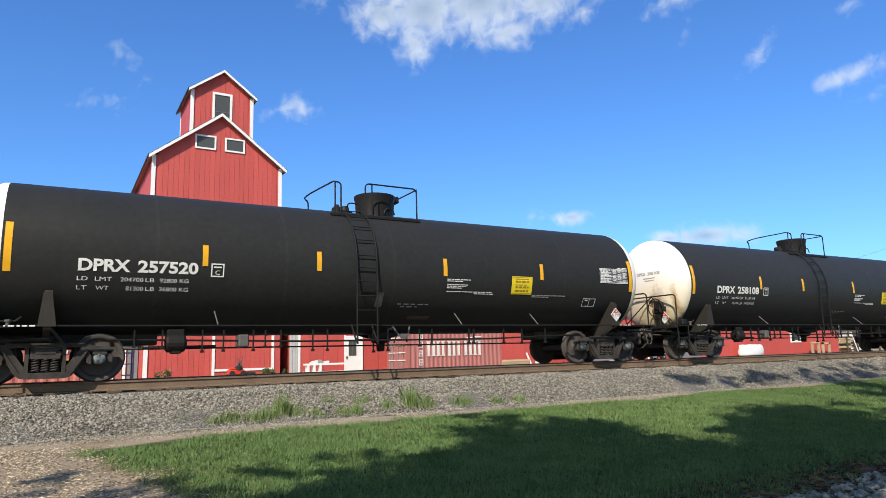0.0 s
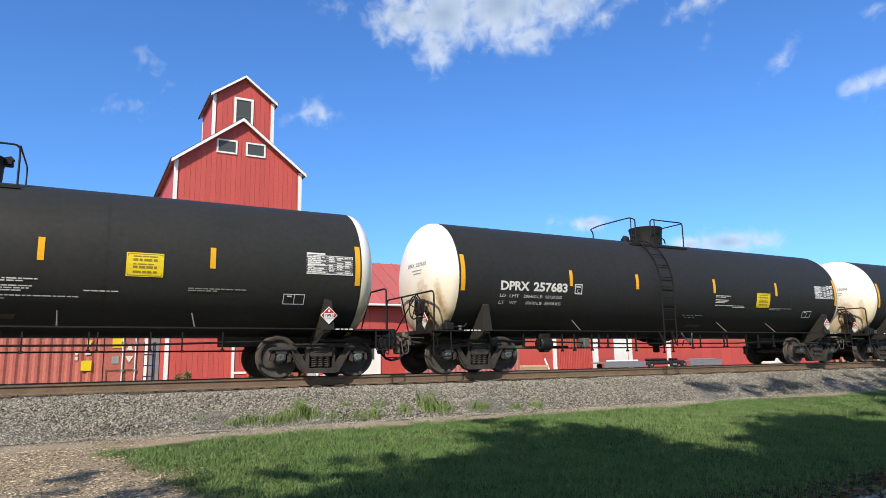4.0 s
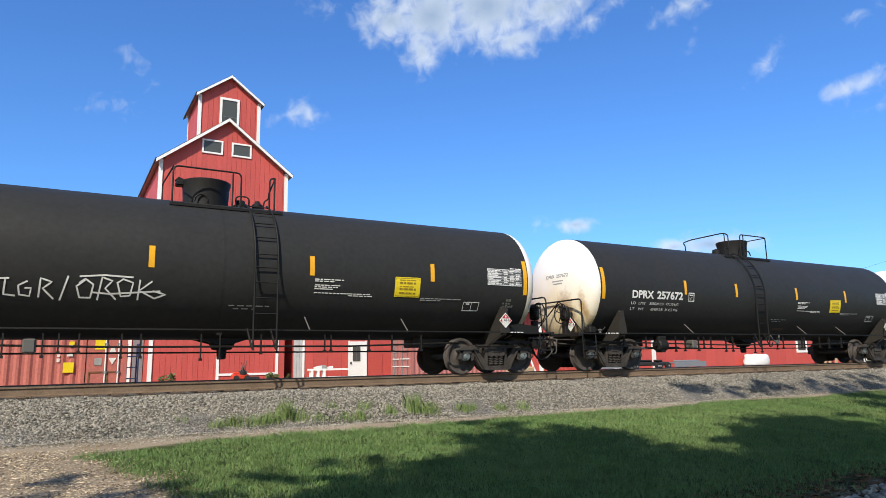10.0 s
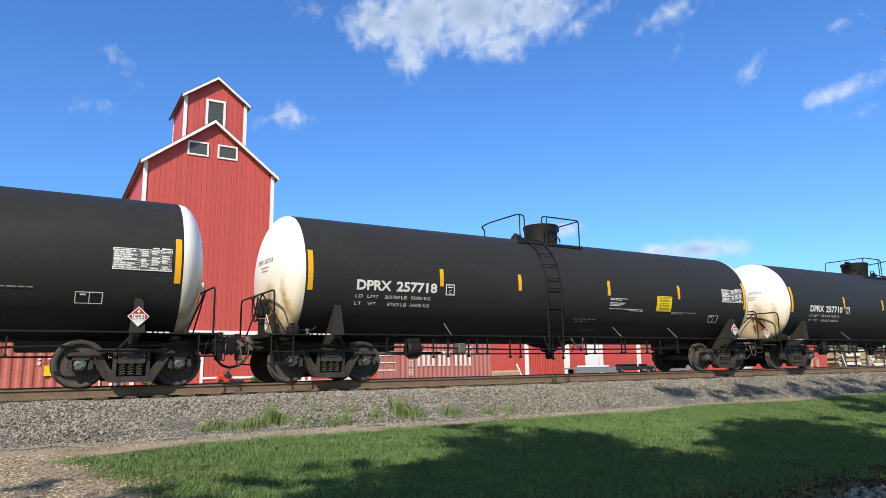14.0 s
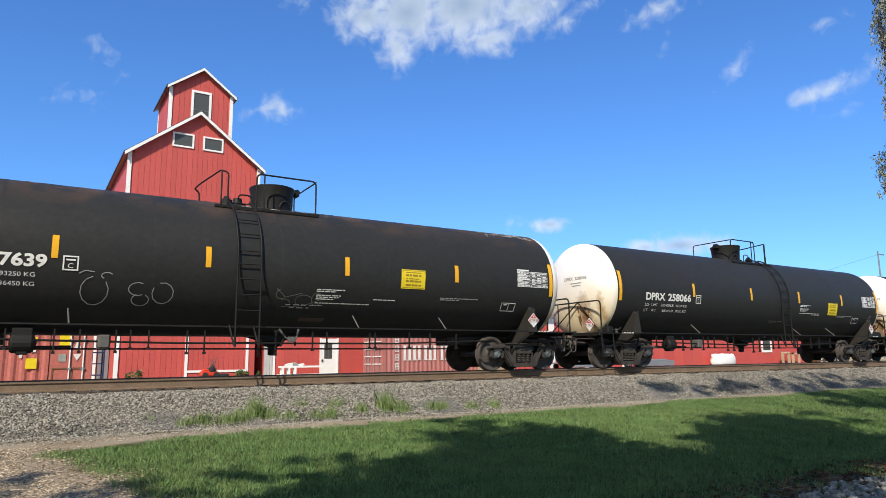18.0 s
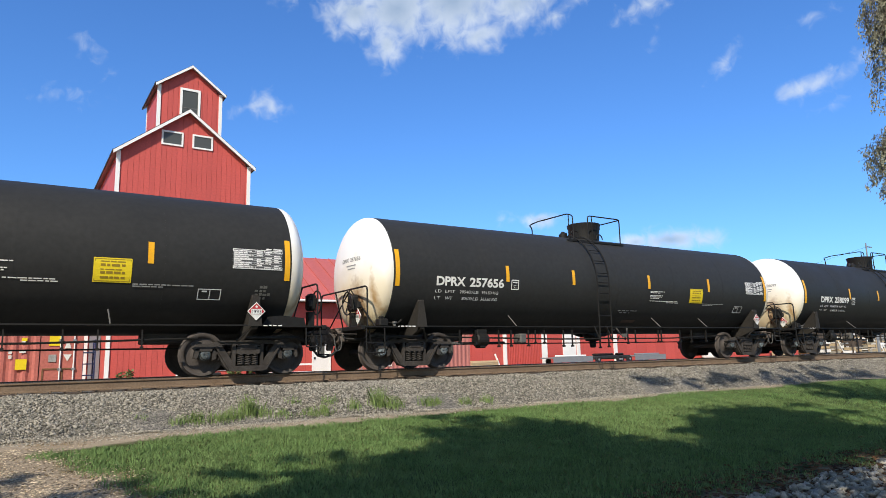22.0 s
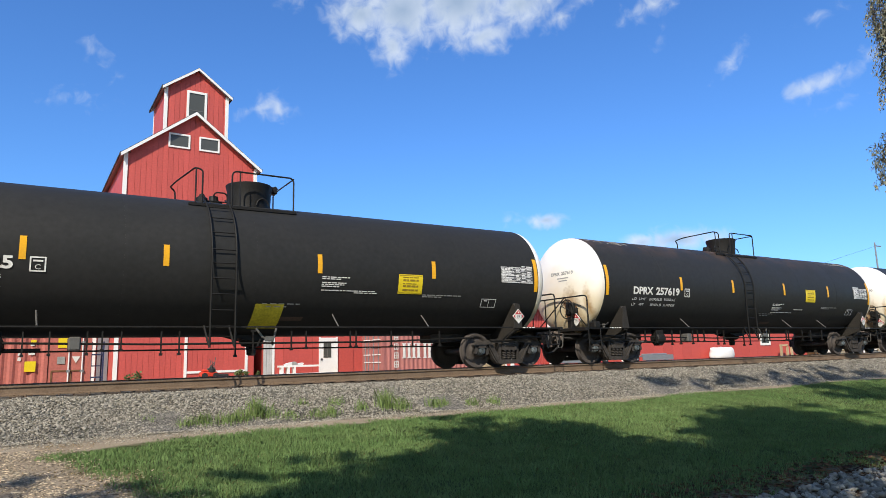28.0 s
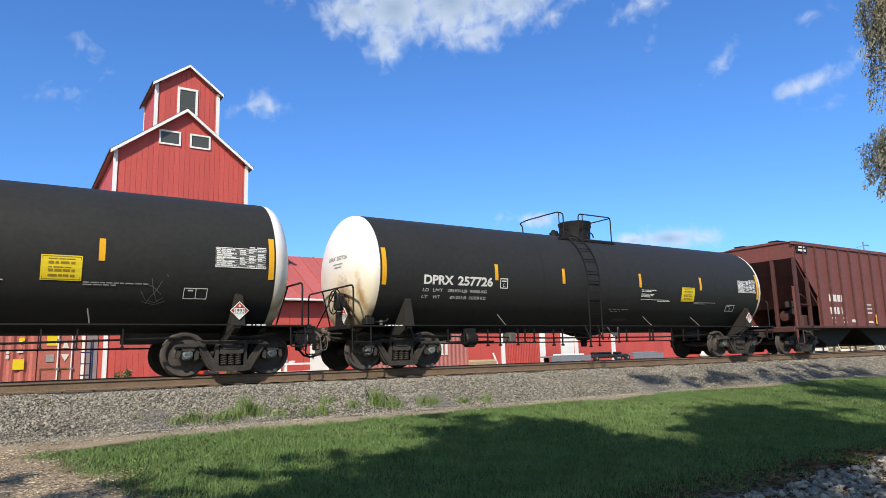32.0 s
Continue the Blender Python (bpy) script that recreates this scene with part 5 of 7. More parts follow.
    box(bm, -4.88, -4.54, -0.84, -0.62, 0.86, 1.0, 0.02)
    cyl = part("brake_cylinder", bm, M_FITTING, car)
    part("push_rod", tube(bmesh.new(), [(-5.35, -0.75, 0.63), (-3.90, -0.75, 0.64)], 0.032, 7), M_FITTING, cyl)
    part("rod_end", tube(bmesh.new(), [(-5.72, -0.75, 0.64), (-5.34, -0.75, 0.63)], 0.042, 7), M_DIM_STEEL, cyl)
    part("control_valve", B(-3.46, -3.24, -0.95, -0.6, 0.61, 0.88, 0.03), M_DIM_STEEL, car, "worn grey control valve box")
    for x, z in ((-5.5, 0.66), (-4.98, 0.62), (-4.20, 0.54), (-3.77, 0.55), (-3.14, 0.55), (-2.88, 0.62), (-2.54, 0.62), (-1.80, 0.52), (-1.45, 0.52), (-0.30, 0.46), (0.08, 0.48), (0.95, 0.58), (1.30, 0.60), (2.4, 0.62), (2.55, 0.62), (3.5, 0.62), (4.1, 0.6), (4.9, 0.62)):
        part("hanger", box(B(x - 0.014, x + 0.014, -0.92, -0.88, z, 0.98), x - 0.03, x + 0.03, -0.94, -0.86, z - 0.03, z + 0.02), M_FITTING, car)
    add_running_gear(car, 7.0)
    return car


def on_head(e, off=0.006):
    """Lays a point (u, z) on the dished head, u to the reader's right."""
    def fn(u, z):
        q = max(0.0, 1 - (u * u + (z - ZC) ** 2) / (R - 0.008) ** 2)
        return Vector((e * (HALF + 0.05 + off + 0.55 * math.sqrt(q)), e * u, z))
    return fn


def bar_on_head(e, y0, y1, z0, z1):
    bm, fn = bmesh.new(), on_head(e)
    lo = [bm.verts.new(fn(e * (y0 + (y1 - y0) * k / 6), z0)) for k in range(7)]
    hi = [bm.verts.new(fn(e * (y0 + (y1 - y0) * k / 6), z1)) for k in range(7)]
    for k in range(6):
        bm.faces.new((lo[k], lo[k + 1], hi[k + 1], hi[k]))
    return bm


M_TABLE = material("table_paint", (0.78, 0.77, 0.74), 0.55, vary=0.15, scale=8, fine=30, bump=0.0)
M_STICKER = material("grey_stickers", (0.16, 0.155, 0.135), 0.6, vary=0.3, scale=9, fine=40, bump=0.0)
M_DIM_INK = material("brown_print", (0.30, 0.20, 0.02), 0.5, vary=0.1, bump=0.0)
M_DIM_STEEL = material("pale_worn_steel", (0.115, 0.11, 0.10), 0.5, vary=0.25, bump=0.05)
# owner's mark and number, load limit, light weight; the way round; state
CARS = [
    ("257520", "204700", "92800", "81300", "36800", 1), ("258108", "205900", "93350", "80100", "36350", 1), ("257604", "205900", "93350", "80100", "36350", 1),
    ("257683", "205400", "93150", "80600", "36550", 1), ("258094", "205700", "93300", "80300", "36400", 1), ("257607", "205700", "93300", "80300", "36400", 1),
    ("258115", "205600", "93250", "80400", "36450", -1), ("257672", "205600", "93250", "80400", "36450", 1), ("258103", "205500", "93200", "80500", "36500", 1),
    ("257718", "205700", "93300", "80300", "36400", 1), ("257710", "205700", "93300", "80300", "36400", -1), ("257639", "205600", "93250", "80400", "36450", 1),
    ("258066", "205400", "93150", "80600", "36550", -1), ("258087", "205900", "93350", "80100", "36350", -1), ("257656", "205400", "93150", "80600", "36550", 1),
    ("258099", "205600", "93250", "80400", "36450", 1), ("257720", "205600", "93250", "80400", "36450", 1), ("257525", "205600", "93250", "80400", "36450", 1),
    ("257619", "205900", "93350", "80100", "36350", 1), ("257690", "205600", "93250", "80400", "36450", 1), ("257726", "205900", "93350", "80100", "36350", 1)]
MARK = "DPRX"
OLD_LAYOUT = (2, 5, 11, 18)
M_FLAKE = material("flaking_pale_paint", (0.34, 0.32, 0.28), 0.7, vary=0.3, scale=6, fine=30, tint=(0.22, 0.15, 0.09))
M_RUST_THIN = material("thin_rust", (0.085, 0.054, 0.040), 0.7, vary=0.3, scale=4, fine=20)
M_OLIVE = material("olive_yellow_spray", (0.62, 0.53, 0.03), 0.6, vary=0.3, scale=3, fine=20)


def number_car(car, row):
    """The car's own number and weights on its near side."""
    num, ll, lk, tl, tk, m = row
    part("reporting_mark", word_bm(MARK, -6.57, -5.68, 2.085, 0.225, on_shell(0.012)), M_LETTER, car, "bold white reporting mark")
    part("car_number", word_bm(num, -5.55, -4.43, 2.085, 0.225, on_shell(0.012)), M_LETTER, car, "bold white car number")
    part("end_mark", word_bm(MARK, -0.17, 0.21, 2.72, 0.10, on_head(-1)), M_DIM, car)
    part("end_number", word_bm(num, 0.28, 0.74, 2.72, 0.10, on_head(-1)), M_DIM, car)
    for w, x0, x1, z in (("LD", -6.58, -6.40, 1.90), ("LMT", -6.28, -5.99, 1.90), (ll, -5.84, -5.44, 1.90), ("LB", -5.40, -5.24, 1.90), (lk, -5.14, -4.82, 1.90), ("KG", -4.77, -4.60, 1.90),
                         ("LT", -6.58, -6.41, 1.735), ("WT", -6.26, -6.04, 1.735), (tl, -5.74, -5.43, 1.735), ("LB", -5.39, -5.23, 1.735), (tk, -5.14, -4.82, 1.735), ("KG", -4.77, -4.60, 1.735)):
        part("weight_lettering", word_bm(w, x0, x1, z, 0.078, on_shell(0.012)), M_TABLE, car)


TRAIN = []


def build_train():
    words = {"1993", "C"}
    for r in CARS:
        words |= {MARK, *r[:5]}
    words |= {"LD", "LMT", "LT", "WT", "LB", "KG"}
    letter_meshes(sorted(words), {MARK} | {r[0] for r in CARS})
    first = {}
    for i, row in enumerate(CARS):
        kind = (row[5], i in OLD_LAYOUT)
        if kind not in first:
            car = first[kind] = build_tank_car(*kind)
        else:
            car = copy_thing(first[kind], Matrix.Identity(4))
        TRAIN.append((car, i))
    for (car, i), row in zip(TRAIN, CARS):
        number_car(car, row)
    mark_cars({i: car for car, i in TRAIN})


def stroke(parent, name, lines, mat, width=0.022, label=""):
    """Hand-drawn paint strokes laid on the near side of the shell."""
    bm, fn = bmesh.new(), on_shell(0.012)
    for line in lines:
        pts = []
        for (a, b), (c, d) in zip(line, line[1:]):
            n = max(1, int(math.hypot(c - a, d - b) / 0.06))
            pts += [(a + (c - a) * k / n, b + (d - b) * k / n) for k in range(n)]
        pts.append(line[-1])
        row = []
        for k, (x, z) in enumerate(pts):
            ax, az = pts[max(k - 1, 0)]
            bx, bz = pts[min(k + 1, len(pts) - 1)]
            L = math.hypot(bx - ax, bz - az) or 1.0
            nx, nz = -(bz - az) / L * width / 2, (bx - ax) / L * width / 2
            row.append((bm.verts.new(fn(x - nx, z - nz)), bm.verts.new(fn(x + nx, z + nz))))
        for p, q in zip(row, row[1:]):
            bm.faces.new((p[0], p[1], q[1], q[0]))
    part(name, bm, mat, parent, label)


def stains(parent, x0, x1, a0, a1, mat, n, seed, label):
    """Ragged flakes of old paint and rust near the top of the shell; angles up from the middle line, in degrees."""
    r = random.Random(seed)
    bm = bmesh.new()
    for _ in range(n):
        cx, ca = r.uniform(x0, x1), r.uniform(a0, a1)
        w, h = r.uniform(0.02, 0.11), r.uniform(0.8, 3.2)
        vs = []
        for k in range(9):
            t = 2 * math.pi * k / 9
            q = r.uniform(0.5, 1.0)
            a = radians(ca + h * q * math.sin(t))
            vs.append(bm.verts.new((cx + w * q * math.cos(t), -(R + 0.006) * math.cos(a), ZC + (R + 0.006) * math.sin(a))))
        bm.faces.new(vs)
    ob = part("paint_flake", bm, mat, parent, label)
    ob["kind"] = "stuff"


def mark_cars(cars):
    """What sets single cars apart: sprayed scrawls, patches, flaking paint."""
    c = cars[6]
    stroke(c, "graffiti", [
        [(-4.42, 1.98), (-4.36, 1.62), (-4.22, 1.86), (-4.10, 1.60), (-4.04, 2.0)], [(-3.96, 1.66), (-3.92, 1.92), (-3.86, 1.66)], [(-3.98, 1.92), (-3.72, 1.94)], [(-3.78, 1.94), (-3.80, 1.66), (-3.62, 1.64)],
        [(-3.44, 1.90), (-3.58, 1.82), (-3.56, 1.66), (-3.40, 1.64), (-3.38, 1.78), (-3.48, 1.78)], [(-3.26, 1.62), (-3.24, 1.96), (-3.06, 1.90), (-3.20, 1.78), (-3.02, 1.60)], [(-2.92, 1.58), (-2.80, 2.02)],
        [(-2.52, 1.96), (-2.66, 1.84), (-2.60, 1.64), (-2.42, 1.64), (-2.38, 1.88), (-2.52, 1.98), (-2.62, 1.9)], [(-2.30, 1.60), (-2.24, 2.02), (-2.06, 1.96), (-2.18, 1.82), (-1.98, 1.62)], [(-1.98, 1.94), (-1.90, 1.68), (-1.74, 1.70), (-1.70, 1.94), (-1.88, 2.0), (-1.98, 1.92)],
        [(-1.58, 2.0), (-1.60, 1.62)], [(-1.36, 1.98), (-1.58, 1.80), (-1.30, 1.66), (-1.1, 1.74), (-1.34, 1.80)], [(-2.4, 1.74), (-2.1, 1.72), (-1.2, 1.80)], [(-2.62, 2.02), (-2.2, 2.06), (-1.7, 2.04)]], M_LETTER, 0.031, "white sprayed scrawl")
    c = cars[11]
    ring = lambda cx, cz, rx, rz, a0, a1: [(cx + rx * math.cos(radians(a0 + (a1 - a0) * k / 10)), cz + rz * math.sin(radians(a0 + (a1 - a0) * k / 10))) for k in range(11)]
    stroke(c, "graffiti", [ring(-3.62, 1.70, 0.24, 0.26, 100, 400), ring(-3.42, 1.98, 0.10, 0.06, 30, 240), ring(-2.86, 1.76, 0.17, 0.12, 60, 300), ring(-2.80, 1.56, 0.16, 0.11, -240, 60), ring(-2.40, 1.70, 0.20, 0.20, 150, 470), [(-3.9, 2.0), (-3.8, 2.06), (-3.64, 2.04)]], M_DIM, 0.017, "faded grey scrawl")
    stroke(c, "graffiti", [ring(0.02, 1.78, 0.12, 0.10, 100, 330), ring(0.10, 1.60, 0.14, 0.08, -100, 120), [(-0.1, 1.9), (0.12, 1.72), (0.5, 1.82)], ring(0.55, 1.66, 0.2, 0.12, 0, 250), ring(0.85, 1.70, 0.12, 0.14, 60, 380), [(0.2, 1.52), (0.6, 1.56), (1.05, 1.74)]], M_STICKER, 0.013, "faded grey scrawl")
    for ob in cars[12].children:
        if ob.name.startswith("reflective_strip") and -1.5 < ob.data.vertices[0].co.x < -1.3:
            ob.location.x += 0.28
    for k in (11, 18):
        for ob in cars[k].children:
            if ob.name.split(".")[0] == "shell":
                ob.material_slots[0].link = "OBJECT"
                ob.material_slots[0].material = M_JACKET_RUST
        stains(cars[k], -7.6, -5.9, 58, 86, M_FLAKE, 90, 3 + k, "flaking pale paint")
        stains(cars[k], 5.9, 7.6, 56, 86, M_FLAKE, 90, 4 + k, "flaking pale paint")
        stains(cars[k], -5.8, 5.8, 56, 88, M_RUST_THIN, 160, 5 + k, "thin rust streaks")
        stains(cars[k], -1.4, 1.3, 60, 68, M_FLAKE, 20, 6 + k, "flaking pale paint")
    part("spray_patch", patch(-0.02, 0.62, 1.06, 1.56, 0.010, 5, 0.06), M_OLIVE, cars[17], "olive-yellow sprayed patch")
    part("worn_patch", patch(-0.42, -0.24, 1.5, 1.82, 0.008, 3), M_DIM_STEEL, cars[0], "scuffed grey patch")
    stroke(cars[19], "chalk_mark", [[(5.12, 1.72), (5.22, 1.55), (5.4, 1.5), (5.55, 1.6)], [(5.3, 1.96), (5.36, 1.7), (5.44, 1.52)], [(5.5, 1.92), (5.4, 1.72), (5.3, 1.6), (5.24, 1.48)], [(5.2, 1.86), (5.34, 1.8), (5.5, 1.66)], [(5.6, 2.0), (5.58, 2.06)], [(5.16, 1.52), (5.4, 1.46), (5.6, 1.54)]], M_STICKER, 0.011, "thin pale chalk scrawl")


# ---- hopper at the train's end ----
def build_hopper():
    car = thing("hopper_car", "brown-red covered hopper car with vertical side ribs", "hopper car")
    y0, y1 = -1.58, 1.58
    top, low = 4.35, 1.02
    # body: sides, roof, sloping ends
    for s in (-1, 1):
        bm = bmesh.new()
        prism(bm, [(-6.35, low), (6.35, low), (6.35, 2.2), (7.75, 3.75), (7.75, top), (-7.75, top), (-7.75, 3.75), (-6.35, 2.2)], *sorted((s * 1.55, s * 1.50)))
        part("side_sheet", bm, M_HOPPER, car, "faded boxcar-red side sheet")
        for k in range(17):
            x = -7.2 + k * 0.9
            zl = low if abs(x) < 6.35 else 2.2 + (abs(x) - 6.35) * 1.107
            part("side_rib", B(x - 0.035, x + 0.035, *sorted((s * 1.54, s * 1.62)), zl, top, 0.01), M_HOPPER_DARK, car)
        part("side_sill", B(-8.2, 8.2, *sorted((s * 1.50, s * 1.60)), 0.98, 1.07, 0.015), M_HOPPER_DARK, car)
        part("top_chord", B(-7.9, 7.9, *sorted((s * 1.48, s * 1.60)), top - 0.12, top + 0.03, 0.02), M_HOPPER, car)
    bm = bmesh.new()
    prism(bm, [(-1.56, top), (1.56, top), (0.9, top + 0.09), (-0.9, top + 0.09)], -7.85, 7.85, "x")
    part("roof", bm, M_HOPPER, car)
    for s in (-1, 1):
        part("roof_walk", B(-7.8, 7.8, *sorted((s * 0.55, s * 0.95)), top + 0.11, top + 0.15), M_FITTING, car)
    part("hatch", B(-7.0, 7.0, -0.3, 0.3, top + 0.08, top + 0.2, 0.03), M_HOPPER, car)
    for e in (-1, 1):
        X = lambda x: e * x
        bm = bmesh.new()
        prism(bm, [(X(6.3), 1.9), (X(6.36), 1.86), (X(7.82), 3.72), (X(7.76), 3.76)], -1.5, 1.5)
        part("slope_sheet", bm, M_HOPPER_DARK, car)
        part("end_sheet", B(*sorted((X(7.72), X(7.80))), -1.55, 1.55, 3.7, top), M_HOPPER, car)
        for y in (-1.5, -0.62, 0.62, 1.5):
            part("end_post", B(*sorted((X(7.72), X(7.86))), y - 0.06, y + 0.06, 1.0, 3.75, 0.01), M_HOPPER_DARK, car)
        part("end_ladder_rail", B(*sorted((X(8.06), X(8.12))), -1.56, -1.5, 0.6, 2.6), M_HOPPER, car)
        part("side_post", B(*sorted((X(7.02), X(7.14))), -1.60, -1.50, 1.0, 2.95), M_HOPPER_DARK, car)
        part("end_deck", B(*sorted((X(6.3), X(8.25))), -1.5, 1.5, 0.92, 1.0), M_HOPPER_DARK, car)
        part("end_sill", B(*sorted((X(8.15), X(8.30))), -1.55, 1.55, 0.84, 1.04, 0.02), M_HOPPER_DARK, car)
        part("brake_platform", B(*sorted((X(7.3), X(8.1))), -1.3, -0.5, 1.0, 1.06, 0.01), M_STEEL, car)
        part("slack_adjuster", box(B(*sorted((X(7.36), X(7.62))), -1.3, -1.0, 1.5, 1.78, 0.04), *sorted((X(7.5), X(7.7))), -1.2, -0.9, 1.78, 2.05, 0.04), M_STEEL, car)
        part("air_pipe", tube(bmesh.new(), arc([(X(6.9), -1.4, 1.05), (X(6.95), -1.42, 2.1), (X(7.5), -1.42, 2.35), (X(7.7), -1.4, 1.2)], 0.15), 0.03, 6), M_STEEL, car)
        part("control_rod", tube(bmesh.new(), [(X(7.6), -1.45, 2.6), (X(7.9), -1.45, 1.05)], 0.025, 6), M_STEEL, car)
        part("draft_sill", B(*sorted((X(5.0), X(8.6))), -0.3, 0.3, 0.66, 0.95, 0.02), M_STEEL, car)
        part("coupler", coupler_bm(e, PITCH / 2), M_STEEL, car)
        part("brake_gear", lathe(bmesh.new(), [(X(6.9), 0.0), (X(6.92), 0.2), (X(7.5), 0.2), (X(7.52), 0.0)], "x", 14, (0, -0.75, 1.5)), M_HOPPER_DARK, car)
        part("gear_box", B(*sorted((X(6.75), X(7.3))), -1.35, -0.95, 1.0, 1.5, 0.04), M_HOPPER_DARK, car)
        part("rung", tube(bmesh.new(), [(X(7.1), -1.57, 1.9), (X(7.75), -1.57, 1.9)], 0.02, 5), M_HOPPER_DARK, car)
        part("sill_step", tube(bmesh.new(), arc([(X(8.2), -1.56, 0.9), (X(8.2), -1.58, 0.40), (X(7.75), -1.58, 0.40), (X(7.75), -1.56, 0.9)], 0.05), 0.022, 6), M_HOPPER_DARK, car)
        part("air_hose", tube(bmesh.new(), [(X(8.5), -0.42, 0.74), (X(8.68), -0.42, 0.62), (X(8.80), -0.38, 0.48), (X(9.07), -0.30, 0.345)], 0.028, 7), M_RUBBER, car)
    for x in (-4.2, 0.0, 4.2):
        bm = bmesh.new()
        prism(bm, [(x - 1.9, low), (x + 1.9, low), (x + 0.45, 0.32), (x - 0.45, 0.32)], -0.8, 0.8)
        part("discharge_hopper", bm, M_SADDLE, car)
        part("outlet_gate", B(x - 0.5, x + 0.5, -0.8, 0.8, 0.24, 0.34, 0.02), M_STEEL, car)
    for a, b in ((-5.55, -5.30), (-5.23, -4.98), (-4.91, -4.67), (-4.60, -4.38)):
        part("mark_bar", flat_bars([(a, b, 2.06, 2.34)]), M_LETTER, car)
    for a, b in ((-5.55, -5.38), (-5.30, -5.10), (-5.02, -4.84), (-4.66, -4.60), (-4.54, -4.36)):
        part("number_bar", flat_bars([(a, b, 1.55, 1.83)]), M_LETTER, car)
    part("small_print", flat_bars([(-5.5, -5.2, 1.36, 1.42), (-5.45, -5.2, 1.2, 1.26), (-4.6, -4.3, 1.36, 1.42), (-4.6, -4.3, 1.2, 1.26), (-3.9, -3.55, 1.22, 1.34), (-2.5, -2.1, 1.95, 2.0), (-2.5, -2.1, 1.78, 1.83), (-2.5, -2.1, 1.6, 1.66), (-2.5, -2.1, 1.2, 1.28)]), M_LETTER, car)
    part("reflective_strip", B(-2.0, -1.9, -1.63, -1.62, 1.15, 1.55), M_YELLOW, car)
    part("corner_number", flat_bars([(-7.50, -7.05, 4.13, 4.19), (-7.55, -6.98, 3.99, 4.08)], -1.60), M_LETTER, car)
    part("corner_panel", B(-7.65, -6.88, -1.595, -1.56, 3.94, 4.23), M_FITTING, car)
    add_running_gear(car, 6.9)
    TRAIN.append((car, len(CARS)))


def flat_bars(rects, y=-1.556):
    bm = bmesh.new()
    for x0, x1, z0, z1 in rects:
        bm.faces.new([bm.verts.new(p) for p in ((x0, y, z0), (x1, y, z0), (x1, y, z1), (x0, y, z1))])
    return bm


M_HOPPER_DARK = material("dark_boxcar_red", (0.095, 0.035, 0.028), 0.65, vary=0.3, scale=2, fine=20, bump=0.1)

# ---- buildings beyond the track ----
YARD = -0.45


def boards(parent, x0, x1, y, zlow, ztop, width=0.37, axis="x", mat=None, gap=0.012, proud=0.02, kinks=()):
    """Upright boards along a wall; ztop(u) gives the height at each place."""
    n = max(1, round((x1 - x0) / width))
    w = (x1 - x0) / n
    for k in range(n):
        a, b = x0 + k * w + gap / 2, x0 + (k + 1) * w - gap / 2
        bm = bmesh.new()
        ends = [a, b]
        mids = [u for u in kinks if a < u < b]
        top = [(u, ztop(u)) for u in sorted(ends + mids)]
        prism(bm, [(a, zlow), (b, zlow)] + top[::-1], y, y + proud, "y" if axis == "x" else "x")
        part("board", bm, mat or M_RED, parent)


def window(parent, x0, x1, z0, z1, y, frame_w=0.09, sash=False):
    """A white-framed window facing the track."""
    bm = bmesh.new()
    for a, b, c, d in ((x0, x1, z1 - frame_w, z1), (x0, x1, z0, z0 + frame_w), (x0, x0 + frame_w, z0 + frame_w, z1 - frame_w), (x1 - frame_w, x1, z0 + frame_w, z1 - frame_w)):
        box(bm, a, b, y - 0.06, y + 0.01, c, d)
    w = part("window", bm, M_TRIM, parent, "white-framed window with dark glass")
    part("pane", B(x0 + frame_w, x1 - frame_w, y - 0.02, y - 0.005, z0 + frame_w, z1 - frame_w), M_GLASS, w)
    if sash:
        zm = z0 + (z1 - z0) * 0.42
        part("sash_bar", B(x0 + frame_w, x1 - frame_w, y - 0.035, y - 0.018, zm, zm + 0.05), M_DIM_STEEL, w)
    return w


def gable_roof(parent, xa, xm, xb, z_eave, z_ridge, y0, y1, thick=0.07, trim=0.15):
    """Two roof slabs over a gable that faces the track, with white rake boards on the front."""
    for x, s in ((xa, -1), (xb, 1)):
        bm = bmesh.new()
        prism(bm, [(x, z_eave), (xm, z_ridge), (xm, z_ridge + thick), (x, z_eave + thick)], y0, y1)
        part("roof", bm, M_DARKROOF, parent, "dark roof covering")
        bm = bmesh.new()
        prism(bm, [(x, z_eave - trim), (xm, z_ridge - trim), (xm, z_ridge + 0.03), (x, z_eave + 0.03)], y0 - 0.035, y0 - 0.005)
        part("rake_board", bm, M_TRIM, parent, "white rake board")
        bm = bmesh.new()
        prism(bm, [(x + s * 0.035, z_eave - 0.03), (x + s * 0.003, z_eave - 0.03), (x + s * 0.003, z_eave + 0.09), (x + s * 0.035, z_eave + 0.09)], y0, y1)
        part("eave_board", bm, M_DARKROOF, parent)
        bm = bmesh.new()
        prism(bm, [(x - s * 0.02, z_eave - 0.012), (xm, z_ridge - 0.03), (xm, z_ridge - 0.004), (x - s * 0.02, z_eave + 0.016)], y0 + 0.01, y1 - 0.01)
        part("soffit", bm, M_PALE, parent)


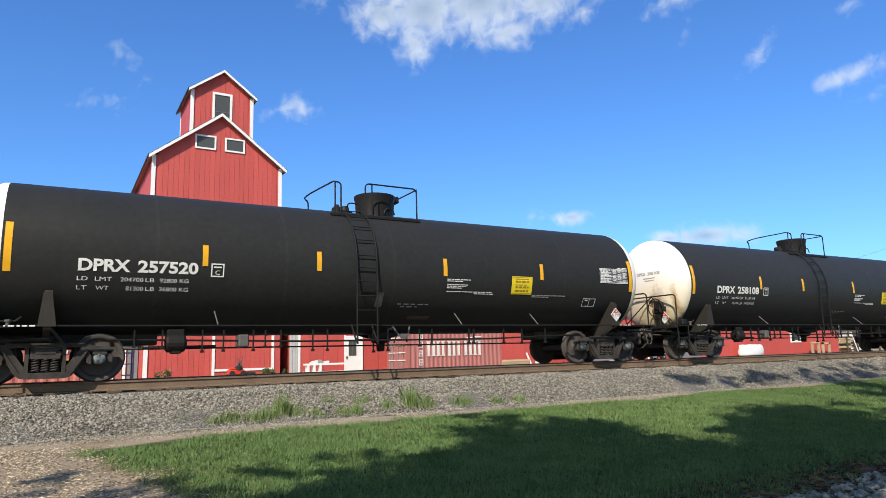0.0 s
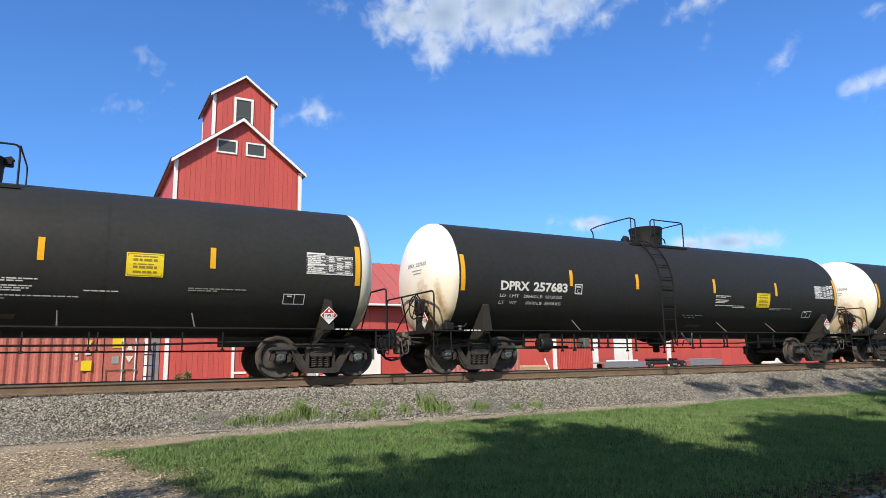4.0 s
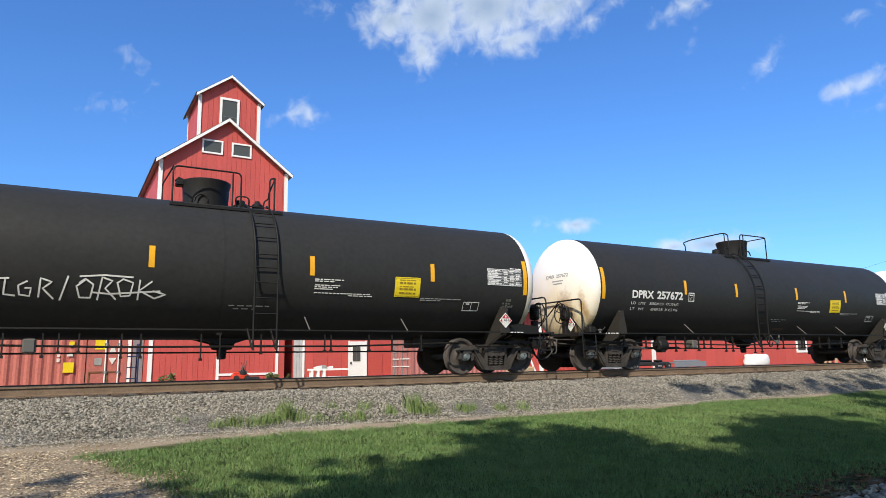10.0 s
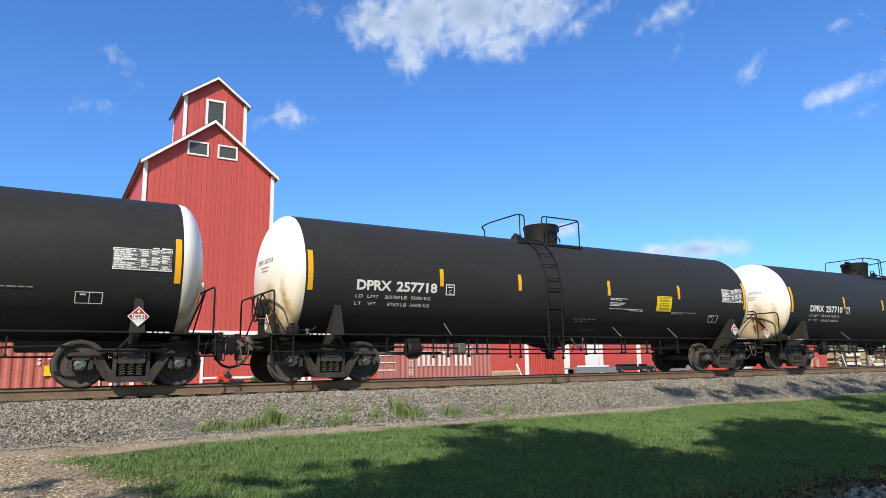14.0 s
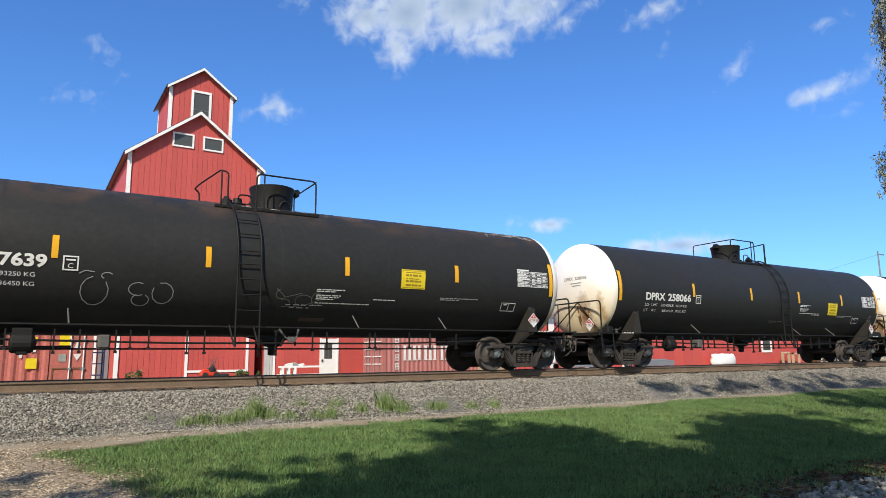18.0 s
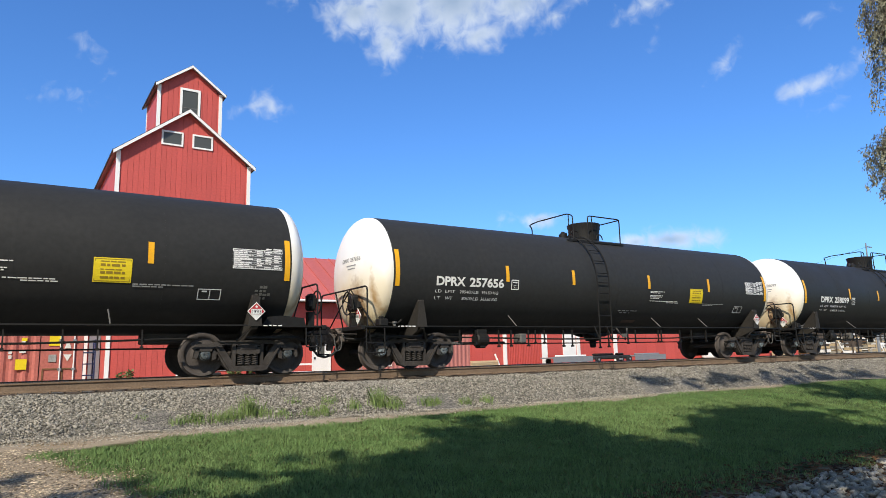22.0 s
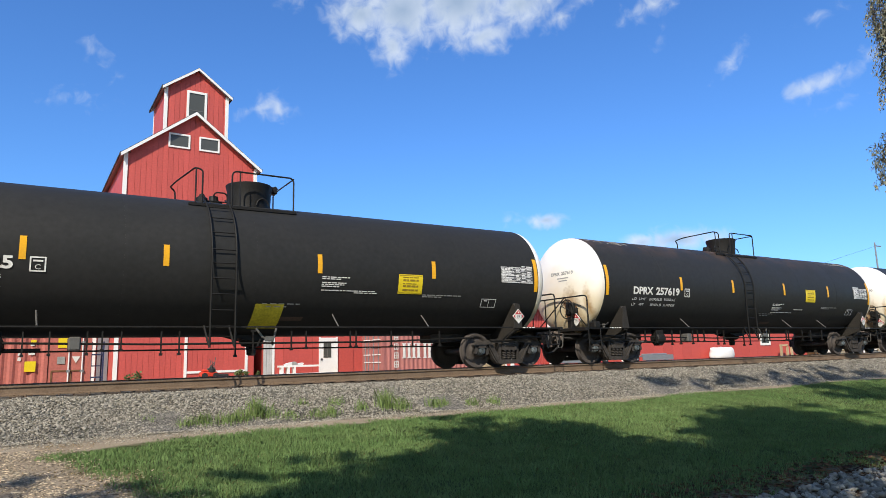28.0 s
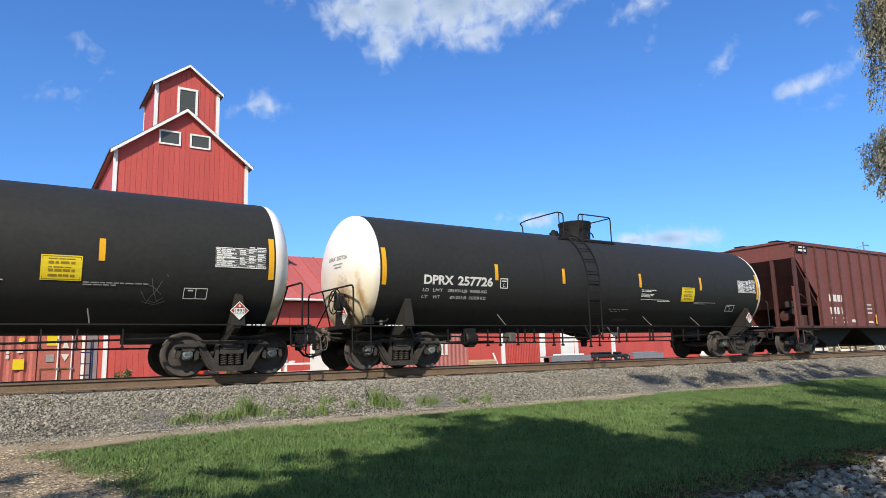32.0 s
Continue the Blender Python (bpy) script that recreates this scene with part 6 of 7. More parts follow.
def build_barn():
    barn = thing("barn", "tall narrow red barn with white trim and a cupola", "barn", pose(0, 0, YARD))
    barn.matrix_world = Matrix.Identity(4)
    x0, x1, y0, y1 = 3.96, 10.76, 37.0, 47.3
    xm, eave, ridge, slope = (x0 + x1) / 2, 11.35, 14.05, 0.775
    top = lambda u: ridge - abs(u - xm) * slope - 0.05
    core = bmesh.new()
    prism(core, [(x0, YARD), (x1, YARD), (x1, eave - 0.1), (xm, ridge - 0.1), (x0, eave - 0.1)], y0 + 0.03, y1)
    part("wall_core", core, M_RED, barn)
    boards(barn, x0 + 0.2, x1 - 0.2, y0, YARD, top, 0.262, kinks=(xm,))
    side = part("side_wall", B(x0, x0 + 0.03, y0 + 0.05, y1, YARD, eave - 0.1), M_RED, barn)
    boards(side, y0 + 0.25, y1 - 0.15, x0 - 0.02, YARD, lambda u: eave - 0.12, 0.4, "y")
    for x, low in ((x0, YARD), (x1, 2.2)):
        part("corner_trim", B(x - 0.095, x + 0.095, y0 - 0.045, y0 + 0.12, low, eave - 0.02), M_TRIM, barn, "white corner board")
    part("corner_board", B(x1 - 0.22, x1 + 0.12, y0 - 0.02, y0 + 0.12, YARD, 2.2), M_RED, barn)
    part("corner_trim", B(x0 - 0.04, x0 + 0.1, y1 - 0.2, y1 + 0.02, YARD, eave - 0.1), M_TRIM, barn)
    gable_roof(barn, x0 - 0.29, xm, x1 + 0.29, ridge - (xm - x0 + 0.29) * slope, ridge, y0 - 0.32, y1 + 0.3)
    window(barn, 6.0, 7.12, 11.97, 12.78, y0)
    window(barn, 7.60, 8.70, 11.97, 12.78, y0)
    # sliding door in a white frame, and the lower white rail
    for a in (7.28, 10.46):
        fr = part("door_jamb", B(a - 0.07, a + 0.07, y0 - 0.06, y0, YARD, 2.15), M_TRIM, barn, "white jamb of a wide red sliding door")
    part("door_rail", B(7.35, 10.4, y0 - 0.05, y0, -0.2, -0.08), M_TRIM, fr)
    part("wall_rail", B(4.2, 10.4, y0 - 0.05, y0 + 0.0, 2.16, 2.36), M_TRIM, barn, "white horizontal trim board")
    # wall lamp and a pipe bracket
    lamp = part("wall_lamp", B(6.80, 7.20, y0 - 0.05, y0, 4.30, 4.92, 0.02), M_TRIM, barn, "white wall lamp on a square plate")
    part("lamp_body", lathe(bmesh.new(), [(4.35, 0.05), (4.42, 0.10), (4.75, 0.10), (4.82, 0.05)], "z", 14, (7.0, y0 - 0.15, 0)), M_GALV, lamp)
    arm = part("pipe_bracket", tube(bmesh.new(), [(4.36, y0 - 0.2, 4.94), (5.32, y0 - 0.2, 4.98)], 0.025, 8), M_TRIM, barn, "pipe bracket with white joints on the wall")
    part("pipe", tube(bmesh.new(), [(5.34, y0 - 0.2, 5.02), (5.36, y0 - 0.2, 2.4)], 0.04, 8), M_RED, arm)
    part("drop_pipe", tube(bmesh.new(), [(4.42, y0 - 0.2, 4.9), (4.42, y0 - 0.2, 4.0)], 0.028, 8), M_TRIM, arm)
    for x, z in ((4.40, 4.94), (4.60, 4.95), (4.42, 4.0), (5.2, 4.97)):
        part("joint", B(x - 0.04, x + 0.04, y0 - 0.25, y0 - 0.15, z - 0.06, z + 0.05, 0.015), M_TRIM, arm)
    for x in (4.5, 5.36):
        part("standoff", B(x - 0.02, x + 0.02, y0 - 0.2, y0, 4.92, 4.96), M_TRIM, arm)
    # cupola astride the ridge
    c0, c1, cy0, cy1 = 5.88, 9.20, 37.6, 41.6
    cm, ce, cr, cs = (c0 + c1) / 2, 15.58, 16.92, 0.75
    core = bmesh.new()
    prism(core, [(c0, 12.2), (c1, 12.2), (c1, ce), (cm, cr - 0.06), (c0, ce)], cy0 + 0.03, cy1)
    cup = part("cupola", core, M_RED, barn, "red cupola with white corner boards")
    boards(cup, c0 + 0.2, c1 - 0.2, cy0, 12.3, lambda u: cr - abs(u - cm) * cs - 0.06, 0.262, kinks=(cm,))
    boards(cup, cy0 + 0.15, cy1 - 0.1, c0 - 0.02, 12.3, lambda u: ce - 0.02, 0.4, "y")
    for x in (c0, c1):
        part("corner_trim", B(x - 0.09, x + 0.09, cy0 - 0.04, cy0 + 0.1, 12.3, ce + 0.02), M_TRIM, cup)
    part("corner_trim", B(c0 - 0.04, c0 + 0.08, cy1 - 0.14, cy1 + 0.02, 12.3, ce), M_TRIM, cup)
    gable_roof(barn, c0 - 0.24, cm, c1 + 0.24, cr - (cm - c0 + 0.24) * cs, cr, cy0 - 0.28, cy1 + 0.28, 0.06, 0.12)
    window(barn, 6.97, 8.07, 13.6, 15.62, cy0, 0.13, True)


def panel_roof(parent, x0, x1, ya, za, yb, zb, width, mat=None):
    """A metal roof slope in upright-seamed panels from the eave (ya, za) to the ridge (yb, zb)."""
    n = round((x1 - x0) / width)
    w = (x1 - x0) / n
    L = math.hypot(yb - ya, zb - za)
    ny, nz = -(zb - za) / L, (yb - ya) / L
    if nz < 0:
        ny, nz = -ny, -nz
    bm = bmesh.new()
    prism(bm, [(ya, za), (yb, zb), (yb + ny * 0.04, zb + nz * 0.04), (ya + ny * 0.04, za + nz * 0.04)], 0, w - 0.02, "x")
    prism(bm, [(ya + ny * 0.02, za + nz * 0.02), (yb + ny * 0.02, zb + nz * 0.02), (yb + ny * 0.11, zb + nz * 0.11), (ya + ny * 0.11, za + nz * 0.11)], w - 0.05, w - 0.005, "x")
    me = mesh_of(bm, mat or M_REDROOF)
    for k in range(n):
        ob = new("roof_panel", me)
        ob.parent = parent
        ob.location = (x0 + k * w, 0, 0)


def build_west_shed():
    shed = thing("shed", "long red shed with a red standing-seam metal roof", "shed")
    part("wall", B(-26, 3.9, 40.0, 50.0, YARD, 5.0), M_RED, shed)
    boards(shed, -8, 3.9, 39.97, YARD, lambda u: 5.0, 0.42)
    bm = bmesh.new()
    prism(bm, [(39.35, 5.08), (45.2, 9.1), (51.0, 5.08), (51.0, 4.98), (45.2, 8.98), (39.35, 4.98)], -26.5, 3.9, "x")
    part("roof_deck", bm, M_DARKROOF, shed)
    panel_roof(shed, -26.5, 3.93, 39.3, 5.1, 45.2, 9.13, 1.0)
    part("gutter", tube(bmesh.new(), [(-26.5, 39.28, 5.05), (3.5, 39.28, 5.05)], 0.07, 8), M_TRIM, shed, "white gutter along the eave")
    part("roof_vent", lathe(bmesh.new(), [(7.3, 0.09), (7.75, 0.09), (7.78, 0.12), (7.85, 0.12), (7.88, 0)], "z", 12, (-1.75, 42.7, 0)), M_TRIM, shed, "white roof vent pipe")
    part("meter_box", B(2.2, 2.5, 39.85, 39.98, 4.2, 4.6, 0.02), M_GALV, shed)
    bm = bmesh.new()
    box(bm, 0.9, 2.5, 39.85, 39.97, 3.05, 3.30)
    box(bm, 3.1, 3.3, 39.85, 39.97, YARD, 3.0)
    part("white_trim", bm, M_TRIM, shed)
    part("side_door", B(3.38, 3.90, 39.86, 39.97, YARD, 2.2), M_GALV, shed, "grey service door with a white edge")


def build_east_building():
    hall = thing("store_building", "long low red building with white posts and a red metal roof", "building")
    x0, x1, y0 = 11.5, 66.0, 37.0
    part("wall", B(x0, x1, y0 + 0.03, 47.0, YARD, 3.6), M_RED, hall)
    boards(hall, x0 + 0.2, 16.9, y0, YARD, lambda u: 3.55, 0.9)
    boards(hall, 22.5, 28.8, y0, YARD, lambda u: 3.55, 0.9)
    boards(hall, 33.0, x1, y0, YARD, lambda u: 3.55, 1.2)
    bm = bmesh.new()
    prism(bm, [(36.35, 3.68), (42.0, 7.0), (47.6, 3.68), (47.6, 3.58), (42.0, 6.88), (36.35, 3.58)], x0 - 0.6, x1 + 0.5, "x")
    part("roof_deck", bm, M_DARKROOF, hall)
    panel_roof(hall, x0 - 0.6, x1 + 0.5, 36.3, 3.70, 42.0, 7.03, 1.0)
    part("gutter", tube(bmesh.new(), [(x0 - 0.5, 36.28, 3.66), (x1 + 0.4, 36.28, 3.66)], 0.07, 8), M_TRIM, hall, "white gutter along the eave")
    for k in range(3):
        part("corner_panel", B(x0 - 0.06 + k * 0.155, x0 + 0.08 + k * 0.155, y0 - 0.04, y0 + 0.1, YARD, 3.55), M_PALE, hall, "pale grey corrugated panel")
    part("corner_trim", B(x0 + 0.41, x0 + 0.54, y0 - 0.05, y0 + 0.1, YARD, 3.55), M_TRIM, hall)
    for x, w in ((28.93, 0.14), (32.55, 0.26), (35.95, 0.16), (39.95, 0.18)):
        part("white_post", B(x - w, x + w, y0 - 0.09, y0 + 0.0, YARD, 3.5), M_TRIM, hall, "white upright post")
    # white personnel door with a dark window
    door = part("door", B(14.70, 15.84, y0 - 0.07, y0 - 0.005, YARD, 1.62), M_TRIM, hall, "white door with a dark window")
    part("door_window", B(14.96, 15.44, y0 - 0.085, y0 - 0.072, 0.46, 1.30), M_GLASS, door)
    part("glazing_bar", B(15.19, 15.22, y0 - 0.095, y0 - 0.083, 0.46, 1.30), M_DIM_STEEL, door)
    for x in (14.70, 15.78):
        part("door_casing", B(x - 0.03, x + 0.07, y0 - 0.09, y0 - 0.072, YARD, 1.66), M_TRIM, door)
    part("door_handle", B(14.80, 14.88, y0 - 0.12, y0 - 0.07, 0.3, 0.42), M_INK, door)
    # roller door in ribbed panels
    for k in range(22):
        part("door_panel", B(29.12 + k * 0.148, 29.12 + k * 0.148 + 0.10, y0 - 0.06, y0 - 0.0, YARD, 3.2), M_RED, hall)
    part("white_panel", B(34.4, 35.7, y0 - 0.05, y0, 0.0, 2.2), M_TRIM, hall, "white boarded opening")
    window(hall, 58.3, 59.9, 0.62, 2.1, y0, 0.2)
    part("notice", B(20.7, 22.2, y0 - 0.06, y0, 2.4, 3.2), M_TRIM, hall)


def build_container(name_label, x0, x1, y0, mat, doors_west=False):
    """A steel freight container, its long side facing the track."""
    c = thing("shipping_container", name_label, "container")
    z0, z1, y1 = YARD - 0.05, YARD + 2.54, y0 + 2.44
    bm = bmesh.new()
    for x in (x0, x1 - 0.12):
        for y in (y0, y1 - 0.12):
            box(bm, x, x + 0.12, y, y + 0.12, z0, z1)
    for z in (z0, z1 - 0.12):
        for y in (y0, y1 - 0.1):
            box(bm, x0 + 0.12, x1 - 0.12, y, y + 0.1, z, z + 0.12)
        for x in (x0, x1 - 0.1):
            box(bm, x, x + 0.1, y0 + 0.12, y1 - 0.12, z, z + 0.12)
    part("frame", bm, mat, c, "steel corner posts and rails")
    part("roof", B(x0 + 0.1, x1 - 0.1, y0 + 0.1, y1 - 0.1, z1 - 0.06, z1 - 0.02), mat, c)
    return c, z0, z1, y1


def corrugated(x0, x1, y, z0, z1, mat, parent, pitch=0.278, axis="x", depth=0.036):
    bm = bmesh.new()
    n = round((x1 - x0) / pitch)
    p = (x1 - x0) / n
    line = []
    for k in range(n):
        a = x0 + k * p
        line += [(a, y), (a + p * 0.26, y), (a + p * 0.5, y + depth), (a + p * 0.76, y + depth)]
    line.append((x1, y))
    lo = [bm.verts.new((a, b, z0) if axis == "x" else (b, a, z0)) for a, b in line]
    hi = [bm.verts.new((a, b, z1) if axis == "x" else (b, a, z1)) for a, b in line]
    for i in range(len(line) - 1):
        bm.faces.new((lo[i], lo[i + 1], hi[i + 1], hi[i]))
    return part("corrugated_panel", bm, mat, parent)


def build_containers():
    # east: lettered box
    c, z0, z1, y1 = build_container("faded maroon shipping container with white lettering", 16.15, 22.25, 31.7, M_CONT2)
    corrugated(16.27, 22.13, 31.72, z0 + 0.12, z1 - 0.12, M_CONT2, c)
    part("back_panel", B(16.27, 22.13, y1 - 0.06, y1 - 0.02, z0 + 0.12, z1 - 0.12), M_CONT2, c)
    part("end_panel", B(22.17, 22.2, 31.82, y1 - 0.12, z0 + 0.12, z1 - 0.12), M_CONT2, c)
    part("floor", B(16.2, 22.2, 31.8, y1 - 0.1, z0 + 0.06, z0 + 0.14), M_TIE, c)
    # west end doors with lock rods
    for k, (a, b) in enumerate(((31.82, 33.0), (33.04, 34.0))):
        d = part("door", B(16.16, 16.20, a, b, z0 + 0.12, z1 - 0.12), M_CONT2, c)
        for y in (a + 0.3, b - 0.3):
            part("lock_rod", tube(bmesh.new(), [(16.12, y, z0 + 0.15), (16.12, y, z1 - 0.15)], 0.022, 6), M_GALV, d)
        for z in (0.1, 0.5, 0.9, 1.3):
            part("door_bar", B(16.11, 16.16, a + 0.1, b - 0.1, z, z + 0.05), M_TRIM, d)
    # the owner's mark, as plain bars
    marks = []
    for k, wide in enumerate((1, 1, 0, 1, 0, 0, 1)):
        a = 17.36 + (0.0, 0.60, 1.24, 1.60, 2.30, 2.62, 2.98)[k]
        for b in ((0.03, 0.33) if wide else (0.09,)):
            marks += [(a + b, a + b + 0.16, 0.34, 1.06), (a + b - 0.04, a + b + 0.20, 0.30, 0.345), (a + b - 0.04, a + b + 0.20, 1.055, 1.10)]
    for r in marks:
        part("mark_bar", flat_bars([r], 31.70), M_LETTER, c)
    rr = random.Random(4)
    for k in range(4):
        z = 1.22 - k * 0.47
        rows = [(16.86, 17.12, z + 0.30, z + 0.34), (16.86, 17.12, z + 0.02, z + 0.06), (16.97, 17.01, z + 0.0, z + 0.38), (16.86, 16.90, z + 0.06, z + 0.30), (17.08, 17.12, z + 0.06, z + 0.30), (16.9, 17.08, z + 0.15 + rr.uniform(0, 0.05), z + 0.21)]
        part("sign_bars", flat_bars(rows, 31.705), M_LETTER, c)
    for r in ((19.9, 20.3, 1.25, 1.31), (20.4, 20.9, 1.28, 1.35), (20.6, 20.8, 1.05, 1.12)):
        part("mark_bar", flat_bars([r], 31.70), M_LETTER, c)
    # west: box with a door leaf
    c, z0, z1, y1 = build_container("red shipping container with a door leaf and yellow labels", -4.3, 1.80, 23.0, M_CONT)
    corrugated(-4.18, 0.56, 23.02, z0 + 0.12, z1 - 0.12, M_CONT, c)
    part("back_panel", B(-4.18, 1.7, y1 - 0.06, y1 - 0.02, z0 + 0.12, z1 - 0.12), M_CONT, c)
    for x in (-4.26, 1.72):
        part("end_panel", B(x, x + 0.04, 23.12, y1 - 0.12, z0 + 0.12, z1 - 0.12), M_CONT, c)
    part("floor", B(-4.2, 1.7, 23.1, y1 - 0.1, z0 + 0.06, z0 + 0.14), M_TIE, c)
    part("door_post", B(0.56, 0.66, 22.99, 23.1, z0, z1), M_CONT, c)
    leaf = part("door", B(0.68, 1.68, 23.02, 23.06, z0 + 0.1, z1 - 0.1), M_CONT, c)
    for x in (1.20, 1.56):
        part("lock_rod", tube(bmesh.new(), [(x, 22.98, z0 + 0.1), (x, 22.98, z1 - 0.1)], 0.022, 6), M_TRIM, leaf)
        for z in (0.15, 1.0):
            part("rod_bracket", B(x - 0.05, x + 0.05, 22.96, 23.02, z, z + 0.07), M_GALV, leaf)
    for a, b in ((0.75, 1.15), (1.25, 1.6)):
        part("door_frame_bar", box(B(a, b, 23.0, 23.02, 0.18, 0.22), a, a + 0.04, 23.0, 23.02, -0.3, 0.18), M_RUST, leaf)
    part("label", B(0.90, 1.18, 23.0, 23.018, 0.88, 1.22), M_LEMON, leaf, "yellow label")
    part("label", B(0.90, 1.10, 23.0, 23.018, 0.40, 0.62), M_DIM, leaf)
    for out in ([(1.28, 0.62), (1.50, 0.62), (1.39, 0.42)], [(1.30, 0.80), (1.48, 0.80), (1.42, 0.98), (1.36, 0.98)]):
        part("label", prism(bmesh.new(), out, 23.0, 23.018), M_LETTER, leaf)
    part("label", B(0.08, 0.36, 22.985, 23.0, 0.20, 0.50), M_LEMON, c, "yellow label")
    for r in ((0.16, 0.32, 0.68, 0.78), (-0.10, -0.02, 0.52, 0.62), (-0.10, -0.02, 0.66, 0.74), (0.20, 0.30, 0.95, 1.02)):
        part("label", flat_bars([r], 22.99), M_LETTER, c)
    part("label", flat_bars([(0.20, 0.34, 1.02, 1.12)], 22.99), M_LEMON, c)


def build_yard_things():
    g = YARD
    # blue pallet cage beside the west container
    cage = thing("pallet_cage", "dark blue metal pallet cage beside the barn", "cage")
    for x in (2.62, 3.1):
        for y in (33.6, 34.4):
            part("post", B(x - 0.03, x + 0.03, y - 0.03, y + 0.03, g, 1.4), M_BLUE, cage)
    for z in (-0.2, 0.3, 0.8):
        part("shelf", B(2.6, 3.12, 33.58, 34.42, z, z + 0.05), M_BLUE, cage)
    # garden machine
    m = thing("garden_tiller", "small red garden machine with black handles", "machine")
    part("body", B(7.78, 8.62, 35.5, 36.1, g + 0.06, -0.12, 0.06), M_ORANGE, m)
    part("hood", B(7.86, 8.30, 35.56, 36.0, -0.14, 0.0, 0.05), M_ORANGE, m)
    part("engine", lathe(bmesh.new(), [(-0.16, 0.0), (-0.15, 0.22), (0.02, 0.24), (0.08, 0.1), (0.2, 0.06), (0.2, 0)], "z", 14, (8.32, 35.7, 0)), M_RUBBER, m, "", 2)
    part("skirt", B(8.60, 9.16, 35.5, 36.0, g + 0.05, -0.26, 0.03), M_RUBBER, m)
    for a, b in (((8.3, 35.5, 0.0), (8.16, 35.4, 0.52)), ((8.42, 35.7, 0.0), (8.5, 35.6, 0.6)), ((8.1, 35.6, -0.02), (8.42, 35.5, 0.36)), ((8.5, 35.5, -0.1), (8.28, 35.5, 0.44))):
        part("handle", tube(bmesh.new(), [a, b], 0.018, 5), M_DIM_STEEL, m)
    for x in (7.95, 8.5):
        for y in (35.46, 36.12):
            part("wheel", lathe(bmesh.new(), [(y - 0.04, 0.0), (y - 0.04, 0.14), (y + 0.04, 0.14), (y + 0.04, 0.0)], "y", 14, (x, 0, g + 0.14)), M_RUBBER, m)
    # white trestle and planks by the door
    t = thing("work_bench", "low white bench with boards stacked on it", "bench")
    part("plank", B(11.9, 14.5, 35.6, 36.0, -0.02, 0.08), M_TRIM, t)
    part("plank", B(11.8, 14.6, 35.5, 35.9, -0.44, -0.36), M_TRIM, t)
    for x in (12.0, 12.35, 12.7):
        part("leg", B(x, x + 0.1, 35.55, 35.95, g, 0.0), M_TRIM, t)
    for k, (x, w, h, d) in enumerate(((12.25, 0.34, 0.16, 0.10), (12.62, 0.30, 0.20, -0.06), (12.95, 0.26, 0.13, 0.12))):
        bm = bmesh.new()
        prism(bm, [(x, 0.082), (x + w, 0.082), (x + w + d * 0.6, 0.08 + h * 0.6), (x + w * 0.7 + d, 0.08 + h), (x + w * 0.2 + d, 0.08 + h * 0.85), (x - 0.02, 0.08 + h * 0.4)], 35.62, 35.95)
        sack = part("sack", bm, M_TARP if k != 1 else M_DIM, None)
        tagged(sack, "crumpled pale sack lying on the bench", "sack", "sacks on the bench")
    # lumber bundle
    lum = thing("lumber_bundle", "short bundle of pale sawn lumber", "lumber")
    for i in range(6):
        for k in range(3):
            part("board", B(25.0 + 0.02 * i, 27.05 + 0.03 * k, 35.4 + i * 0.15, 35.53 + i * 0.15, g + k * 0.13, g + 0.12 + k * 0.13), M_WOOD, lum)
    part("white_pipe", tube(bmesh.new(), [(27.3, 35.5, g), (27.0, 35.6, 0.35)], 0.06, 8), M_TRIM, lum)
    # flat trailers and low machines
    for i, (xa, xb, mat, lab) in enumerate(((31.6, 35.4, M_GALV, "low grey flat trailer beside the wall"), (39.9, 43.4, M_GALV, "grey-blue flat trailer beside the wall"))):
        tr = thing("flat_trailer", lab, "trailer", group="trailers in the yard")
        part("deck", B(xa, xb, 35.0, 36.4, -0.08, 0.02, 0.02), mat, tr)
        part("side_board", B(xa, xb, 34.95, 35.0, -0.34, 0.06), mat, tr)
        part("lid", B(xa + 1.2, xb - 0.4, 35.2, 36.2, 0.02, 0.16, 0.05), M_TRIM if i == 0 else mat, tr)
        for x in (xa + 0.7, xb - 0.7):
            for y in (35.1, 36.3):
                part("wheel", lathe(bmesh.new(), [(y - 0.08, 0.0), (y - 0.08, 0.2), (y + 0.08, 0.2), (y + 0.08, 0.0)], "y", 14, (x, 0, g + 0.2)), M_RUBBER, tr)
    for xa, xb in ((35.8, 38.6), (38.2, 39.7)):
        mc = thing("lawn_machine", "dark low machine parked by the wall", "machine", group="machines in the yard")
        part("body", B(xa, xb, 35.2, 36.2, -0.22, 0.06, 0.08), M_RUBBER, mc)
        part("hood", B(xa + 0.5, xb - 0.5, 35.4, 36.0, 0.04, 0.22, 0.08), M_FITTING, mc)
        for x in (xa + 0.3, xb - 0.3):
            part("wheel", lathe(bmesh.new(), [(35.05, 0.0), (35.05, 0.22), (35.25, 0.22), (35.25, 0.0)], "y", 14, (x, 0, g + 0.22)), M_RUBBER, mc)
            part("hub", lathe(bmesh.new(), [(35.0, 0.0), (35.02, 0.08), (35.06, 0.08)], "y", 10, (x, 0, g + 0.22)), M_GALV, mc)
    # tarpaulin heap
    bm = bmesh.new()
    bmesh.ops.create_icosphere(bm, subdivisions=3, radius=1.0)
    for v in bm.verts:
        k = 1 + 0.12 * noise.noise(v.co * 2.3)
        v.co = Vector((51.2 + max(-1.25, min(1.25, v.co.x * 1.5)) * k, 36.1 + v.co.y * 0.7, g + max(0.0, min(0.95, (v.co.z + 0.45) * 0.95)) * k))
    tp = new("tarpaulin_cover", mesh_of(bm, M_TARP, True))
    tagged(tp, "white tarpaulin thrown over a heap by the wall", "tarpaulin")
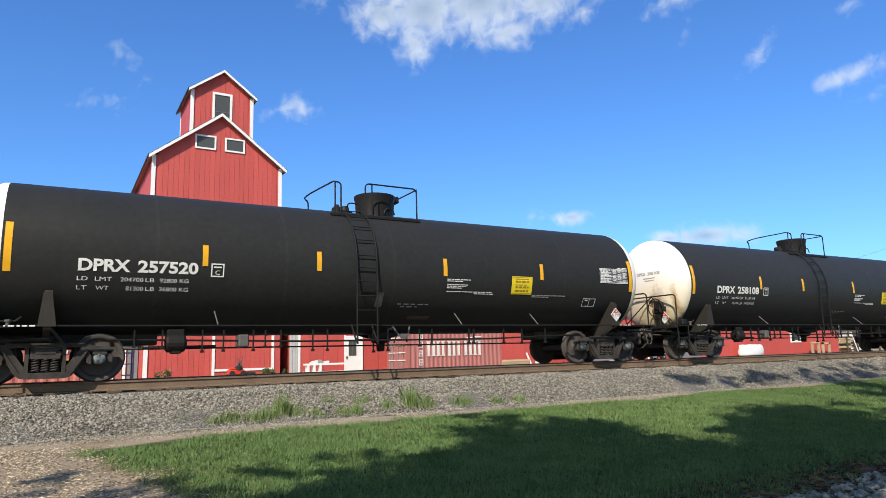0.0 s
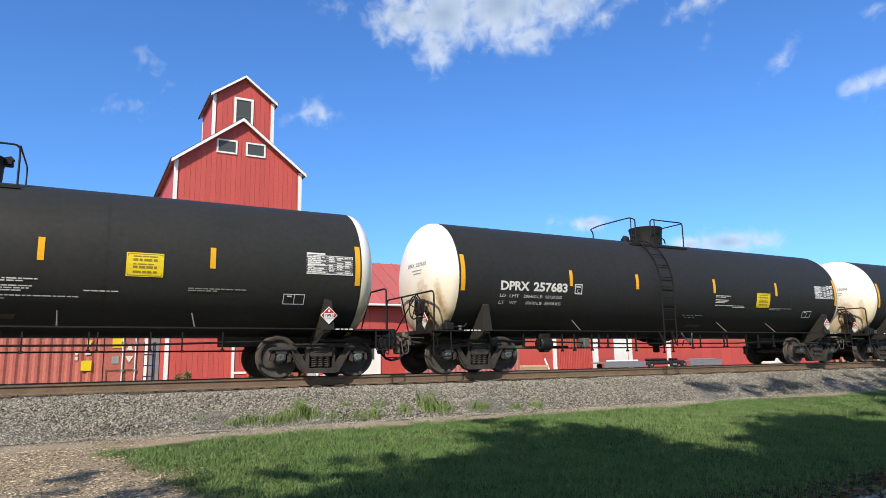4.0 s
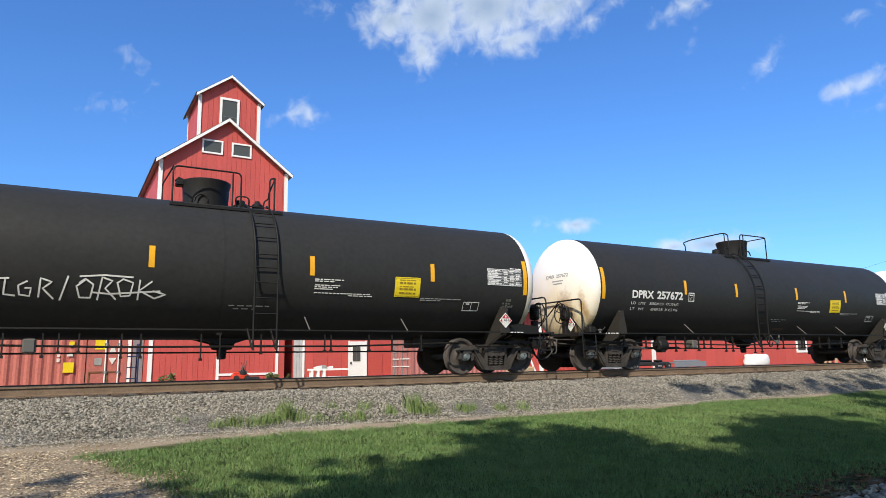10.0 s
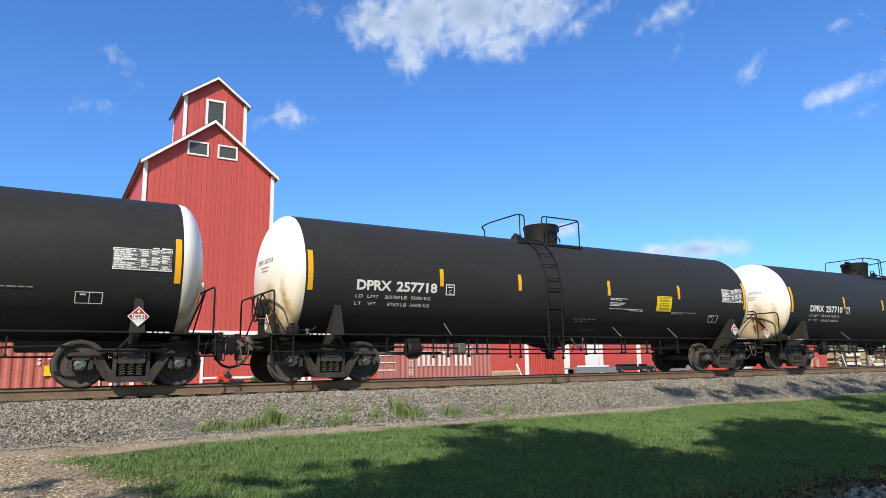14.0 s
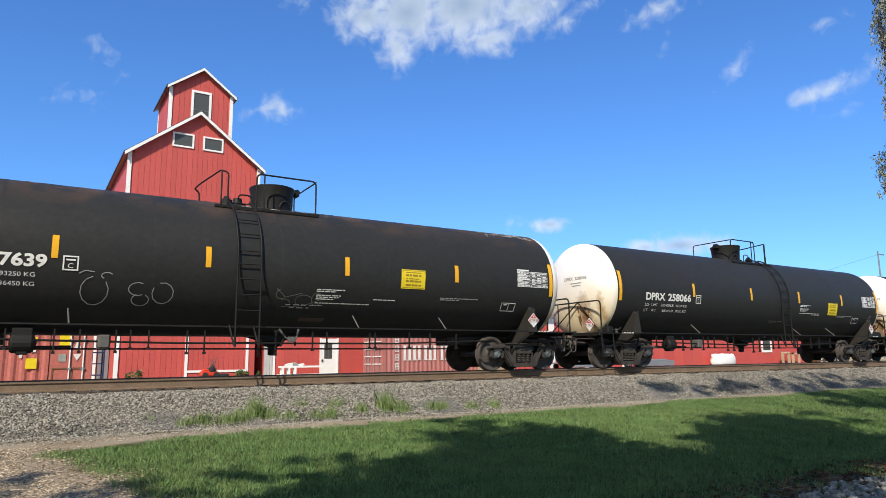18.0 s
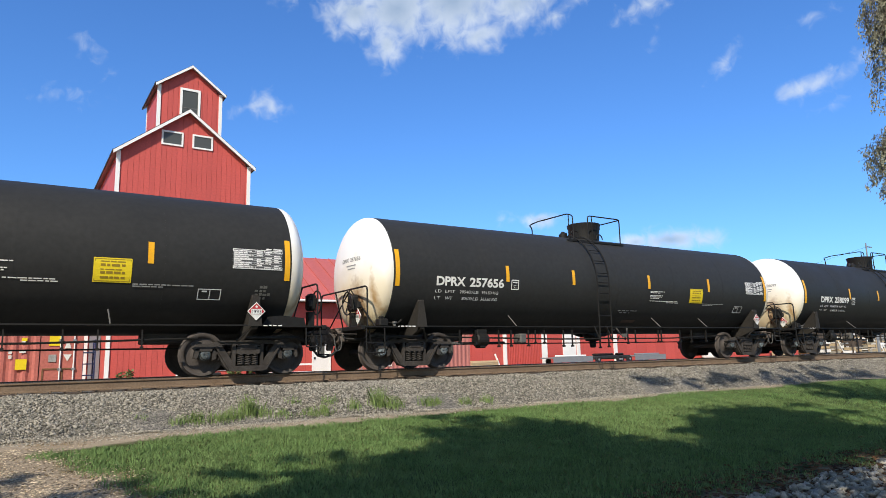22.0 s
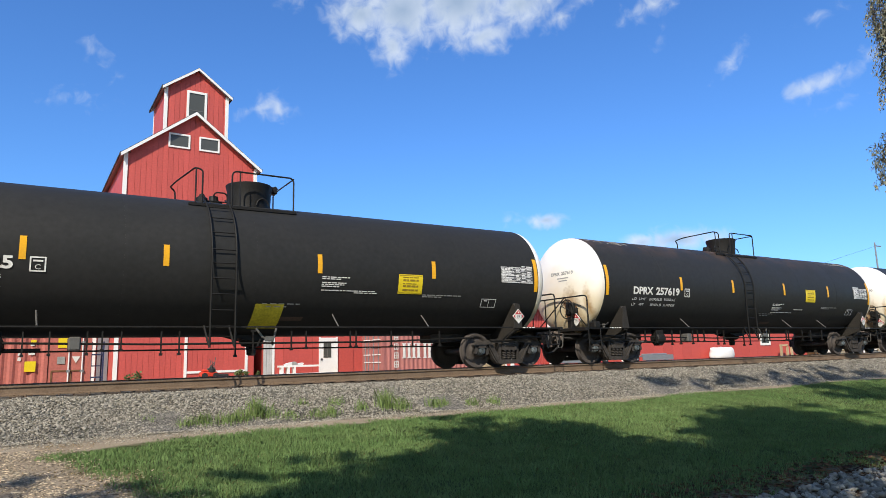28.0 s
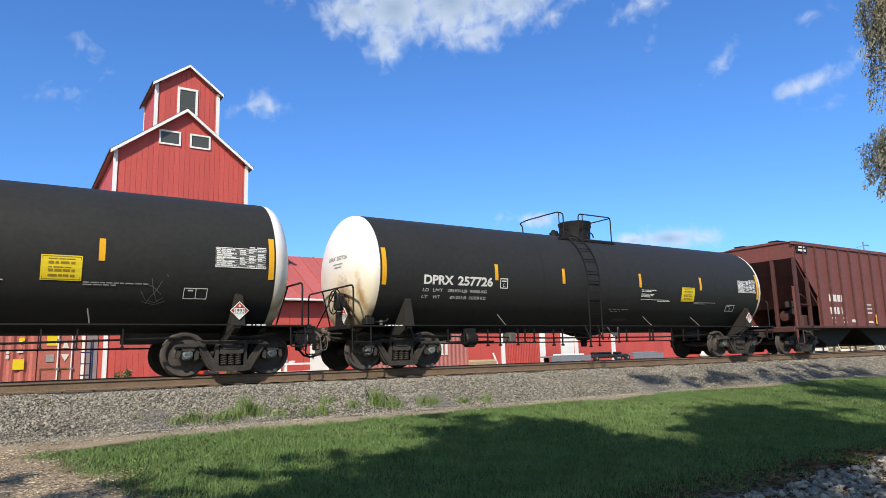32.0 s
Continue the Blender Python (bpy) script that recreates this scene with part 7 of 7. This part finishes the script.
    # timber frames and stacked crates further east
    fr = thing("timber_frame", "pale timber frames leaning by the wall", "frame")
    for x in (60.3, 61.3, 62.0, 63.0):
        part("upright", B(x, x + 0.22, 36.2, 36.35, g, 0.55), M_WOOD, fr)
    part("top_bar", B(60.3, 61.5, 36.2, 36.35, 0.5, 0.65), M_WOOD, fr)
    part("top_bar", B(62.0, 63.2, 36.2, 36.35, 0.4, 0.55), M_WOOD, fr)
    rr = random.Random(8)
    for k in range(22):
        x = 66.6 + k * 1.15
        st = thing("lumber_stack", "stack of pale lumber, crates and drums in the yard", "lumber stack", group="lumber stacks in the yard")
        h = rr.uniform(1.0, 2.3)
        y = 37.5 + rr.uniform(-1.4, 2.5)
        z = g
        w = rr.uniform(0.7, 1.05)
        part("post", B(x - 0.06, x + 0.06, y - 0.05, y + 0.05, g, g + h + 0.2), rr.choice((M_WOOD, M_RUBBER, M_BARK)), st)
        while z < g + h:
            d = rr.uniform(0.10, 0.42)
            a = x + rr.uniform(0.02, 0.2)
            part("layer", B(a, a + w * rr.uniform(0.55, 1.0), y, y + 1.0, z, z + d * rr.uniform(0.6, 0.95), 0.015), rr.choice((M_WOOD, M_DIM, M_TRIM, M_BARK, M_RUBBER, M_LITTER, M_DUST)), st)
            z += d
        if k % 3 == 0:
            part("leaning_board", tube(bmesh.new(), [(x + 0.9, y - 0.3, g), (x + 0.5, y, g + h)], 0.05, 4), M_TRIM, st)
    fence = thing("board_fence", "dark weathered board fence behind the lumber", "fence")
    for k in range(60):
        part("fence_board", B(66.2 + k * 0.5, 66.66 + k * 0.5, 42.0, 42.04, g, g + 3.1 + 0.1 * (k % 3)), M_BARK, fence)
    for x, r, n in ((4.95, 0.26, 150), (4.5, 0.18, 60), (9.95, 0.22, 150), (10.3, 0.18, 90), (11.0, 0.16, 60)):
        rn = np.random.default_rng(int(x * 10))
        sh = tagged(new("shrub"), "small green shrub at the foot of the barn", "shrub", "shrubs by the barn")
        q = rn.normal(0, 1, (n, 3))
        q /= np.linalg.norm(q, axis=1)[:, None]
        q = q * r * rn.uniform(0.3, 1, (n, 1)) + (x, 36.5, g + r * 0.8)
        q[:, 2] = np.maximum(q[:, 2], g)
        v, f = leaf_quads(q, (0.06, 0.14), rn)
        part("leaves", raw_mesh("leaves", v, f, M_SHRUB, 4), None, sh)["kind"] = "stuff"
        part("stem", tube(bmesh.new(), [(x, 36.5, g - 0.05), (x + 0.03, 36.5, g + r * 0.8)], 0.02, 5), M_BARK, sh)
    pole = thing("light_pole", "tall thin pale light pole beyond the yard", "pole")
    part("shaft", lathe(bmesh.new(), [(g, 0.13), (11.0, 0.07), (11.02, 0)], "z", 10, (75.0, 33.6, 0)), M_GALV, pole)
    part("cable", tube(bmesh.new(), [(75.0, 33.6, 10.6), (69.0, 37.0, 8.6), (63.0, 40.5, 7.2)], 0.012, 4), M_RUBBER, pole)
    part("lamp_arm", B(75.0, 76.2, 33.55, 33.65, 10.6, 10.7), M_GALV, pole)


# ---- trees ----
def leaf_quads(centres, size, rng, droop=0.0):
    """Small pointed leaves round the given places."""
    n = len(centres)
    c = np.asarray(centres, float)
    d = rng.normal(0, 1, (n, 3))
    d[:, 2] -= droop * 3
    d /= np.linalg.norm(d, axis=1)[:, None]
    e = np.cross(d, rng.normal(0, 1, (n, 3)))
    e /= np.linalg.norm(e, axis=1)[:, None]
    L = rng.uniform(size[0], size[1], (n, 1))
    W = L * rng.uniform(0.16, 0.22, (n, 1)) if droop else L * rng.uniform(0.4, 0.6, (n, 1))
    v = np.stack([c, c + d * L * 0.5 + e * W, c + d * L, c + d * L * 0.5 - e * W], 1)
    return v.reshape(-1, 3), np.arange(n * 4).reshape(n, 4)


def limb(bm, a, b, ra, rb, rng, seg=6, steps=5, wob=0.12):
    a, b = Vector(a), Vector(b)
    pts = []
    for k in range(steps + 1):
        t = k / steps
        w = wob * (b - a).length * math.sin(math.pi * t)
        pts.append(a.lerp(b, t) + Vector((rng.uniform(-w, w), rng.uniform(-w, w), rng.uniform(-w, w))) * 0.4)
    rings = []
    for (p, u, v), k in zip(ring_frames(pts), range(len(pts))):
        r = ra + (rb - ra) * k / (len(pts) - 1)
        rings.append([bm.verts.new(p + u * (r * math.cos(x)) + v * (r * math.sin(x))) for x in (2 * math.pi * i / seg for i in range(seg))])
    for q, w in zip(rings, rings[1:]):
        for i in range(seg):
            bm.faces.new((q[i], q[(i + 1) % seg], w[(i + 1) % seg], w[i]))
    return pts


def shade_tree(x, y, base, clumps, seed, label):
    """A broad-leaved tree: trunk, limbs to each clump, and loose clumps of leaves. clumps: x, y, z, radius."""
    rng, rn = random.Random(seed), np.random.default_rng(seed)
    tree = thing("tree", label, "tree")
    bm = bmesh.new()
    fork = (x + 0.2, y + 0.1, base + 4.2)
    limb(bm, (x, y, base - 0.1), fork, 0.34, 0.24, rng, 10, 6, 0.05)
    for c in clumps:
        limb(bm, fork, c[:3], 0.03 + 0.07 * c[3], 0.008 + 0.014 * c[3], rng)
    part("trunk", bm, M_BARK, tree, "", True)
    pts = []
    for cx, cy, cz, r in clumps:
        n = int(1000 * r * r)
        per = 16
        k = max(3, n // per)
        q = rn.normal(0, 1, (k, 3))
        q /= np.linalg.norm(q, axis=1)[:, None]
        q *= r * 1.25 * rn.uniform(0.15, 1.0, (k, 1)) ** 0.7
        q[:, 2] *= 0.75
        q = np.repeat(q, per, 0) + rn.normal(0, 0.11, (k * per, 3)) * (1.0, 1.0, 0.7)
        pts.append(q + (cx, cy, cz))
    v, f = leaf_quads(np.concatenate(pts), (0.10, 0.22), rn)
    part("crown", raw_mesh("crown", v, f, M_LEAF, 4), None, tree, "loose clumps of green leaves")
    return tree


def willow(x, y, base, seed):
    """A weeping tree whose thin branches hang down in strands."""
    rng, rn = random.Random(seed), np.random.default_rng(seed)
    tree = thing("willow_tree", "weeping tree with pale hanging strands of leaves", "tree")
    bm = bmesh.new()
    fork = (x, y, base + 2.8)
    limb(bm, (x, y, base - 0.1), fork, 0.27, 0.21, rng, 10, 6, 0.05)
    tops = []
    for k in range(11):
        a = 2 * math.pi * k / 11 + rng.uniform(-0.2, 0.2)
        r = rng.uniform(0.7, 1.2)
        p = (x + r * math.cos(a), y + r * math.sin(a), base + rng.uniform(7.2, 9.2))
        tops += limb(bm, fork, p, 0.12, 0.02, rng, 6, 7)[3:]
    # boughs that reach out over the lawn: tip, and how far their strands hang down
    reach = [((14.30, 5.66, 8.1), 1.4, 2.6), ((14.38, 5.42, 8.0), 1.8, 3.6), ((14.22, 5.85, 4.15), 0.4, 1.3), ((14.32, 5.62, 4.3), 0.5, 1.6), ((14.6, 4.95, 8.2), 1.8, 3.6), ((14.5, 5.1, 4.6), 0.6, 1.6)]
    droops = [(t, 0.9, 3.2, 0.3) for t in tops]
    for tip, short, far in reach:
        line = limb(bm, fork, tip, 0.08, 0.012, rng, 6, 7)
        droops += [(p, short, far, 0.13) for p in line[-2:] for _ in range(9)]
    part("trunk", bm, M_BARK, tree, "", True)
    strands, pts = bmesh.new(), []
    for k in range(470):
        t, short, far, loose = rng.choice(droops)
        out = Vector((t.x - x, t.y - y, 0))
        out = out.normalized() if out.length > 0.1 else Vector((1, 0, 0))
        s = t + Vector((rng.uniform(-loose, loose), rng.uniform(-loose, loose), rng.uniform(-0.2, 0.3)))
        e = s + out * rng.uniform(0.0, 0.12) + Vector((rng.uniform(-0.12, 0.12), rng.uniform(-0.12, 0.12), 0.04))
        length = rng.uniform(short, far) * rng.uniform(0.5, 1.0)
        sway = rng.uniform(-0.15, 0.15)
        line = [s, e] + [e + Vector((0.06 * math.sin(j) + sway * (j + 1) / 5, 0.06 * math.cos(j * 1.3), -length * (j + 1) / 5)) for j in range(5)]
        tube(strands, line, 0.004, 3)
        for _ in range(int(length * 70)):
            u = rng.random()
            p = e + Vector((0.06 * math.sin(u * 5) + sway * u, 0.06 * math.cos(u * 6.5), -length * u))
            pts.append(p + Vector((rng.gauss(0, 0.028), rng.gauss(0, 0.028), 0)))
    part("strands", strands, M_BARK, tree, "thin hanging twigs")
    v, f = leaf_quads(pts, (0.045, 0.085), rn, 0.7)
    part("crown", raw_mesh("crown", v, f, M_WILLOW, 4), None, tree, "pale narrow leaves on hanging strands")


def build_trees():
    base = ground_z(-3)
    # where each clump's shade falls on the lawn, its spread, and its height
    west = [(4.9, 7.1, 0.9, 8.6), (8.0, 6.0, 0.9, 8.6), (7.0, 5.6, 0.9, 8.0), (5.2, 6.2, 1.0, 8.0), (3.9, 6.8, 1.1, 8.4), (3.1, 7.3, 0.5, 8.6), (2.6, 8.15, 0.32, 8.9), (2.25, 8.35, 0.2, 9.0), (3.15, 8.8, 0.2, 9.2), (3.85, 8.5, 0.24, 9.2), (4.35, 8.05, 0.28, 9.2), (1.55, 7.7, 0.22, 8.2), (5.6, 7.8, 0.8, 9.2), (5.95, 9.75, 0.36, 10.2), (6.5, 9.6, 0.5, 10.2),
            (7.25, 11.3, 0.28, 10.8), (7.35, 10.6, 0.45, 10.6), (8.3, 9.9, 0.38, 10.4), (6.9, 8.5, 1.2, 9.8), (7.9, 8.5, 0.8, 9.8), (7.3, 7.0, 1.05, 9.0), (6.2, 6.4, 1.3, 8.2), (4.6, 5.4, 1.3, 7.6), (6.0, 4.9, 0.9, 7.6), (6.0, 3.8, 1.3, 7.2), (3.2, 5.6, 1.1, 7.4),
            (2.4, 6.5, 0.6, 7.8), (1.7, 6.7, 0.5, 7.8), (1.0, 6.2, 0.8, 7.6), (0.55, 8.25, 0.22, 8.4), (1.2, 8.3, 0.2, 8.4), (-0.3, 8.4, 0.25, 8.2), (0.1, 9.4, 0.16, 9.0), (-0.2, 7.2, 0.4, 7.8), (0.9, 7.6, 0.3, 8.0)]
    east = [(9.5, 5.6, 0.9, 8.0), (11.0, 6.0, 1.1, 8.2), (8.6, 5.2, 0.8, 7.8), (10.6, 7.2, 0.9, 8.8), (12.2, 5.8, 0.7, 8.2), (10.2, 6.3, 1.1, 8.4), (12.0, 7.0, 1.25, 8.8), (13.1, 8.2, 1.0, 9.6), (14.0, 8.8, 0.45, 10.2), (12.2, 8.7, 0.5, 10.0), (11.3, 8.3, 0.4, 9.4), (9.6, 7.6, 0.24, 9.0), (9.2, 6.5, 0.35, 8.6), (11.0, 5.6, 0.8, 8.0), (8.4, 4.6, 0.6, 7.6), (9.4, 5.2, 0.55, 7.8), (7.6, 4.0, 0.7, 7.4), (12.6, 5.6, 0.4, 8.2),
            (15.2, 8.6, 0.3, 10.2), (14.6, 7.4, 0.35, 9.0), (24.0, 12.7, 0.5, 12.0), (25.0, 12.2, 0.5, 11.6), (26.6, 12.4, 0.6, 12.0), (26.0, 11.0, 0.6, 11.2), (28.2, 11.6, 0.7, 12.0), (27.2, 10.2, 0.5, 11.0), (30.5, 11.8, 0.8, 12.0)]
    rr = random.Random(17)
    east += [(15.6 + 0.62 * k + rr.uniform(-0.2, 0.2), 12.9 + rr.uniform(-0.3, 0.7), rr.uniform(0.16, 0.34), 11.5) for k in range(18)]
    lit = [[(x - (z + 1.0) * SUN_TO.x / -SUN_TO.z, y - (z + 1.0) * SUN_TO.y / -SUN_TO.z, z, r) for x, y, r, z in q] for q in (west, east)]
    # added unseen clumps along the sun's line, to block more skylight over the shaded lawn
    for q in lit:
        q += [(x + 3.4 * SUN_TO.x, y + 3.4 * SUN_TO.y, z + 3.4 * SUN_TO.z, r * 0.9) for x, y, z, r in q if r >= 0.8]
    shade_tree(-3.4, -2.2, base, lit[0], 31, "broad-leaved tree behind the lawn casting shade on it")
    shade_tree(6.0, -3.4, base, lit[1], 32, "broad-leaved tree beside the lawn casting shade on it")
    willow(15.2, 4.4, ground_z(4.4), 41)


build_ground()
build_bed()
build_track()
build_train()
build_hopper()
build_barn()
build_west_shed()
build_east_building()
build_containers()
build_yard_things()
build_trees()
build_stones()
build_lawn()


# ---- what moves ----
def train_x(t):
    """How far the train's first car has come: it rolls west and slows a little."""
    drift = np.interp(t, (0, 1, 3.5, 7, 9, 11, 13, 17, 20, 21, 21.5, 22.5, 23, 24, 25, 28, 29, 30, 30.8, 32), (-0.04, -0.056, -0.079, -0.03, -0.083, -0.12, -0.096, -0.012, -0.063, 0.005, 0.31, 0.34, 0.295, 0.315, 0.25, 0.17, 0.18, 0.025, -0.04, -0.035))
    return START_X - 11.3767 * t + 0.0091 * t * t + float(drift)


def motions():
    for car, i in TRAIN:
        walk(car, [(t, pose(train_x(t) + i * PITCH, TRACK_Y, 0)) for t in (k / 2 for k in range(65))])
    wheels = [o for car, i in TRAIN for o in car.children if o.name.startswith("wheelset")]
    lead = wheels[0]
    walk(lead, [(k / FPS, pose(0, 0, 0, 0, math.degrees(train_x(k / FPS) / 0.457), 0)) for k in range(32 * FPS + 1)])
    for w in wheels[1:]:
        w.rotation_mode = "QUATERNION"
        data = w.animation_data_create()
        data.action = lead.animation_data.action
        data.action_slot = lead.animation_data.action_slot


motions()
